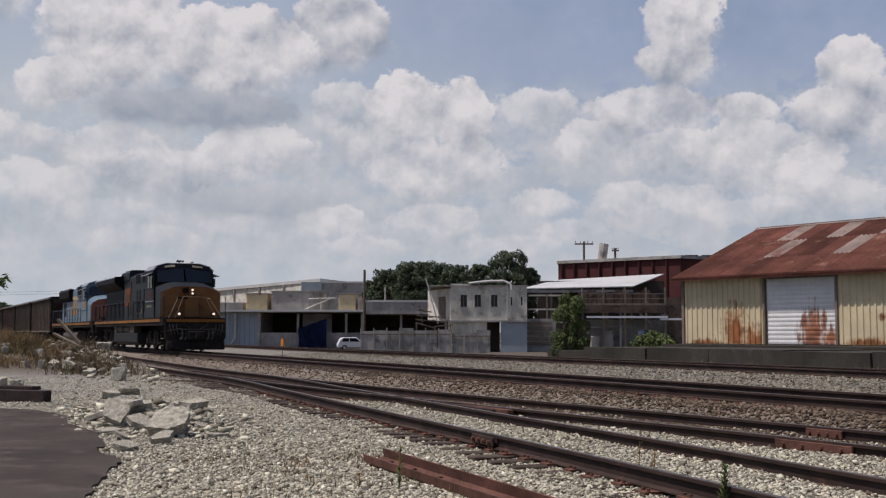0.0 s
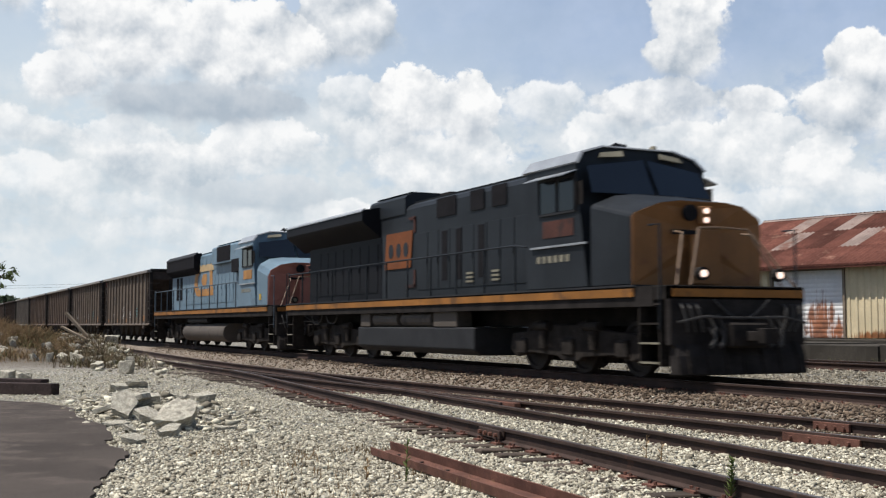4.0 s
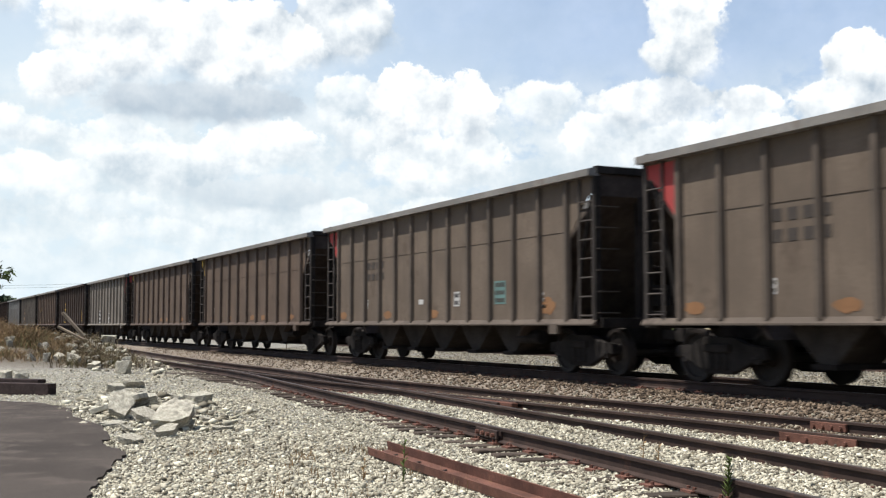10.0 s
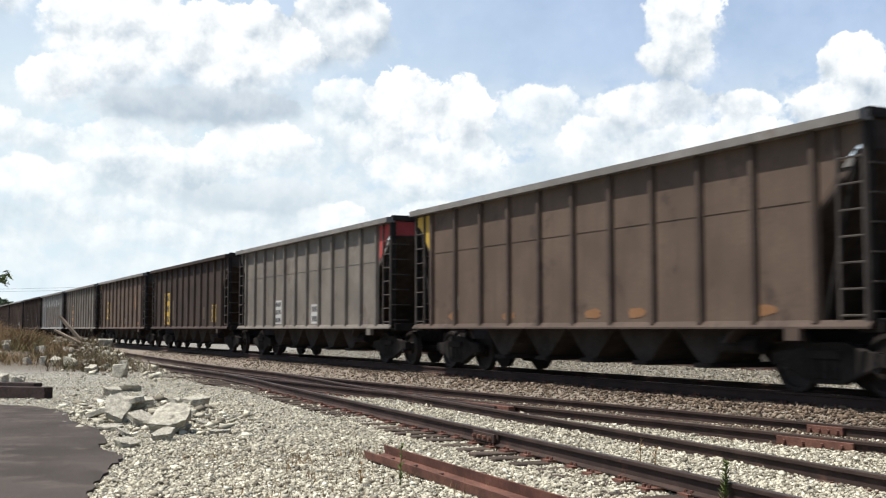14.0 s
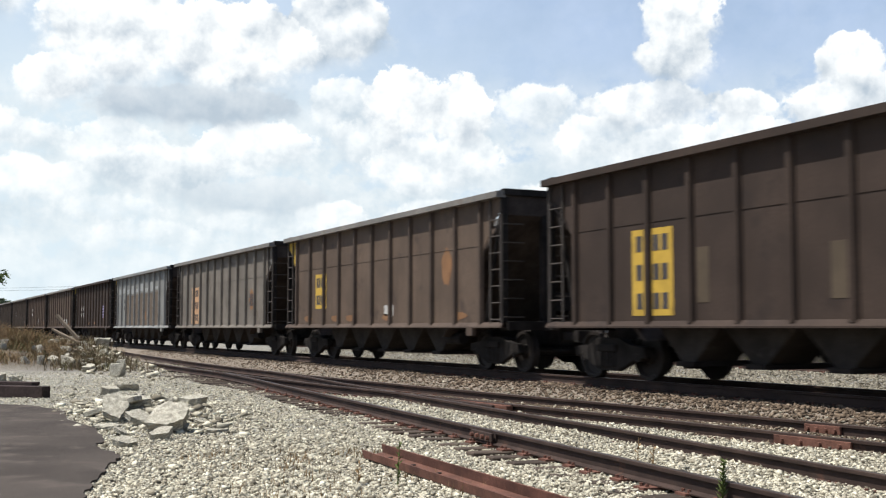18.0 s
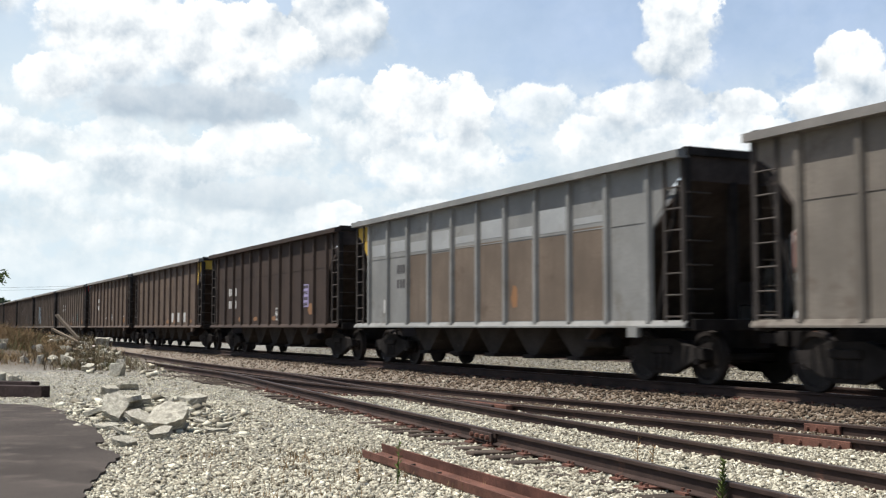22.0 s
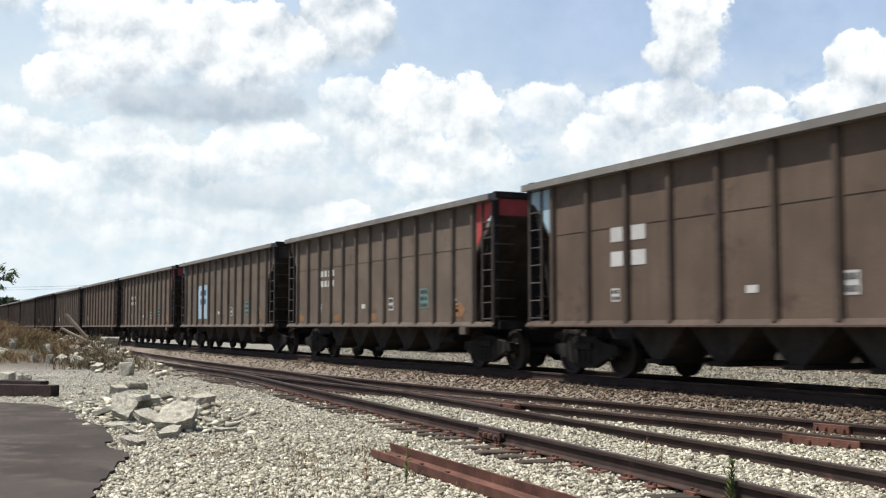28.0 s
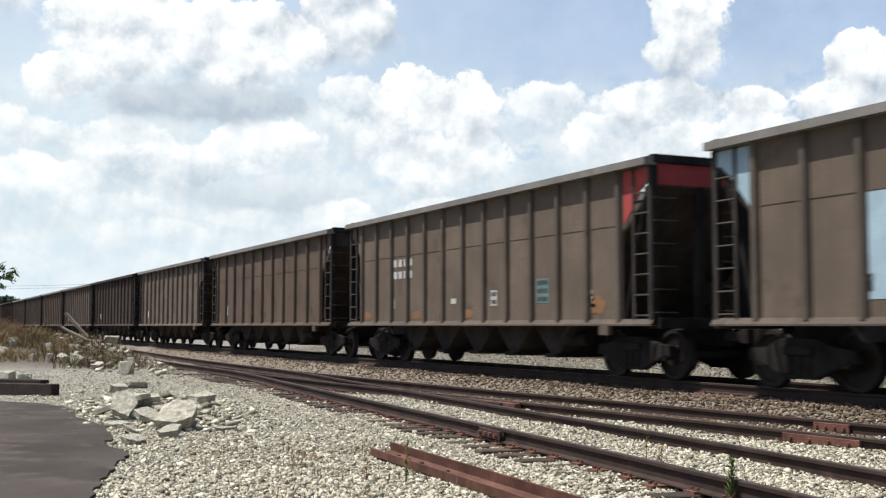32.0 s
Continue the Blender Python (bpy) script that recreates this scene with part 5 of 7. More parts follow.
def loco_lead(index):
    """The leading engine, near-black blue with an orange nose."""
    L = thing("locomotive", "dark blue diesel locomotive with rust-orange nose and lit headlights", "locomotive", "locomotives of the coal train")
    loco_common(L, index, M_NAVY, M_NOSE, M_ROOF, 1.88, M_NAVY)
    bm = bmesh.new()
    loft(bm, arch(0.97, 1.69, 4.10, 4.34, 0.75), lambda y, z: -10.0, lambda y, z: 5.55)
    hood = part("hood", bm, M_NAVY, L)
    for s in (1, -1):
        bm = bmesh.new()
        prism(bm, [(0.9 * s, 3.42), (1.50 * s, 3.88), (1.55 * s, 3.95), (1.55 * s, 4.20), (1.45 * s, 4.27), (0.9 * s, 4.36)], "x", -10.8, -3.8)
        r = part("radiator_wing", bm, M_REARSHADE, hood, "dark overhanging radiator wing")
        bm = bmesh.new()
        prism(bm, [(1.45 * s, 4.275), (1.575 * s, 4.20), (1.575 * s, 4.235), (1.46 * s, 4.31)], "x", -10.82, -3.8)
        part("wing_edge", bm, M_ROOF, r)
        y = sorted((0.992 * s, 1.002 * s))
        for x0, x1, z0, z1 in ((-1.45, -1.33, 3.45, 3.85), (-1.75, -1.33, 3.80, 3.88), (-1.45, -1.33, 2.0, 2.45), (-1.95, -1.33, 1.98, 2.06)):
            bm = bmesh.new()
            box(bm, x0, x1, *y, z0, z1)
            part("emblem_shape", bm, M_FADEDLOGO, hood)
        # a plain slanted block with dark lozenges on it
        bm = bmesh.new()
        prism(bm, [(-3.45, 2.52), (-1.65, 2.52), (-1.50, 3.52), (-3.30, 3.52)], "y", *y)
        block = part("emblem_shape", bm, M_LOGO, hood, "orange emblem block on the hood side")
        for cx in (-2.98, -2.45, -1.95):
            bm = bmesh.new()
            prism(bm, [(cx + 0.17 * math.cos(k * 0.5236), 3.02 + 0.20 * math.sin(k * 0.5236)) for k in range(12)], "y", *sorted((1.0 * s, 1.008 * s)))
            part("emblem_lozenge", bm, M_NAVY, block)
        for x0, x1, z0, z1 in ((0.0, 1.1, 3.72, 4.2), (1.9, 2.6, 3.72, 4.2), (3.0, 3.7, 3.72, 4.2)):
            bm = bmesh.new()
            box(bm, x0, x1, *sorted((0.97 * s, 1.0 * s)), z0, z1)
            part("grille", bm, M_GRILLE, hood)
        for x in (0.3, 1.1, 2.3, 4.6):
            bm = bmesh.new()
            box(bm, x, x + 0.3, *sorted((0.97 * s, 0.995 * s)), 2.1, 3.35)
            part("vent_panel", bm, M_GRILLE, hood)
        for x in (1.7, 3.0):
            for k in range(3):
                bm = bmesh.new()
                box(bm, x, x + 0.35, *sorted((0.985 * s, 1.01 * s)), 2.0 + 0.1 * k, 2.05 + 0.1 * k)
                part("louvre", bm, M_CREAM, hood)
    bm = bmesh.new()
    loft(bm, arch(1.0, 4.0, 4.45, 4.62, 0.8), lambda y, z: -4.55, lambda y, z: -2.0)
    part("exhaust_housing", bm, M_NAVY, hood)
    # rear hood sides: the wing's shade is put into a darker skin
    for s in (1, -1):
        bm = bmesh.new()
        box(bm, -9.98, -3.72, *sorted((0.97 * s, 0.982 * s)), 1.70, 3.46)
        part("hood_shade_panel", bm, M_REARSHADE, hood, "near-black rear hood panel standing for the wing's shade")
    hood_doors(hood, [-9.2 + 0.7 * k for k in range(8)], 1.9, 3.3, 0.982, M_REARSHADE, 0.7)
    hood_doors(hood, [-0.9 + 0.66 * k for k in range(9)], 1.9, 3.4, 0.97, M_NAVY, 0.66)
    bm = bmesh.new()
    prism(bm, [(-1.42, 0.40), (-1.42, 0.92), (1.42, 0.92), (1.42, 0.40), (1.2, 0.27), (-1.2, 0.27)], "x", -4.4, 2.9)
    part("fuel_tank", bm, M_SILL, L, "grimy dark fuel tank", bevel=0.03)
    for s in (1, -1):
        for x0, x1 in ((-3.3, -1.6), (-1.35, 0.5)):
            bm = bmesh.new()
            rod(bm, (x0, 1.22 * s, 1.12), (x1, 1.22 * s, 1.12), 0.2, 14)
            part("air_reservoir", bm, M_TANK, L, "dusty grey air tank")
        for x0, x1 in ((-4.2, -3.5), (0.7, 2.0)):
            bm = bmesh.new()
            box(bm, x0, x1, *sorted((1.0 * s, 1.42 * s)), 0.93, 1.3)
            part("equipment_box", bm, M_TANK, L, bevel=0.015)
        for x in (-9.0, -7.6):
            bm = bmesh.new()
            tube(bm, [(x + 0.5 * (1 - math.cos(math.pi * k / 8)), 1.25 * s, 1.28 - 0.26 * math.sin(math.pi * k / 8)) for k in range(9)], 0.022, 5)
            part("traction_cable", bm, M_HOSE, L)
    roof_kit(L, 6.6)
    CARS.append((L, index))


loco_rear(0)
loco_lead(-1)

# ---- buildings across the tracks ----
M_CREAMTIN = material("cream_corrugated_tin", (0.58, 0.47, 0.29), 0.7, 0.05, 0.18, 0.7, 14, 0.05, (0.33, 0.23, 0.11), 0.56, 0.4)
M_ROOFRUST = material("rusted_roof_sheet", (0.125, 0.050, 0.036), 0.9, 0.0, 0.4, 0.45, 14, 0.1, (0.23, 0.125, 0.09), 0.58, 0.5, each=0.3, spec=0.08)
M_ROOFPALE = material("bare_roof_sheet", (0.27, 0.205, 0.17), 0.6, 0.2, 0.3, 0.6, 14, 0.1, (0.17, 0.085, 0.06), 0.5)
M_DOCK = material("dark_old_concrete", (0.052, 0.046, 0.038), 0.95, 0, 0.3, 0.6, 16, 0.3, (0.09, 0.08, 0.062), 0.58, spec=0.08)
M_WALLWHITE = material("stained_white_block", (0.64, 0.595, 0.50), 0.92, 0, 0.3, 0.6, 8, 0.1, (0.30, 0.25, 0.18), 0.54, 0.8)
M_WALLGREY = material("weathered_grey_wall", (0.39, 0.36, 0.325), 0.9, 0, 0.3, 0.5, 8, 0.1, (0.18, 0.155, 0.13), 0.54, 0.8)
M_BLUEWHITE = material("pale_blue_metal_wall", (0.34, 0.38, 0.41), 0.7, 0, 0.12, 0.2, 6, 0.05, (0.25, 0.27, 0.28), 0.57, 0.4)
M_PALEROOF = material("pale_metal_roof", (0.56, 0.54, 0.50), 0.5, 0.2, 0.12, 0.2, 6, 0.05, (0.42, 0.41, 0.40), 0.58)
M_BRICK = material("dark_red_brick", (0.085, 0.028, 0.026), 0.9, 0, 0.2, 0.4, 8, 0.15, (0.06, 0.024, 0.022), 0.56)
# dark base colour stands in for the gloom inside bays and rooms
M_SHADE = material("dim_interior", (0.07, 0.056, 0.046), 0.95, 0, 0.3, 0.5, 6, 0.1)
M_TIMBER = material("grey_timber", (0.21, 0.165, 0.12), 0.9, 0, 0.25, 2.0, 20, 0.3, (0.13, 0.10, 0.075), 0.56)
M_TARP = material("blue_tarpaulin", (0.025, 0.045, 0.12), 0.6, 0, 0.25, 0.6, 8, 0.2)
M_FENCE = material("grey_screen_fence", (0.34, 0.325, 0.29), 0.85, 0, 0.35, 0.9, 10, 0.15, (0.19, 0.17, 0.145), 0.52, 0.9)
M_CARWHITE = material("white_car_paint", (0.75, 0.75, 0.75), 0.25, 0, 0.03, 1.0, 10, 0.0)
M_LEAF = material("summer_leaves", (0.085, 0.112, 0.036), 0.7, 0, 0.4, 0.9, 4, 0.0, (0.12, 0.145, 0.045), 0.48)
M_FARLEAF = material("far_tree_leaves", (0.082, 0.105, 0.06), 0.8, 0, 0.4, 0.3, 2, 0.0, (0.115, 0.14, 0.075), 0.52)
M_BARK = material("grey_bark", (0.12, 0.095, 0.07), 0.95, 0, 0.3, 3, 20, 0.4)
M_STRAW = material("dry_straw", (0.25, 0.165, 0.085), 0.9, 0, 0.3, 1.2, 10, 0.0, (0.12, 0.085, 0.04), 0.5)
M_SEED = material("brown_seed_heads", (0.17, 0.115, 0.07), 0.95, 0, 0.3, 1.5, 10, 0.0, (0.13, 0.075, 0.045), 0.5, spec=0.05)
M_WEED = material("green_weed", (0.085, 0.11, 0.03), 0.85, 0, 0.35, 3.0, 10, 0.0, (0.20, 0.18, 0.06), 0.55)
M_BARN = material("grimy_brown_boards", (0.11, 0.08, 0.062), 0.9, 0, 0.35, 0.7, 8, 0.1, (0.035, 0.026, 0.022), 0.5, 0.6)
M_DRUM = material("dull_blue_drum_paint", (0.06, 0.09, 0.14), 0.6)
M_OLIVE = material("olive_weeds", (0.12, 0.115, 0.05), 0.9, 0, 0.35, 1.2, 10, 0.0, (0.17, 0.135, 0.07), 0.5)
M_SCRUB = material("brown_scrub", (0.13, 0.095, 0.055), 0.9, 0, 0.35, 1.2, 10, 0.0, (0.085, 0.085, 0.035), 0.5)
M_OLDTIE = material("old_oiled_timber", (0.040, 0.027, 0.024), 0.9, 0, 0.35, 3.0, 20, 0.4, (0.065, 0.043, 0.037), 0.55)
M_SPRIG = material("pale_spring_leaves", (0.15, 0.19, 0.07), 0.7, 0, 0.3, 0.9, 4, 0.0, (0.20, 0.22, 0.10), 0.5)
M_FLAG = material("orange_marker_paint", (0.60, 0.20, 0.03), 0.6)
M_POLE = material("old_wood_pole", (0.13, 0.10, 0.075), 0.95, 0, 0.25, 2, 20, 0.2)


def rusty(name, base, rust, spots, rough=0.75):
    """Painted tin with rust that has eaten in from spots (x, z, half width, half height, strength)."""
    m = material(name, base, rough, 0.03, 0.12, 0.8, 14, 0.05, tuple(c * 0.72 for c in base), 0.58, 0.45)
    t = m.node_tree
    N = Nodes(t)
    b = t.nodes["Principled BSDF"]
    src = b.inputs["Base Color"].links[0].from_socket
    co = t.nodes.new("ShaderNodeTexCoord").outputs["Object"]
    flat = N.v("MULTIPLY", co, (1, 0, 1))
    runs = N.noise(N.v("MULTIPLY", co, (7.0, 0.0, 0.7)), 1.0, 5.0, 0.65).outputs[0]
    blot = N.noise(co, 2.2, 6.0, 0.65).outputs[0]
    mask = None
    for x, z, rx, rz, k in spots:
        f = N.m("SUBTRACT", k, N.v("LENGTH", N.v("MULTIPLY", N.v("SUBTRACT", flat, (x, 0, z)), (1 / rx, 0, 1 / rz))))
        mask = f if mask is None else N.m("MAXIMUM", mask, f)
    mask = N.m("ADD", mask, N.m("ADD", N.m("MULTIPLY", N.m("SUBTRACT", runs, 0.5), 2.2), N.m("MULTIPLY", N.m("SUBTRACT", blot, 0.5), 1.6)))
    dark = tuple(c * 0.5 for c in rust)
    N.put(b.inputs["Base Color"], N.mix(N.step(mask, -0.15, 0.45, 0.0, 0.95), src, N.mix(N.step(blot, 0.4, 0.65), rust, dark)))
    return m


M_TINWALL = rusty("cream_tin_with_rust", (0.64, 0.53, 0.335), (0.33, 0.115, 0.035), [(2.6, 0.4, 0.7, 1.3, 0.9), (3.4, 0.1, 0.6, 0.8, 0.9), (1.2, 0.0, 1.0, 0.22, 0.9), (8.2, 0.0, 1.2, 0.3, 0.9), (10.3, 0.9, 0.4, 1.4, 0.8), (12.0, 0.4, 1.5, 1.0, 0.7), (9.2, 1.0, 0.9, 0.25, 0.5)])
M_TINDOOR = rusty("whitewashed_tin_with_rust", (0.72, 0.70, 0.66), (0.31, 0.105, 0.04), [(6.0, 0.5, 0.6, 1.0, 1.0), (6.7, 0.25, 0.6, 0.55, 0.85)], 0.6)


def corrugated(bm, x0, x1, y, z0, z1, pitch=0.19, depth=0.035, thick=0.012):
    """A ribbed sheet standing in the x-z plane, facing -y."""
    n = max(1, round((x1 - x0) / pitch))
    pts = []
    for i in range(n):
        for f, d in ((0.0, 0.0), (0.55, 0.0), (0.65, depth), (0.9, depth)):
            pts.append((x0 + (x1 - x0) * (i + f) / n, y - d))
    pts.append((x1, y))
    for (xa, ya), (xb, yb) in zip(pts, pts[1:]):
        a = [bm.verts.new(p) for p in ((xa, ya, z0), (xb, yb, z0), (xb, yb, z1), (xa, ya, z1), (xa, ya + thick, z0), (xb, yb + thick, z0), (xb, yb + thick, z1), (xa, ya + thick, z1))]
        for f in ((0, 1, 2, 3), (7, 6, 5, 4), (3, 2, 6, 7), (1, 0, 4, 5)):
            bm.faces.new([a[i] for i in f])
    bmesh.ops.remove_doubles(bm, verts=bm.verts[:], dist=0.001)


def make_warehouse():
    W0 = thing("warehouse", "cream tin warehouse with rusted gable roof and white freight door", "warehouse", at=pose(-37.1, 29.0, 0.5, 0, 0, 12.8))
    length, depth, eave, ridge = 24.0, 11.4, 2.80, 5.05
    d0, d1, dh = 4.0, 7.0, 2.50
    bm = bmesh.new()
    # structural walls, with the door opening left free
    box(bm, 0.06, d0, 0.05, 0.2, 0, eave)
    box(bm, d1, length, 0.05, 0.2, 0, eave)
    box(bm, d0, d1, 0.05, 0.2, dh, eave)
    box(bm, 0.06, length, depth - 0.2, depth, 0, eave)
    prism(bm, [(0.2, 0), (depth - 0.2, 0), (depth - 0.2, eave), (depth / 2, ridge - 0.05), (0.2, eave)], "x", 0.0, 0.15)
    prism(bm, [(0.2, 0), (depth - 0.2, 0), (depth - 0.2, eave), (depth / 2, ridge - 0.05), (0.2, eave)], "x", length - 0.15, length)
    part("wall", bm, M_CREAMTIN, W0)
    x, rng = 0.0, random.Random(12)
    while x < length - 0.1:
        w = 0.76
        if not (d0 - 0.1 < x + w / 2 < d1 + 0.1):
            x0, x1 = x, min(x + w, length)
            if x0 < d0 < x1:
                x1 = d0
            if x0 < d1 < x1:
                x0 = d1
            bm = bmesh.new()
            corrugated(bm, x0, x1 - 0.004, 0.046 - rng.uniform(0.0, 0.01), 0.02, eave - 0.02, 0.25, 0.032)
            part("wall_sheet", bm, M_TINWALL, W0)
        x += w
    # freight door
    bm = bmesh.new()
    box(bm, d0 + 0.02, d1 - 0.02, 0.10, 0.16, 0.02, dh)
    door = part("freight_door", bm, M_TINDOOR, W0, "whitewashed slatted freight door with rust patches")
    n = 15
    for k in range(n):
        z0, z1 = dh * k / n + 0.01, dh * (k + 1) / n
        bm = bmesh.new()
        prism(bm, [(0.10, z0), (0.094, z0 + 0.02), (0.086, (z0 + z1) / 2), (0.094, z1 - 0.02), (0.10, z1)], "x", d0 + 0.03, d1 - 0.03)
        part("slat", bm, M_TINDOOR, door)
    bm = bmesh.new()
    for a in ((d0 - 0.09, d0, 0, dh + 0.1), (d1, d1 + 0.09, 0, dh + 0.1), (d0, d1, dh, dh + 0.1)):
        box(bm, a[0], a[1], -0.025, 0.2, a[2], a[3])
    part("door_frame", bm, M_TIMBER, W0)
    bm = bmesh.new()
    box(bm, -0.02, 0.1, -0.02, 0.12, 0, eave)
    part("corner_post", bm, M_TIMBER, W0)
    # roof sheets, ribbed, each with a tone of its own
    slope = math.hypot(depth / 2 + 0.45, ridge - eave + 0.18)
    rng = random.Random(5)
    for side in (1, -1):
        for k in range(32):
            x0 = -0.35 + 0.775 * k
            for r in range(3):
                f0, f1 = r / 3, (r + 1) / 3 + 0.012
                pale = side == 1 and (k, r) in ((3, 2), (4, 1), (6, 2), (8, 1), (9, 2), (10, 2), (12, 2), (13, 1), (14, 2), (15, 2), (18, 2))
                bm = bmesh.new()
                n = 8
                verts = []
                for i in range(n + 1):
                    x = x0 + 0.78 * i / n
                    up = 0.045 if i % 2 else 0.0
                    row = []
                    for f in (f0, f1):
                        y = -0.42 + (depth / 2 + 0.42) * f
                        z = eave - 0.18 + (ridge - eave + 0.18) * f + up + 0.006 * r + 0.004 * (k % 2)
                        yy = y if side == 1 else depth - y
                        row += [bm.verts.new((x, yy, z)), bm.verts.new((x, yy, z - 0.015))]
                    verts.append(row)
                for a, b in zip(verts, verts[1:]):
                    bm.faces.new((a[0], b[0], b[2], a[2]))
                    bm.faces.new((a[1], a[3], b[3], b[1]))
                    bm.faces.new((a[0], a[1], b[1], b[0]))
                part("roof_sheet", bm, M_ROOFPALE if pale else M_ROOFRUST, W0)
    bm = bmesh.new()
    prism(bm, [(depth / 2 - 0.2, ridge - 0.02), (depth / 2, ridge + 0.08), (depth / 2 + 0.2, ridge - 0.02)], "x", -0.35, length)
    part("ridge_cap", bm, M_ROOFPALE, W0)
    bm = bmesh.new()
    box(bm, -0.3, length, -0.40, -0.37, eave - 0.26, eave - 0.10)
    part("fascia", bm, M_ROOFRUST, W0)
    bm = bmesh.new()
    rod(bm, (7.5, depth / 2 - 0.3, ridge - 0.1), (7.5, depth / 2 - 0.3, ridge + 0.35), 0.11, 10)
    rod(bm, (7.5, depth / 2 - 0.3, ridge + 0.35), (7.5, depth / 2 - 0.3, ridge + 0.5), 0.24, 10, 0.05)
    part("roof_vent", bm, M_BLACK, W0)


make_warehouse()


def make_dock():
    D = thing("loading_dock", "dark stained concrete loading dock with a broken edge", "loading dock", kind="structure")
    xs = [-37.5, -33.5, -30.0, -26.5, -23.0, -19.0, -12.0, -4.0]
    rng = random.Random(3)
    for a, b in zip(xs, xs[1:]):
        bm = bmesh.new()
        n = 8
        pts = [(a + (b - a) * i / n, 24.5 + rng.uniform(-0.05, 0.05)) for i in range(n + 1)]
        pts += [(b, 42.0), (a, 42.0)]
        prism(bm, pts, "z", -0.6, 0.40 + rng.uniform(-0.03, 0.02))
        part("dock_slab", bm, M_DOCK, D)
    bm = bmesh.new()
    box(bm, -37.5, -4.0, 28.2, 42, 0.35, 0.485)
    part("dock_floor", bm, M_DOCK, D)
    bm = bmesh.new()
    box(bm, -41.5, -37.6, 25.2, 42, -0.6, 0.22)
    part("lower_dock", bm, M_DOCK, D)
    for k in range(3):
        bm = bmesh.new()
        box(bm, -38.6 + 0.0, -37.55, 24.6 + 0.22 * k, 24.85 + 0.22 * k, -0.6, -0.2 + 0.18 * k)
        part("dock_step", bm, M_DOCK, D)


make_dock()

# The yard behind stands square to the camera's view: local x to the right, y away, from the camera's foot.
YARD = pose(0, 0, 0, 0, 0, 64.4)


def yard(name, label, category, kind=""):
    return thing(name, label, category, kind=kind, at=YARD.copy())


def wbox(name, parent, mat, x0, x1, y0, y1, z0, z1, label="", bevel=0.0):
    bm = bmesh.new()
    box(bm, x0, x1, y0, y1, z0, z1)
    return part(name, bm, mat, parent, label, bevel)


GROUND = -1.1


def make_shed():
    S = yard("factory_shed", "long low factory shed with dark open bays", "shed")
    d = 135.0
    for k in range(8):
        x = -40.0 + k * 2.35
        bm = bmesh.new()
        corrugated(bm, x, x + 2.33, d, GROUND, 3.35, 0.6, 0.08)
        part("wall_panel", bm, M_BLUEWHITE, S)
    # wall coloured dark to give the open bays their shade
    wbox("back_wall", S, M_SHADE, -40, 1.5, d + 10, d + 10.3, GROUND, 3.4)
    wbox("floor_slab", S, M_DOCK, -40, 1.5, d - 0.5, d + 10, GROUND, GROUND + 0.06)
    wbox("partition", S, M_WALLGREY, -21.4, -21.1, d, d + 10, GROUND, 3.3)
    for x in (-21.3, -16.6, -10.8, -8.9, -4.2, 1.2):
        wbox("column", S, M_WALLGREY, x - 0.14, x + 0.14, d - 0.1, d + 0.2, GROUND, 3.2)
    roof = wbox("roof", S, M_WALLGREY, -40.5, -8.6, d - 1.0, d + 11, 3.32, 3.62, bevel=0.03)
    wbox("roof_edge", roof, M_PALEROOF, -40.5, -8.6, d - 1.06, d - 1.0, 3.40, 3.64)
    # cluttered roof of the nearer half
    roof = wbox("flat_roof", S, M_WALLGREY, -8.6, 2.0, d - 1.0, d + 11, 3.10, 4.70, "grey parapet of the shed", 0.03)
    wbox("roof_edge", roof, M_PALEROOF, -8.7, 2.1, d - 1.08, d - 1.0, 4.55, 4.78)
    wbox("inner_wall", S, M_WALLGREY, -16.4, -12.8, d + 3.0, d + 3.2, GROUND, 3.2)
    wbox("low_wall", S, M_WALLGREY, -21.2, -8.9, d + 0.2, d + 0.4, GROUND, 0.9)
    pipe = bmesh.new()
    rod(pipe, (-24.1, d - 0.3, 3.2), (-24.1, d - 0.3, 0.2), 0.14, 8)
    rod(pipe, (-24.1, d - 0.3, 0.2), (-24.6, d - 0.3, -0.5), 0.14, 8)
    part("drain_pipe", pipe, M_PALEROOF, S)
    for x0, x1, z1, m in ((-33, -27.5, 5.6, M_WALLGREY), (-26.6, -23.6, 4.5, M_WALLGREY), (-23.2, -20.6, 5.6, M_CREAMTIN), (-20.1, -13.6, 5.9, M_WALLGREY), (-11.9, -9.8, 5.6, M_CREAMTIN), (-9.4, -6.6, 4.6, M_WALLGREY)):
        u = wbox("roof_unit", S, m, x0, x1, d + 2, d + 6, 3.6, z1, bevel=0.05)
        wbox("lid", u, M_PALEROOF if x0 < -25 else M_WALLGREY, x0 - 0.1, x1 + 0.1, d + 1.9, d + 6.1, z1, z1 + 0.12)
    bm = bmesh.new()
    for a, b in (((-16, d + 1.5, 3.7), (-12.5, d + 1.5, 5.2)), ((-14, d + 1.5, 3.7), (-14, d + 1.5, 5.0)), ((-15.5, d + 1.5, 5.0), (-12.2, d + 1.5, 5.1)), ((-27, d + 1.4, 3.7), (-30, d + 1.4, 5.0)), ((-6.2, d + 1.4, 4.8), (-6.2, d + 1.4, 6.4))):
        rod(bm, a, b, 0.07, 6)
    part("roof_pipes", bm, M_WALLWHITE, S)
    # hanging tarpaulin
    T = yard("tarpaulin", "crumpled dark blue tarpaulin hung in an open bay", "tarpaulin")
    bm = bmesh.new()
    nx, nz = 12, 10
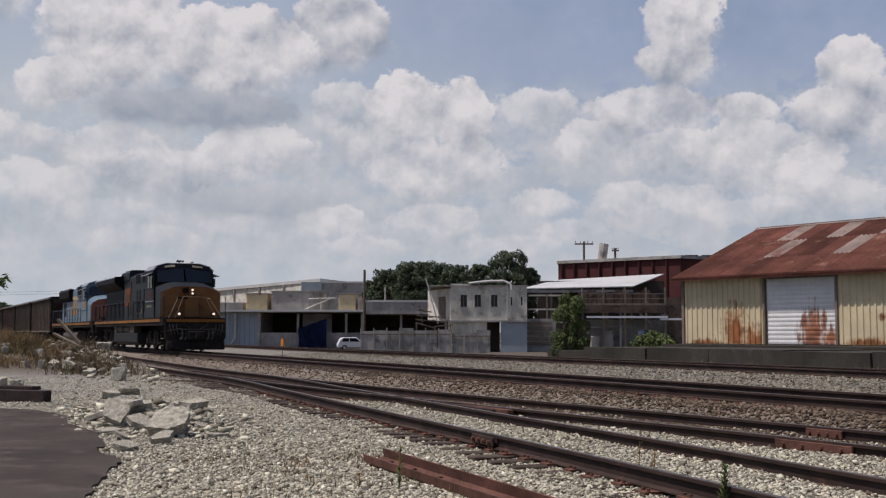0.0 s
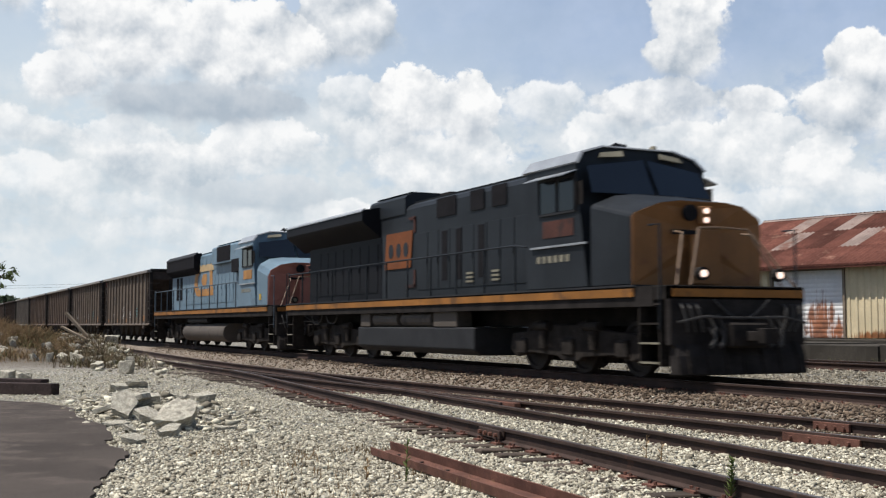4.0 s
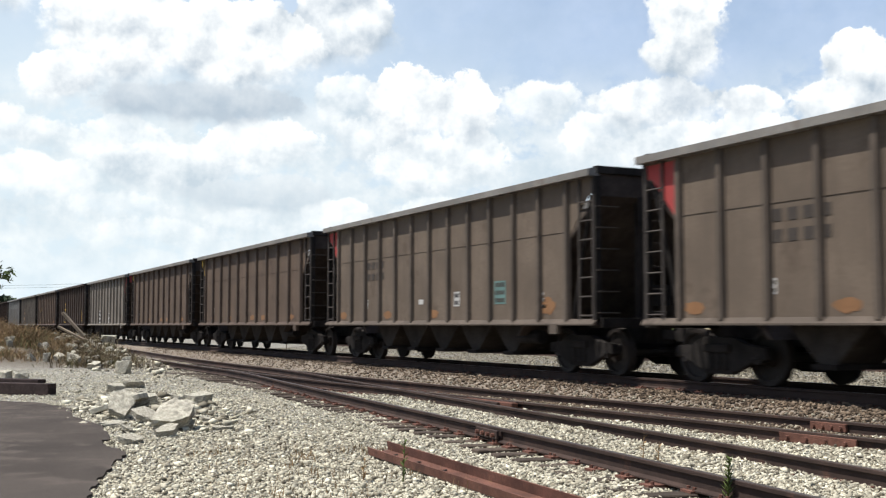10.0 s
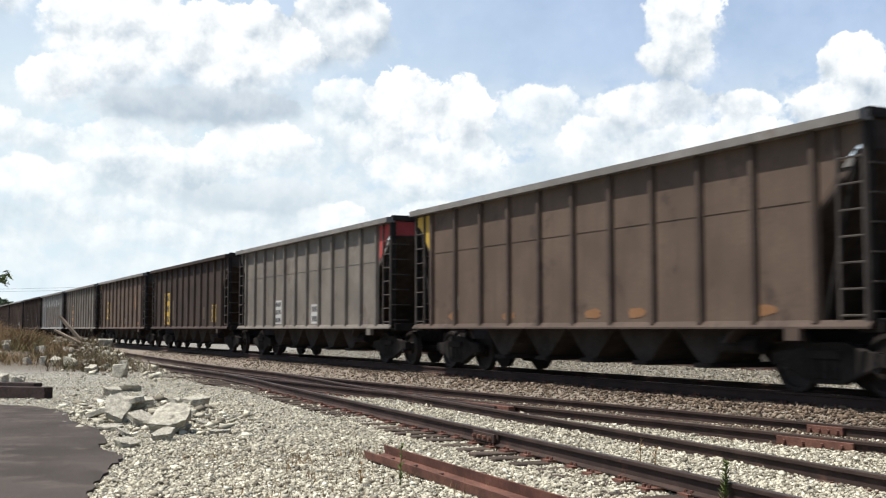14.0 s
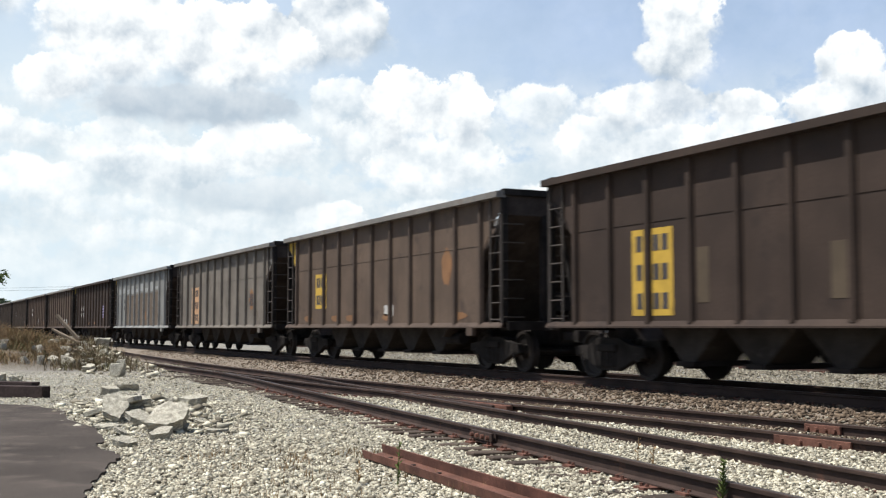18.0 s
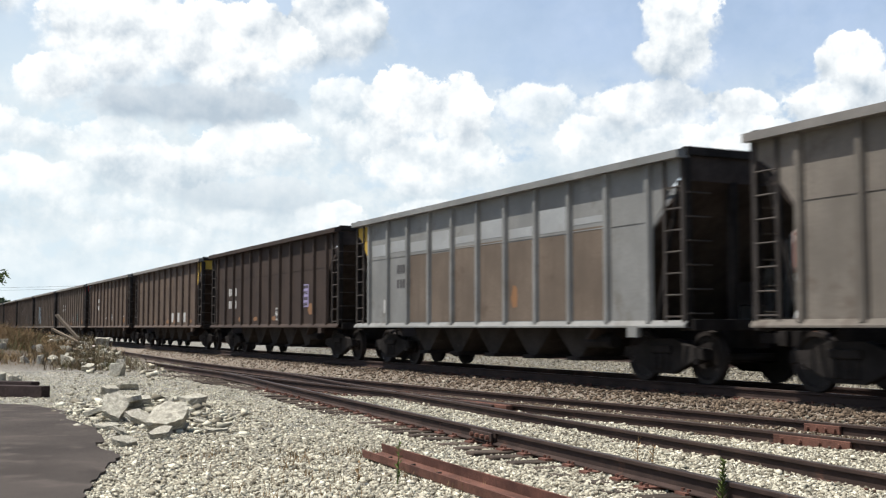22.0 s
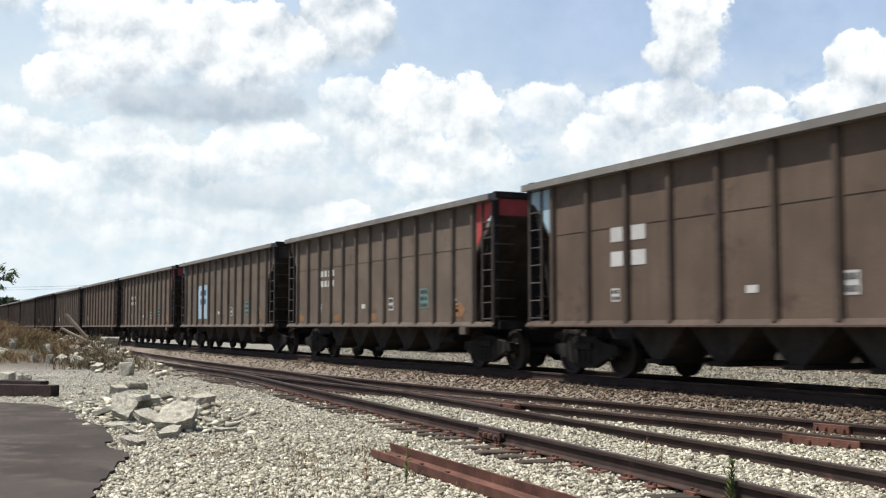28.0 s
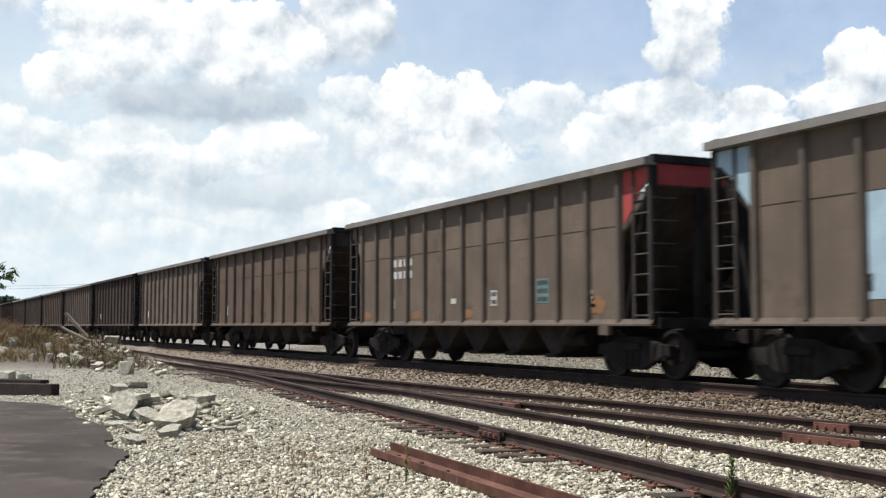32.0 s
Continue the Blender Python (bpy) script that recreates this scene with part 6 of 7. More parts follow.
    grid = [[bm.verts.new((-16.5 + 3.4 * i / nx, d - 0.4 + 0.35 * math.sin(i * 1.3 + j * 0.4), GROUND + 0.1 + (2.4 + 1.2 * (i / nx)) * j / nz)) for i in range(nx + 1)] for j in range(nz + 1)]
    for j in range(nz):
        for i in range(nx):
            bm.faces.new((grid[j][i], grid[j][i + 1], grid[j + 1][i + 1], grid[j + 1][i]))
    bmesh.ops.solidify(bm, geom=bm.faces[:], thickness=0.03)
    part("sheet", bm, M_TARP, T)


make_shed()


def make_fence():
    F = yard("screen_fence", "grey weathered sheet fence beside the far track", "fence")
    d = 78.0
    x = -5.2
    rng = random.Random(2)
    while x < 3.2:
        top = 1.18 if x < 0.8 else 1.05
        wide = rng.uniform(0.80, 0.89)
        wbox("fence_panel", F, M_FENCE if rng.random() < 0.75 else M_WALLGREY, x, x + wide, d + rng.uniform(0, 0.05), d + 0.08, -0.5, top + rng.uniform(-0.16, 0.06))
        wbox("fence_batten", F, M_TIMBER, x, x + 0.86, d - 0.03, d, top - 0.4, top - 0.33)
        wbox("fence_post", F, M_WALLGREY, x - 0.05, x + 0.02, d - 0.06, d, -0.5, top + 0.08)
        x += 0.9
    P = yard("wood_pole", "weathered wooden utility pole", "pole")
    bm = bmesh.new()
    rod(bm, (-8.6, 134.0, GROUND), (-8.55, 134.0, 8.4), 0.2, 8, 0.14)
    part("shaft", bm, M_POLE, P)


make_fence()


def make_far_halls():
    A = yard("factory_hall", "long white factory hall with a pale roof edge", "factory")
    bm = bmesh.new()
    prism(bm, [(-60.0, 300.0), (-25.3, 242.0), (-20, 260), (-52, 320)], "z", GROUND, 11.8)
    part("wall", bm, M_WALLWHITE, A)
    bm = bmesh.new()
    prism(bm, [(-60.5, 299.6), (-25.0, 241.2), (-19.5, 260), (-52, 321)], "z", 11.8, 12.5)
    part("roof", bm, M_PALEROOF, A)
    for f in (0.25, 0.5, 0.72, 0.9):
        x, y = -60 + 34.7 * f, 300 - 58 * f
        bm = bmesh.new()
        rod(bm, (x, y - 0.4, GROUND), (x, y - 0.4, 11.8), 0.35, 6)
        part("pilaster", bm, M_WALLGREY, A)
    for f0, f1, z in ((0.05, 0.95, 8.2), (0.05, 0.6, 6.5)):
        bm = bmesh.new()
        rod(bm, (-60 + 34.7 * f0, 300 - 58 * f0 - 0.5, z), (-60 + 34.7 * f1, 300 - 58 * f1 - 0.5, z), 0.3, 6)
        part("wall_band", bm, M_WALLGREY, A)
    B = yard("office_block", "grey flat-roofed block behind the shed", "building")
    wbox("wall", B, M_WALLGREY, -23.5, -11.0, 230, 245, GROUND, 11.0)
    wbox("roof", B, M_PALEROOF, -23.7, -10.8, 229.8, 245.2, 11.0, 11.35)
    wbox("wall_panel", B, M_BLUEWHITE, -27.6, -23.4, 229.4, 240, GROUND, 11.2)
    wbox("lower_block", B, M_WALLGREY, -14.6, -9.6, 220, 230, GROUND, 9.6)
    for x in (-13.6, -10.9):
        w = wbox("window", B, M_SHADE, x, x + 1.0, 219.9, 220.0, 7.4, 8.8)
        wbox("frame", w, M_WALLWHITE, x - 0.15, x + 1.15, 219.85, 219.9, 7.2, 7.4)


make_far_halls()


def make_white_house():
    H = yard("block_building", "stained white two-storey block building with small dark windows", "building")
    d = 110.0
    # upper storey with real window openings
    wins = [(2.42, 3.05), (3.80, 4.42), (5.42, 6.05), (7.35, 7.50), (8.35, 8.50)]
    x0, x1, z0, z1 = 1.44, 8.95, 2.1, 5.45
    xs = [x0] + [c for w in wins for c in w] + [x1]
    bm = bmesh.new()
    for i in range(0, len(xs), 2):
        box(bm, xs[i], xs[i + 1], d, d + 0.3, z0, z1)
    for a, b in wins:
        lo = 3.45 if b - a > 0.3 else 3.6
        box(bm, a, b, d, d + 0.3, z0, lo)
        box(bm, a, b, d, d + 0.3, 4.62 if b - a > 0.3 else 4.4, z1)
    part("front_wall", bm, M_WALLWHITE, H)
    # added dark block for the unlit rooms behind the windows
    wbox("dark_room_core", H, M_SHADE, x0 + 0.1, x1 - 0.1, d + 0.8, d + 8, z0, z1 - 0.1)
    for a, b in wins:
        lo, hi = (3.45, 4.62) if b - a > 0.3 else (3.6, 4.4)
        w = wbox("window", H, M_GLASS, a, b, d + 0.16, d + 0.2, lo, hi)
        if b - a > 0.3:
            wbox("mullion", w, M_TIMBER, (a + b) / 2 - 0.03, (a + b) / 2 + 0.03, d + 0.12, d + 0.16, lo, hi)
            wbox("sill", w, M_WALLGREY, a - 0.08, b + 0.08, d - 0.06, d + 0.1, lo - 0.1, lo)
    wbox("side_wall", H, M_WALLWHITE, x1 - 0.3, x1, d + 0.3, d + 8, z0, z1)
    bm = bmesh.new()
    prism(bm, [(-0.85, d + 6.0), (1.44, d), (1.5, d + 0.3), (-0.7, d + 6.3)], "z", z0, z1 - 0.2)
    part("end_wall", bm, M_WALLWHITE, H)
    bm = bmesh.new()
    prism(bm, [(0.25, d + 3.0), (0.9, d + 1.3), (0.9, d + 1.2), (0.25, d + 2.9)], "z", 2.3, 4.5)
    part("side_door", bm, M_TIMBER, H)
    roof = wbox("roof", H, M_WALLGREY, -0.8, x1 + 0.1, d - 0.1, d + 8.1, z1, z1 + 0.12)
    wbox("parapet", roof, M_WALLWHITE, x0, 3.4, d - 0.05, d + 0.25, z1 + 0.12, z1 + 0.26)
    # lower storey, set under it
    wbox("lower_wall", H, M_WALLWHITE, 1.2, 5.0, d + 0.1, d + 0.4, GROUND, 2.1)
    wbox("white_panel", H, M_BLUEWHITE, 6.35, 8.95, d + 0.05, d + 0.3, GROUND, 1.95, "white sheet panel")
    # dark sheet painted in for the shade of the open bay
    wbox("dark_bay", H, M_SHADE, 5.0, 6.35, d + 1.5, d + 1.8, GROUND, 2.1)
    wbox("lintel", H, M_WALLGREY, 1.2, x1, d - 0.12, d + 0.3, 1.95, 2.12)
    wbox("annex", H, M_WALLGREY, 9.1, 12.0, d + 2, d + 5, GROUND, 2.3)
    for k in range(5):
        wbox("pallet_slat", H, M_TIMBER, 9.1, 11.6, d + 1.85, d + 1.95, -0.3 + 0.5 * k, 0.0 + 0.5 * k)
    # roof pipe bent over the front
    bm = bmesh.new()
    path = [(3.2, d - 0.1, 5.75), (5.0, d - 0.1, 5.95), (6.6, d - 0.1, 6.0), (7.3, d - 0.2, 5.7), (7.45, d - 0.3, 5.1)]
    for a, b in zip(path, path[1:]):
        rod(bm, a, b, 0.11, 8)
    rod(bm, (7.0, d - 0.1, 2.1), (7.0, d - 0.1, 5.9), 0.05, 6)
    part("roof_pipe", bm, M_PALEROOF, H)
    # timber stair and wreckage at its end
    S = yard("timber_stair", "broken timber stair and platform against the block building", "stair")
    for k, (a, b) in enumerate((((-2.0, d - 1, 2.2), (1.3, d - 1, 1.9)), ((-2.0, d - 1, 1.9), (-0.2, d - 1, 1.4)), ((-1.0, d - 1, 6.2), (0.2, d - 1, 1.8)), ((-1.8, d - 1, 3.1), (-0.4, d - 1, 2.9)), ((-1.9, d - 1, 2.6), (0.6, d - 1, 2.4)),
                                ((-1.6, d - 1, 3.6), (-1.3, d - 1, 1.9)), ((-0.2, d - 1, 1.5), (1.6, d - 1, 1.7)), ((-0.1, d - 1, 1.5), (-0.1, d - 1, GROUND)), ((1.4, d - 1, 1.7), (1.4, d - 1, GROUND)), ((-1.9, d - 1, 1.9), (-1.9, d - 1, GROUND)))):
        bm = bmesh.new()
        rod(bm, a, b, 0.08, 4)
        part("beam", bm, M_TIMBER if k != 2 else M_PALEROOF, S)
    for k in range(6):
        wbox("tread", S, M_TIMBER, -1.9 + 0.3 * k, -1.5 + 0.3 * k, d - 1.5, d - 0.6, 3.4 - 0.26 * k, 3.46 - 0.26 * k)


make_white_house()


def make_brick_hall():
    B = yard("brick_factory", "dark red brick factory with a flat roof", "factory")
    bm = bmesh.new()
    prism(bm, [(17.3, 158.0), (32.0, 146.0), (37.5, 150.0), (60, 146), (60, 190), (22.5, 190)], "z", GROUND, 10.6)
    part("wall", bm, M_BRICK, B)
    bm = bmesh.new()
    prism(bm, [(17.1, 157.8), (32.0, 145.6), (37.6, 149.6), (60.5, 145.6), (60.5, 190), (22.3, 190)], "z", 10.6, 11.0)
    part("coping", bm, M_WALLGREY, B)
    for k in range(9):
        f = k / 9
        bm = bmesh.new()
        x, y = 17.6 + 14.3 * f, 157.4 - 11.4 * f
        box(bm, x, x + 0.18, y - 0.25, y + 0.1, 5, 10.5)
        part("pilaster", bm, M_BRICK, B)
    bm = bmesh.new()
    rod(bm, (24.4, 165, 10.6), (24.9, 165, 14.0), 0.7, 10)
    part("stack", bm, M_WALLGREY, B)
    for x in (36.0, 38.5):
        wbox("roof_fan", B, M_BLACK, x, x + 1.4, 160, 162, 11.0, 11.8, bevel=0.05)
        wbox("fan_cap", B, M_SHADE, x - 0.2, x + 1.6, 159.8, 162.2, 11.8, 12.0)
    for x, zt, arm in ((22.3, 14.6, 2.8), (27.0, 13.6, 1.0)):
        P = yard("utility_pole", "wooden utility pole with crossarm, behind the brick factory", "pole")
        bm = bmesh.new()
        rod(bm, (x, 168, GROUND), (x, 168, zt), 0.22, 8, 0.16)
        part("shaft", bm, M_POLE, P)
        bm = bmesh.new()
        box(bm, x - arm / 2, x + arm / 2, 167.8, 168.0, zt - 0.5, zt - 0.3)
        part("crossarm", bm, M_POLE, P)
        for k in (-0.45, -0.2, 0.2, 0.45):
            bm = bmesh.new()
            rod(bm, (x + k * arm, 167.9, zt - 0.3), (x + k * arm, 167.9, zt + 0.05), 0.07, 6)
            part("insulator", bm, M_WALLGREY, P)


make_brick_hall()


def make_canopy():
    C = yard("loading_canopy", "pale sloping metal canopy on posts over a work yard", "canopy")
    n = 13
    for k in range(n):
        f0, f1 = k / n, (k + 0.985) / n
        bm = bmesh.new()
        q = lambda f, back: (14.7 + 13.3 * f, 137.0, 7.25 + 0.75 * f) if back else (9.2 + 12.0 * f, 120.0, 5.55 + 0.25 * f)
        slab(bm, [q(f0, 0), q(f1, 0), q(f1, 1), q(f0, 1)], (0, 0, 0.1))
        part("roof_sheet", bm, M_PALEROOF, C)
    for x in (9.6, 12.4, 15.4, 18.4, 21.0):
        wbox("post", C, M_TIMBER, x - 0.1, x + 0.1, 120.2, 120.4, GROUND, 5.5)
    wbox("front_beam", C, M_WALLGREY, 9.3, 21.2, 120.1, 120.4, 5.2, 5.5)
    wbox("back_wall", C, M_SHADE, 12.0, 27.0, 132, 132.3, GROUND, 7.0)
    # platform, rails and pipes under it
    d = 116.0
    wbox("platform", C, M_TIMBER, 15.0, 23.9, d, d + 4, 3.75, 3.95)
    wbox("white_beam", C, M_CARWHITE, 15.6, 24.0, d - 0.2, d, 2.42, 2.62, "long white beam")
    wbox("white_hoop", C, M_CARWHITE, 23.2, 26.4, d - 0.1, d, 2.2, 2.4)
    for x in (15.2, 17.4, 19.6, 21.8, 23.8):
        wbox("platform_post", C, M_TIMBER, x - 0.09, x + 0.09, d, d + 0.2, GROUND, 5.6)
    for z in (4.4, 4.9):
        wbox("guard_rail", C, M_TIMBER, 15.2, 23.8, d, d + 0.1, z, z + 0.08)
    for x in (11.2, 12.9):
        wbox("stand_post", C, M_TIMBER, x - 0.08, x + 0.08, d - 3, d - 2.8, GROUND, 4.8)
    for z in (1.9, 3.2, 4.6):
        wbox("stand_shelf", C, M_WALLWHITE, 9.4, 13.2, d - 3, d - 1.5, z, z + 0.14)
    wbox("deck_fascia", C, M_BARN, 15.0, 23.9, d - 0.05, d, 2.95, 3.75)
    for k in range(9):
        wbox("back_board", C, M_BARN, 15.3 + 0.95 * k, 16.15 + 0.95 * k, d + 3.2, d + 3.3, 3.95, 5.25 + 0.2 * math.sin(k * 2.1))
    wbox("side_board", C, M_BARN, 24.0, 27.0, d + 0.5, d + 0.7, GROUND, 4.6)
    wbox("low_wall", C, M_WALLGREY, 15.8, 24.5, d + 3.6, d + 3.9, GROUND, 2.3)
    for x in (16.2, 17.6, 21.6, 22.8):
        wbox("machine", C, M_WALLGREY, x, x + 0.9, d + 1, d + 2, GROUND, 0.9 + 0.35 * math.sin(x * 3), bevel=0.06)
    bm = bmesh.new()
    for a, b in (((19.2, d + 0.5, GROUND), (19.2, d + 0.5, 3.7)), ((20.4, d + 0.5, 3.7), (22.4, d + 0.5, 1.8)), ((22.0, d + 1, 4.0), (24.5, d + 1, 2.2)), ((16, d + 2, 1.5), (21, d + 2, 1.5))):
        rod(bm, a, b, 0.1, 8)
    part("pipes", bm, M_WALLGREY, C)
    D = yard("steel_drum", "dull blue steel drum on the yard floor", "drum")
    bm = bmesh.new()
    rod(bm, (18.6, 100, GROUND), (18.6, 100, 1.1), 0.55, 14)
    rod(bm, (18.6, 100, 0.4), (18.6, 100, 0.46), 0.58, 14)
    part("shell", bm, M_DRUM, D)
    wbox("lid", D, M_BLACK, 18.3, 18.9, 99.7, 100.3, 1.1, 1.14)


make_canopy()


# ---- cars parked in the yard ----
def parked_car(label, x, d, flip, angle):
    tall = 1.0 if flip else 0.86
    c = thing("parked_car", label, "car", at=YARD @ pose(x, d, GROUND, 0, 0, angle) @ Matrix.Scale(0.86, 4))
    bm = bmesh.new()
    prism(bm, [(-2.2, 0.35), (-2.25, 0.75), (-2.1, 1.0), (-1.85, 1.5 * tall), (-1.5, 1.68 * tall), (0.3, 1.68 * tall), (1.05, 1.12), (1.95, 0.98), (2.2, 0.8), (2.22, 0.35)], "y", -0.88, 0.88)
    part("body", bm, M_CARWHITE, c, bevel=0.05)
    for s in (1, -1):
        for pts in ([(-1.7, 1.12), (-1.5, 1.56 * tall), (-0.75, 1.58 * tall), (-0.75, 1.12)], [(-0.65, 1.12), (-0.65, 1.58 * tall), (0.2, 1.56 * tall), (0.75, 1.12)]):
            bm = bmesh.new()
            prism(bm, pts, "y", *sorted((0.88 * s, 0.895 * s)))
            part("side_window", bm, M_GLASS, c)
        for x0 in (-1.35, 1.4):
            bm = bmesh.new()
            rod(bm, (x0, 0.68 * s, 0.34), (x0, 0.92 * s, 0.34), 0.34, 14)
            w = part("wheel", bm, M_BLACK, c)
            bm = bmesh.new()
            rod(bm, (x0, 0.90 * s, 0.34), (x0, 0.93 * s, 0.34), 0.2, 10)
            part("rim", bm, M_PALEROOF, w)
        bm = bmesh.new()
        box(bm, 2.12, 2.23, *sorted((0.5 * s, 0.82 * s)), 0.72, 0.86)
        part("headlight", bm, M_CREAM, c)
    bm = bmesh.new()
    slab(bm, [(0.38, -0.72, 1.62 * tall), (0.38, 0.72, 1.62 * tall), (1.02, 0.72, 1.16), (1.02, -0.72, 1.16)], (0.01, 0, 0.012))
    part("windshield", bm, M_GLASS, c)


parked_car("white hatchback parked before the open shed", -9.6, 131.0, 1, 12)
parked_car("white car parked beside the block building", 6.6, 124.0, 0, -8)


# ---- plants ----
def leaf_cloud(name, blobs, n, size, mat, parent=None, seed=1, label="", aspect=1.0):
    """Many small leaf faces spread through clumps (x, y, z, radius)."""
    rng = np.random.default_rng(seed)
    b = np.array(blobs, float)
    w = b[:, 3] ** 2
    pick = rng.choice(len(b), n, p=w / w.sum())
    d = rng.normal(size=(n, 3))
    d /= np.linalg.norm(d, axis=1)[:, None]
    r = b[pick, 3] * rng.uniform(0.45, 1.08, n) ** 0.6
    c = b[pick, :3] + d * r[:, None]
    u = rng.normal(size=(n, 3))
    u /= np.linalg.norm(u, axis=1)[:, None]
    v = np.cross(u, d + 0.3 * rng.normal(size=(n, 3)))
    v /= np.linalg.norm(v, axis=1)[:, None] + 1e-9
    s = (size * rng.uniform(0.6, 1.4, n))[:, None]
    u, v = u * s * aspect, v * s * 0.6
    verts = np.stack([c - u, c + v, c + u, c - v], 1).reshape(-1, 3)
    me = quick(name, verts, np.arange(4 * n).reshape(n, 4), mat)
    ob = new(name, me)
    ob.parent = parent
    tagged(ob, label, kind="stuff")
    return ob


def tree(label, x, d, base, top, width, n, size, seed, mat=M_FARLEAF, name="tree", at=None):
    rng = random.Random(seed)
    T = thing(name, label, "tree", "trees behind the factory" if mat is M_FARLEAF else "", at=YARD @ pose(x, d, base) if at is None else at)
    h = top - base
    bm = bmesh.new()
    rod(bm, (0, 0, 0), (0.02 * h, 0, h * 0.55), 0.035 * h, 8, 0.018 * h)
    for k in range(7):
        a = k * 2.4 + rng.random()
        z = h * (0.25 + 0.07 * k)
        rod(bm, (0.01 * h, 0, z), (math.cos(a) * width * 0.32, math.sin(a) * width * 0.32, z + h * 0.22), 0.014 * h, 5, 0.005 * h)
    part("trunk", bm, M_BARK, T)
    blobs = []
    for k in range(240):
        f = rng.random()
        z = h * (0.28 + 0.66 * f)
        rr = width * 0.5 * (1 - 0.75 * abs(f - 0.35) ** 1.3)
        a = rng.random() * 6.283
        q = rr * math.sqrt(rng.random()) * 0.8
        blobs.append((math.cos(a) * q, math.sin(a) * q, z, width * rng.uniform(0.03, 0.085)))
    leaf_cloud("crown", blobs, n, size, mat, T, seed)
    return T


for i, (x, d, top, w) in enumerate(((-8.6, 195, 12.4, 9.0), (-4.0, 190, 13.4, 9.5), (-0.5, 198, 13.9, 10.0), (3.6, 192, 13.0, 9.0), (8.0, 200, 13.6, 9.0), (12.3, 190, 15.2, 11.0), (15.6, 194, 12.6, 7.5), (-11.2, 205, 10.8, 6.5), (2.0, 215, 13.4, 11.0), (-6.0, 212, 12.6, 10.0), (7.0, 214, 12.6, 10.0))):
    tree("dark green leafy tree behind the factory roofs", x, d, GROUND, top, w, 17000, 0.17, 40 + i)


def make_bush():
    B = thing("shrub", "tall bushy green shrub between the far track and the yard", "shrub", at=YARD @ pose(5.75, 48.0, -0.45))
    rng = random.Random(9)
    bm = bmesh.new()
    for k in range(9):
        a = k * 0.7
        rod(bm, (0.2 * math.cos(a), 0.2 * math.sin(a), 0), (0.65 * math.cos(a), 0.5 * math.sin(a), 1.6 + rng.random()), 0.03, 5, 0.01)
    part("stems", bm, M_BARK, B)
    blobs = [(rng.uniform(-0.8, 0.8) * (1 - 0.5 * f), rng.uniform(-0.5, 0.5), 0.25 + 2.65 * f, rng.uniform(0.12, 0.42)) for f in [k / 34 for k in range(35)]]
    leaf_cloud("foliage", blobs, 15000, 0.038, M_LEAF, B, 3)
    b2 = thing("low_bush", "low green bush at the end of the dock", "bush", at=pose(-38.6, 28.6, 0.2))
    leaf_cloud("foliage", [(0.0, 0, 0.35, 0.5), (0.6, 0.2, 0.3, 0.4), (-0.7, 0, 0.25, 0.45), (-1.3, 0.2, 0.2, 0.35), (1.1, 0, 0.2, 0.3)], 3500, 0.06, M_LEAF, b2, 5)
    bm = bmesh.new()
    rod(bm, (0, 0, 0), (0, 0, 0.3), 0.03, 5)
    part("stems", bm, M_BARK, b2)


make_bush()


def blades(name, pos, h, width, mat, label, seed, lean=0.35):
    """Grass: thin bent blades."""
    rng = np.random.default_rng(seed)
    n = len(pos)
    a = rng.uniform(0, 6.283, n)
    side = np.stack([np.cos(a), np.sin(a), 0 * a], -1) * (width * rng.uniform(0.6, 1.3, n))[:, None]
    b = rng.uniform(0, 6.283, n)
    tip = np.stack([np.cos(b), np.sin(b), 0 * b], -1) * (h * lean * rng.random(n))[:, None]
    mid = pos + tip * 0.35 + np.array([0, 0, 1.0]) * (h * 0.55)[:, None]
    end = pos + tip + np.array([0, 0, 1.0]) * h[:, None]
    v = np.stack([pos - side, pos + side, mid + side * 0.8, mid - side * 0.8, end + side * 0.15, end - side * 0.15], 1).reshape(-1, 3)
    i = 6 * np.arange(n)[:, None]
    f = np.concatenate([i + np.array([0, 1, 2, 3]), i + np.array([3, 2, 4, 5])])
    return tagged(new(name, quick(name, v, f, mat)), label, "grass", kind="stuff")


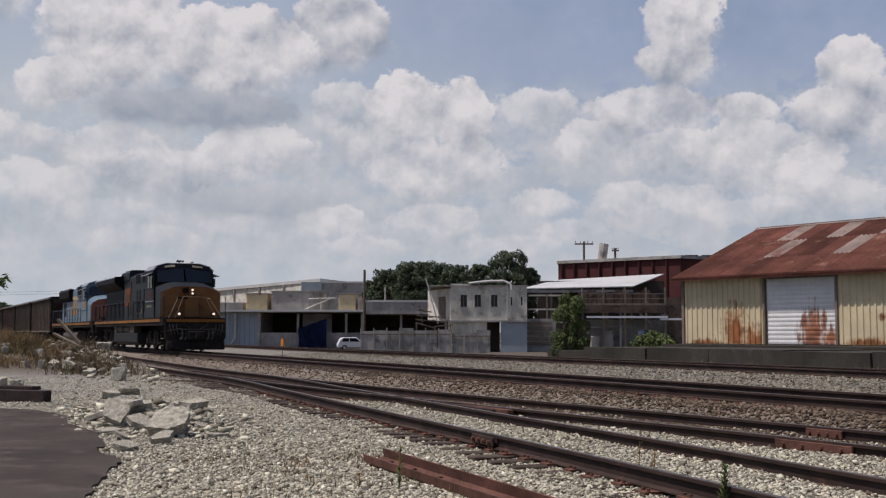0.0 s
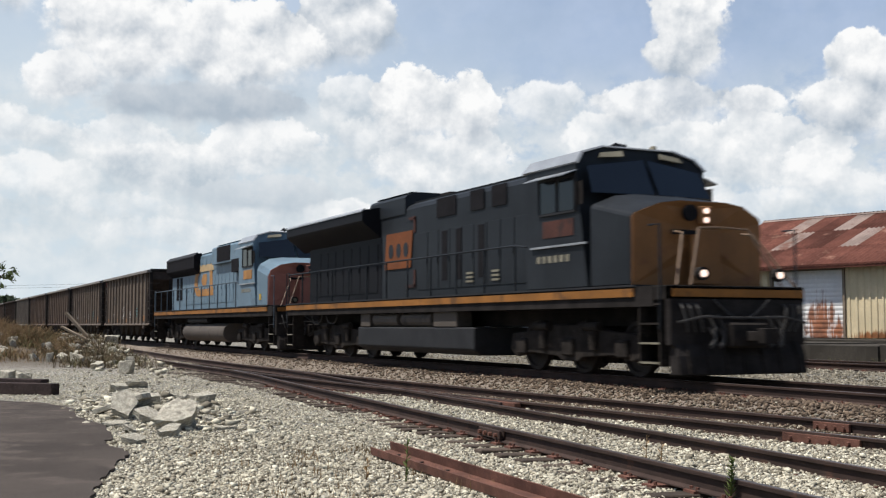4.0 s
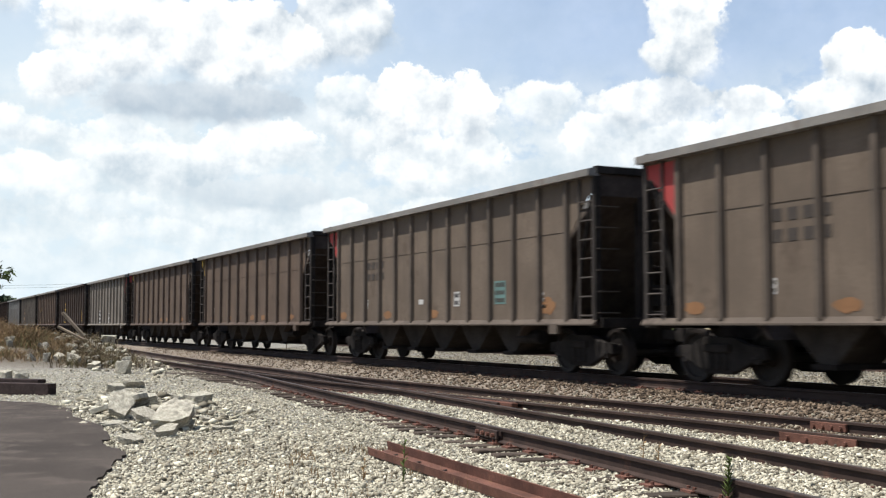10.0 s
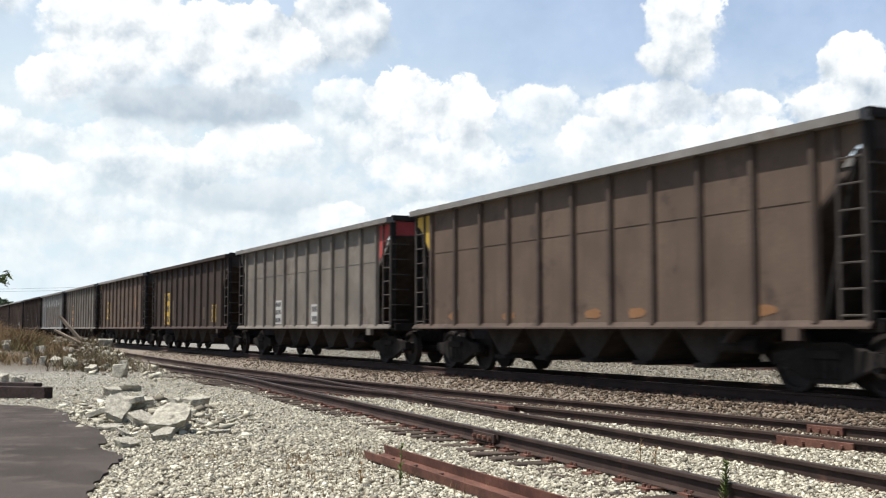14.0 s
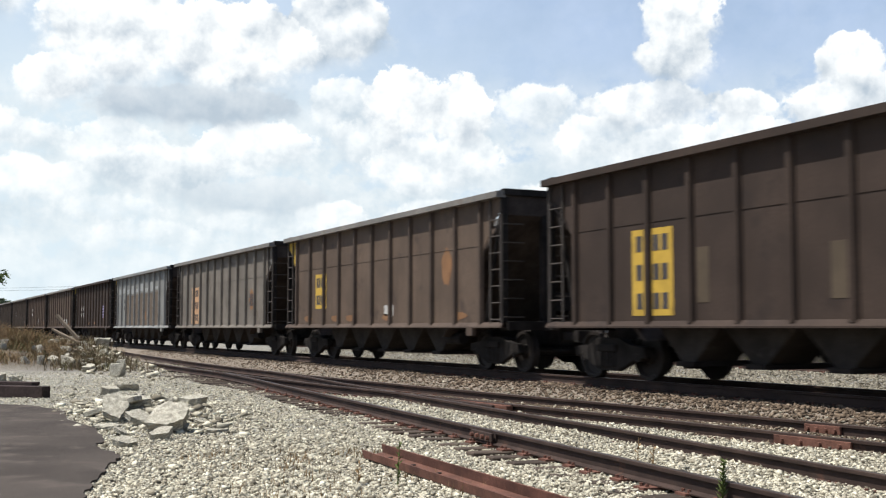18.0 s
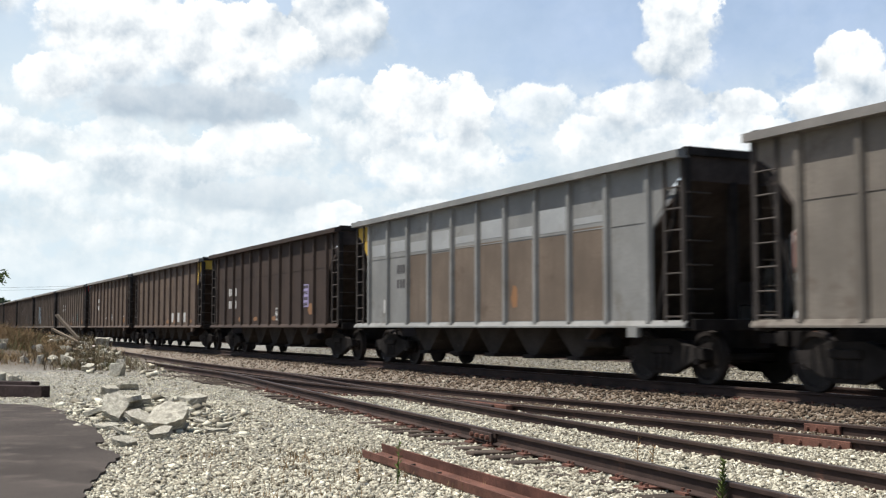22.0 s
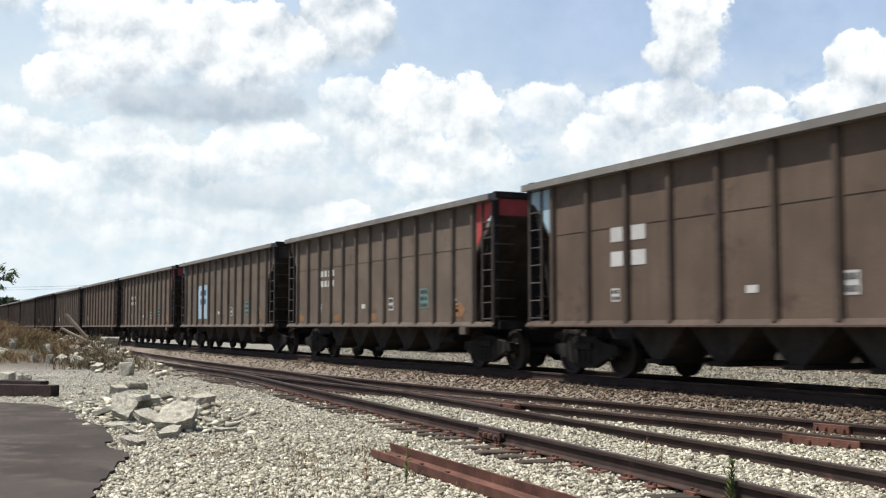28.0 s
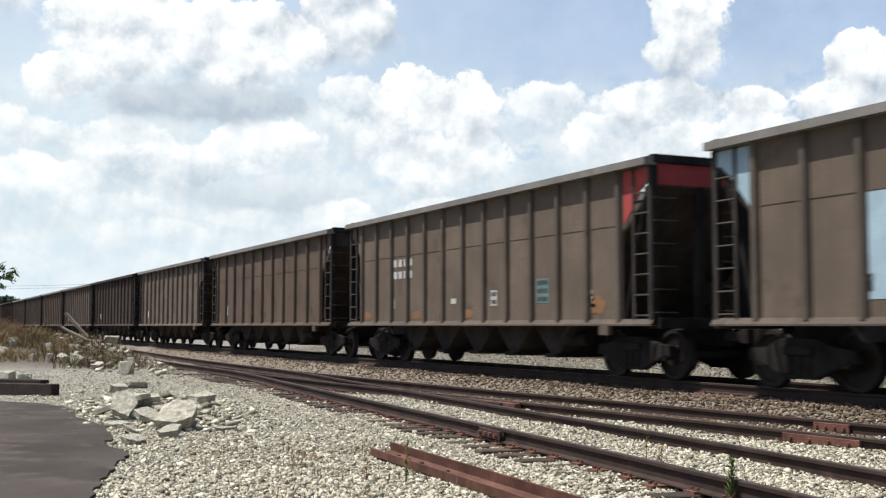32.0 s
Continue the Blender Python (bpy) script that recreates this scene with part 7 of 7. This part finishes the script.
def make_grass():
    rng = np.random.default_rng(21)
    n = 85000
    x, y = -rng.uniform(38.5, 66, n), rng.normal(2.8, 2.2, n)
    lump = np.sin(x * 0.9 + 1.3 * np.sin(y * 1.1)) * np.cos(y * 1.7 + 0.3 * x)
    keep = (y > -2) & (y < 5.2 + 0.03 * (-x - 40) + 0.5 * lump) & (rng.random(n) < np.clip((-x - 38) / 7, 0.05, 1) * np.clip(0.75 + 0.6 * lump, 0.1, 1))
    x, y, lump = x[keep], y[keep], lump[keep]
    pos = np.column_stack([x, y, height(x, y) - 0.02])
    h = rng.uniform(0.2, 0.85, len(x)) * (0.62 + 0.38 * lump) * np.clip((-x - 36) / 9, 0.35, 1)
    green = rng.random(len(x)) < 0.06 + 0.35 * (np.sin(x * 0.55 + y * 1.2 + 2.0) > 0.65)
    blades("dry_grass", pos[~green], h[~green], 0.011, M_STRAW, "tall dry straw-coloured grass on a bank", 4, 1.3)
    tips = pos[~green] + np.column_stack([rng.normal(0, 0.15, (~green).sum()), rng.normal(0, 0.15, (~green).sum()), h[~green] * rng.uniform(0.6, 1.0, (~green).sum())])
    seeds = tips[(h[~green] > 0.42) & (rng.random((~green).sum()) < 0.45)]
    stones("grass_seed_heads", seeds, rng.uniform(0.008, 0.02, len(seeds)), M_SEED, "reddish brown seed heads of dry grass", 14, 2.2)
    blades("green_grass", pos[green], h[green] * 0.95, 0.012, M_OLIVE, "patchy green weeds in the dry grass", 5, 1.0)
    n = 5200
    x, y = -rng.uniform(37, 50, n), rng.normal(5.9, 0.75, n)
    blades("heap_weeds", np.column_stack([x, y, height(x, y)]), rng.uniform(0.08, 0.42, n), 0.012, M_SCRUB, "brown scrubby weeds on a rubble heap", 7, 1.4)
    # tufts along the foot of the dock
    n = 260
    cx = rng.choice([-36.8, -33.2, -30.4, -29.8, -27.5, -24.6, -22.8], n)
    x, y = cx + rng.normal(0, 0.28, n), 24.25 + rng.normal(0, 0.10, n)
    blades("dock_weeds", np.column_stack([x, y, height(x, y)]), rng.uniform(0.08, 0.30, n), 0.012, M_OLIVE, "green weeds along the foot of the dock", 9, 0.8)
    # low weeds among the gravel
    n = 550
    cx, cy = rng.uniform(-13, -8.5, 26), rng.uniform(2.6, 5.2, 26)
    k = rng.integers(0, 26, n)
    x, y = cx[k] + rng.normal(0, 0.14, n), cy[k] + rng.normal(0, 0.14, n)
    blades("gravel_weeds", np.column_stack([x, y, height(x, y)]), rng.uniform(0.03, 0.12, n), 0.005, M_STRAW, "thin dry weeds among the gravel", 6, 0.7)


make_grass()


def stalk(label, x, y, h, leaves, mat, seed):
    """A single upright weed with narrow leaves."""
    rng = random.Random(seed)
    z = float(height(x, y))
    S = thing("weed", label, "weed", "weeds on the ballast", at=pose(x, y, z))
    bm = bmesh.new()
    rod(bm, (0, 0, -0.02), (0.02, 0.01, h), 0.008, 5, 0.003)
    part("stem", bm, mat, S)
    bm = bmesh.new()
    for k in range(leaves):
        f = 0.15 + 0.85 * k / leaves
        a = k * 2.4
        d = Vector((math.cos(a), math.sin(a), 0.9))
        p = Vector((0.02 * f, 0.01 * f, h * f))
        s = Vector((-math.sin(a), math.cos(a), 0)) * 0.012
        L = 0.065 * (1.15 - f * 0.6)
        q = [bm.verts.new(c) for c in (p, p + d * L * 0.5 + s, p + d * L, p + d * L * 0.5 - s)]
        bm.faces.new(q)
    tagged(part("leaves", bm, mat, S), kind="stuff")


stalk("upright green weed beside the rail", -7.29, 6.08, 0.40, 60, M_WEED, 1)
stalk("thin dry weed stalk beside the loose steel", -9.67, 4.25, 0.42, 16, M_WEED, 2)
stalk("thin dry weed stalk beside the loose steel", -9.8, 3.9, 0.22, 10, M_STRAW, 3)
stalk("forked dry weed stalk by the spur rail", -9.1, 6.55, 0.34, 9, M_STRAW, 4)
stalk("forked dry weed stalk by the spur rail", -8.95, 6.62, 0.26, 8, M_STRAW, 5)


def make_left_edge():
    """A leafy branch that hangs in from the edge, a bare tree, far trees, a pole with wires."""
    T = thing("tree", "young tree with sparse light green leaves on the bank", "tree", at=pose(-52, 2.55, 0.55))
    bm = bmesh.new()
    rod(bm, (0, 0, 0), (0.1, 0.0, 3.4), 0.10, 8, 0.05)
    for a, b in (((0.1, 0, 2.0), (0.3, 1.75, 2.9)), ((0.2, 1.0, 2.5), (0.3, 1.7, 2.35)), ((0.1, 0, 2.6), (0.2, 1.3, 3.2)), ((0.1, 0, 1.6), (0.2, 1.35, 2.1))):
        rod(bm, a, b, 0.03, 5, 0.01)
    part("trunk", bm, M_BARK, T)
    blobs = [(0.3, 1.6, 2.75, 0.2), (0.3, 1.3, 2.65, 0.22), (0.3, 1.55, 2.4, 0.16), (0.2, 1.0, 2.9, 0.22), (0.1, 0.2, 3.3, 0.5), (0.2, 0.8, 2.4, 0.3), (0.2, 1.2, 2.1, 0.14)]
    leaf_cloud("crown", blobs, 170, 0.085, M_SPRIG, T, 8, aspect=1.8)
    for i, (x, y, top, w) in enumerate(((-420, 32, 11.8, 11), (-405, 25, 11, 12), (-430, 12, 12, 14), (-410, 0, 11, 12))):
        tree("distant green tree beyond the end of the yard", 0, 0, 0, top, w, 2500, 0.8, 70 + i, at=pose(x, y, -0.5))
    B = thing("bare_tree", "leafless thin tree far behind the train", "tree", at=pose(-290, 45, -0.5))
    rng = random.Random(6)
    bm = bmesh.new()
    rod(bm, (0, 0, 0), (0, 0, 7), 0.3, 6, 0.1)
    for k in range(22):
        a, z = rng.random() * 6.28, rng.uniform(4, 8)
        rod(bm, (0, 0, z - 1.5), (math.cos(a) * 3, math.sin(a) * 3, z + 3.2), 0.07, 4, 0.03)
    part("trunk", bm, M_BARK, B)
    P = thing("utility_pole", "distant wooden utility pole with wires", "pole", at=pose(-260, 45, -0.5))
    bm = bmesh.new()
    rod(bm, (0, 0, 0), (0, 0, 11.5), 0.2, 6)
    part("shaft", bm, M_POLE, P)
    bm = bmesh.new()
    box(bm, -1.2, 1.2, -1.2, 1.2, 10.9, 11.1)
    part("crossarm", bm, M_POLE, P)
    bm = bmesh.new()
    for z in (10.6, 11.2):
        last = None
        for k in range(13):
            f = k / 12
            p = Vector((-40 * f, -70 * f, z - 3.0 * 4 * f * (1 - f) * 0.25))
            if last:
                rod(bm, last, p, 0.03, 4)
            last = p
    part("wire", bm, M_BLACK, P)


make_left_edge()


# ---- rubble and scrap ----
def chunk_mesh(seed):
    """A broken block: the hull of a few scattered corners, split and roughened."""
    rng = random.Random(seed)
    bm = bmesh.new()
    for k in range(15):
        a, z = rng.random() * 6.283, rng.choice((-1, 1)) * rng.uniform(0.55, 1.0)
        r = rng.uniform(0.75, 1.05)
        bm.verts.new((r * math.cos(a), r * math.sin(a), z))
    hull = bmesh.ops.convex_hull(bm, input=bm.verts[:])
    bmesh.ops.delete(bm, geom=[g for g in hull["geom_interior"] if isinstance(g, bmesh.types.BMVert)], context="VERTS")
    bmesh.ops.subdivide_edges(bm, edges=bm.edges[:], cuts=2, use_grid_fill=True)
    off = Vector((seed * 3.1, seed * 1.7, 0))
    for v in bm.verts:
        c = v.co.copy()
        v.co += Vector([noise.noise(c * 2.2 + off + Vector((k * 9, 0, 0))) * 0.14 + noise.noise(c * 6.0 + off + Vector((k * 7, 3, 0))) * 0.05 for k in range(3)])
    return finish(bm, "concrete_chunk", M_CONCRETE)


CHUNKS = [chunk_mesh(k + 1) for k in range(12)]


def boulder(label, x, y, w, h, seed, turn=0, tilt=0, depth=0.75):
    ob = new("concrete_chunk", CHUNKS[seed % 12])
    tagged(ob, label, "rubble", "rubble beside the tracks")
    sx, sz = w / 2, h / 2
    ob.matrix_basis = pose(x, y, float(height(x, y)) + sz * 0.72, tilt, tilt * 0.6, turn + 64) @ Matrix.Diagonal((sx, sx * depth, sz * 1.15, 1))
    return ob


def paving_mesh(seed):
    """A broken slab: an uneven many-cornered plate with chipped edges."""
    rng = random.Random(seed + 50)
    bm = bmesh.new()
    n = rng.choice((5, 6, 7))
    pts = []
    for k in range(n):
        a = (k + rng.uniform(-0.28, 0.28)) * 2 * math.pi / n
        pts.append((rng.uniform(0.78, 1.08) * math.cos(a), rng.uniform(0.78, 1.08) * math.sin(a)))
    lo = [bm.verts.new((x * rng.uniform(0.86, 1.0), y * rng.uniform(0.86, 1.0), -1)) for x, y in pts]
    hi = [bm.verts.new((x, y, rng.uniform(0.75, 1.1))) for x, y in pts]
    mid = bm.verts.new((0, 0, 1)), bm.verts.new((0, 0, -1))
    for i in range(n):
        j = (i + 1) % n
        bm.faces.new((lo[i], lo[j], hi[j], hi[i]))
        bm.faces.new((hi[i], hi[j], mid[0]))
        bm.faces.new((lo[j], lo[i], mid[1]))
    bmesh.ops.subdivide_edges(bm, edges=bm.edges[:], cuts=3, use_grid_fill=True)
    off = Vector((seed * 2.3, seed * 1.1, 4))
    for v in bm.verts:
        c = v.co.copy()
        side = noise.noise(c * 2.6 + off) * 0.10 + noise.noise(c * 7.0 + off) * 0.05
        v.co += Vector((c.x * side, c.y * side, noise.noise(c * 3.5 - off) * 0.22 + noise.noise(c * 9.0 + off) * 0.16))
    return finish(bm, "broken_concrete", M_CONCRETE)


PAVING = [paving_mesh(k) for k in range(8)]


def paving(label, x, y, w, l, t, lean, turn, seed):
    ob = new("broken_concrete", PAVING[seed % 8])
    tagged(ob, label, "rubble", "rubble beside the tracks")
    z = float(height(x, y)) + l / 2 * math.sin(math.radians(abs(lean))) * 0.85 + t * 0.4
    ob.matrix_basis = pose(x, y, z, 0, 0, turn - 12) @ pose(0, 0, 0, 0, lean, 0) @ Matrix.Diagonal((l / 2, w / 2, t / 2, 1))
    return ob


def rubble():
    rng = random.Random(17)
    big = [(-25.4, 4.25, 0.5, 0.2, 0, 8), (-27.0, 4.93, 0.56, 0.17, 5, -5), (-34.4, 6.0, 0.5, 0.42, 10, 0), (-29.3, 2.63, 0.5, 0.36, 30, 10), (-31.5, 2.45, 0.5, 0.3, -20, 5),
           (-45.5, 7.3, 0.7, 0.42, 10, 6), (-38.7, 5.15, 0.6, 0.4, 0, 12), (-39.4, 5.8, 0.6, 0.25, 30, -8), (-36.5, 5.4, 0.45, 0.2, 60, 4), (-20.4, 3.9, 0.4, 0.2, 80, 6)]
    # broken paving slabs: place, width, length, thickness, lean, turn
    slabs = [(-15.96, 3.49, 0.66, 0.66, 0.17, 30, -20), (-17.5, 3.02, 0.50, 0.62, 0.12, 42, 5), (-18.9, 3.58, 0.55, 0.50, 0.20, 12, -8), (-19.2, 4.6, 0.52, 0.44, 0.15, 8, -30),
             (-15.1, 3.2, 0.40, 0.34, 0.10, 18, -35), (-20.0, 3.4, 0.40, 0.42, 0.10, 10, 20), (-14.3, 2.6, 0.30, 0.30, 0.08, 14, 30), (-16.9, 3.25, 0.40, 0.45, 0.09, 26, 35),
             (-17.2, 3.75, 0.36, 0.36, 0.10, 22, -40), (-18.1, 4.15, 0.34, 0.34, 0.10, 14, 15), (-15.7, 4.1, 0.36, 0.20, 0.05, 4, 10), (-16.6, 2.75, 0.42, 0.3, 0.06, 6, -25)]
    for i, (x, y, w, l, t, lean, turn) in enumerate(slabs):
        paving("broken pale concrete slab leaning on a heap of rubble", x, y, w, l, t, lean, turn, i)
    for k in range(26):
        paving("small broken concrete slab on the gravel", rng.gauss(-18.0, 1.6), rng.gauss(3.6, 0.40), rng.uniform(0.10, 0.28), rng.uniform(0.10, 0.26), rng.uniform(0.04, 0.09), rng.uniform(-10, 35), rng.uniform(-90, 90), k)
    for k in range(14):
        big.append((rng.gauss(-18.6, 1.5), rng.gauss(3.7, 0.42), rng.uniform(0.08, 0.2), rng.uniform(0.05, 0.12), rng.uniform(0, 180), rng.uniform(-25, 25)))
    for k in range(34):
        big.append((rng.uniform(-49, -36), rng.gauss(6.0, 0.6), rng.uniform(0.25, 0.7), rng.uniform(0.12, 0.36), rng.uniform(0, 180), rng.uniform(-25, 25)))
    for k in range(12):
        big.append((rng.uniform(-47, -39), rng.uniform(2.6, 4.4), rng.uniform(0.25, 0.6), rng.uniform(0.15, 0.3), rng.uniform(0, 180), rng.uniform(-20, 20)))
    for i, (x, y, w, h, turn, tilt) in enumerate(big):
        boulder("broken grey concrete block on the gravel" if x > -35 else "broken concrete block in a rubble heap by the bank", x, y, w, h, i, turn, tilt)


rubble()


def make_crumbs():
    rng = np.random.default_rng(31)
    n = 900
    p = np.column_stack([rng.normal(-19, 1.7, n), rng.normal(3.8, 0.6, n)])
    s = rng.lognormal(math.log(0.05), 0.45, n).clip(0.02, 0.14)
    stones("concrete_crumbs", np.column_stack([p, height(p[:, 0], p[:, 1]) + s * 0.3]), s, M_STONE, "broken bits of concrete round the slabs", 11, 0.5)
    n = 700
    p = np.column_stack([rng.normal(-43, 4.0, n), rng.normal(6.4, 0.7, n)])
    s = rng.lognormal(math.log(0.08), 0.45, n).clip(0.03, 0.2)
    stones("rubble_bits", np.column_stack([p, height(p[:, 0], p[:, 1]) + s * 0.3]), s, M_STONE, "small rubble at the foot of the bank", 12, 0.6)


make_crumbs()


def plank(label, p, q, w, t, mat=M_TIMBER, name="timber_plank"):
    p, q = Vector(p), Vector(q)
    bm = bmesh.new()
    L = (q - p).length
    box(bm, 0, L, -w / 2, w / 2, -t / 2, t / 2)
    ob = solid(name, bm, mat, label, "timber", "scrap timber beside the bank", bevel=0.01)
    ob.matrix_basis = Matrix.Translation(p) @ (q - p).to_track_quat("X", "Z").to_matrix().to_4x4()


plank("old dark sleeper lying on the ground", (-27.2, 0.4, -0.36), (-24.6, 2.85, -0.36), 0.26, 0.24, M_OLDTIE, "old_sleeper")
plank("old dark sleeper lying on the ground", (-27.6, 0.6, -0.21), (-25.1, 2.7, -0.21), 0.24, 0.08, M_OLDTIE, "old_sleeper")
# tilted slab in the near heap, timbers on the far one
plank("long thin concrete slab tilted on the rubble", (-18.9, 2.85, -0.42), (-18.5, 3.55, -0.16), 0.42, 0.09, M_CONCRETE, "concrete_slab")
plank("bleached beam lying along the foot of the bank", (-38.2, 2.9, -0.40), (-38.4, 4.9, -0.38), 0.22, 0.16)
plank("thick weathered timber leaning out of a rubble heap", (-45, 6.35, 0.52), (-45.4, 5.58, 1.46), 0.20, 0.10)
plank("weathered timber lying across a rubble heap", (-44.6, 6.35, 0.38), (-45.2, 5.40, 0.92), 0.16, 0.08)
for a, b in (((-45.5, 7.0, 0.15), (-43.0, 5.7, 0.38)), ((-50, 6.2, 0.6), (-46, 7.2, 0.0)), ((-43.5, 5.4, 0.30), (-42.0, 6.6, 0.02)), ((-43, 6.9, -0.1), (-40.5, 7.3, -0.3)), ((-40.5, 5.0, -0.1), (-39.6, 6.1, -0.25))):
    plank("weathered plank in a rubble heap", a, b, 0.18, 0.05)


def make_scrap():
    """A rusty steel channel on the gravel, rail joints, a marker by the far track."""
    C = thing("steel_channel", "rusty red steel channel lying on the gravel", "scrap steel", at=Matrix.Translation((-11.75, 4.87, -0.46)) @ pose(0, 0, 0, 8, 0, -3.6))
    bm = bmesh.new()
    prism(bm, [(-0.125, 0.0), (0.125, 0.0), (0.125, 0.11), (0.108, 0.11), (0.108, 0.018), (-0.108, 0.018), (-0.108, 0.085), (-0.125, 0.085)], "x", 0.0, 7.0)
    part("web", bm, M_RUSTRED, C)
    for x in (0.5, 1.2, 1.9):
        bm = bmesh.new()
        rod(bm, (x, 0.02, 0.024), (x, 0.02, 0.03), 0.03, 8)
        part("bolt_hole", bm, M_BLACK, C)
    J = []
    for x, y, a, L in ((-12.4, 6.62, -6.5, 0.7), (-9.95, 9.67, 3.6, 1.15), (-11.2, 11.08, 3.8, 0.6), (-17.2, 8.98, 3, 0.9)):
        j = thing("rail_joint", "bolted rusty joint bar on a rail", "joint bar", "joint bars on the rails", at=pose(x, y, -0.28, 0, 0, a))
        bm = bmesh.new()
        thick = 0.045 if x < -12 else 0.055
        box(bm, -L / 2, L / 2, -thick, -0.012, -0.14, -0.030)
        box(bm, -L / 2, L / 2, 0.012, thick, -0.14, -0.030)
        part("bar", bm, M_RAIL if x < -12 else M_RUSTRED, j, bevel=0.006)
        for k in range(4):
            bm = bmesh.new()
            cx = -L / 2 + L * (k + 0.5) / 4
            rod(bm, (cx, -thick - 0.04, -0.088), (cx, -thick + 0.005, -0.088), 0.026, 6)
            part("bolt", bm, M_RUSTRED, j)
    F = thing("track_marker", "small orange marker on a thin post between the tracks", "marker", at=pose(-56, 18.0, -0.32))
    bm = bmesh.new()
    rod(bm, (0, 0, 0), (0, 0, 0.75), 0.025, 6)
    part("post", bm, M_POLE, F)
    bm = bmesh.new()
    box(bm, -0.2, 0.2, -0.02, 0.02, 0.55, 0.95)
    part("plate", bm, M_FLAG, F)
    # frog of the switch
    G = thing("switch_frog", "rusty cast frog where the rails of the switch cross", "switch", at=pose(-17.4, 8.93, -0.28, 0, 0, 1.0))
    bm = bmesh.new()
    prism(bm, [(-1.0, 0.06), (1.3, 0.13), (1.3, 0.19), (-1.0, 0.12)], "z", -0.15, 0.0)
    prism(bm, [(-1.0, -0.06), (1.3, -0.16), (1.3, -0.22), (-1.0, -0.12)], "z", -0.15, 0.0)
    part("wing_rail", bm, M_RAIL, G, bevel=0.01)
    bm = bmesh.new()
    prism(bm, [(-0.2, 0.0), (1.5, 0.06), (1.5, -0.06)], "z", -0.15, -0.005)
    part("frog_point", bm, M_RUSTRED, G, bevel=0.008)


make_scrap()


# ---- the train's run ----
# how far each car stands ahead of even spacing
SLACK = {1: 0.2, 2: 0.25, 3: 0.3, 4: 0.34, 5: 0.4, 6: 0.42, 7: 0.13, 8: 0.1, 9: 0.07, 10: 0.25, 11: 0.14, 12: 0.2, 13: 0.27, 14: 0.25}


def motions():
    times = [k * 0.5 for k in range(65)]
    for car, n in CARS:
        off = PITCH / 2 - (n - 1) * PITCH + SLACK.get(n, 0.2) if n > 0 else LOCO_AT[n]
        walk(car, [(t, pose(train_at(t) + off, MAIN_Y, 0)) for t in times])
    fine = [k / 15 for k in range(481)]
    for w, x, n in TURNING:
        if n <= 17:
            r = 0.457 if n > 0 else LOCO_R
            walk(w, [(t, pose(x, 0, r, 0, math.degrees((train_at(t) - train_at(0)) / r), 0)) for t in fine])


motions()
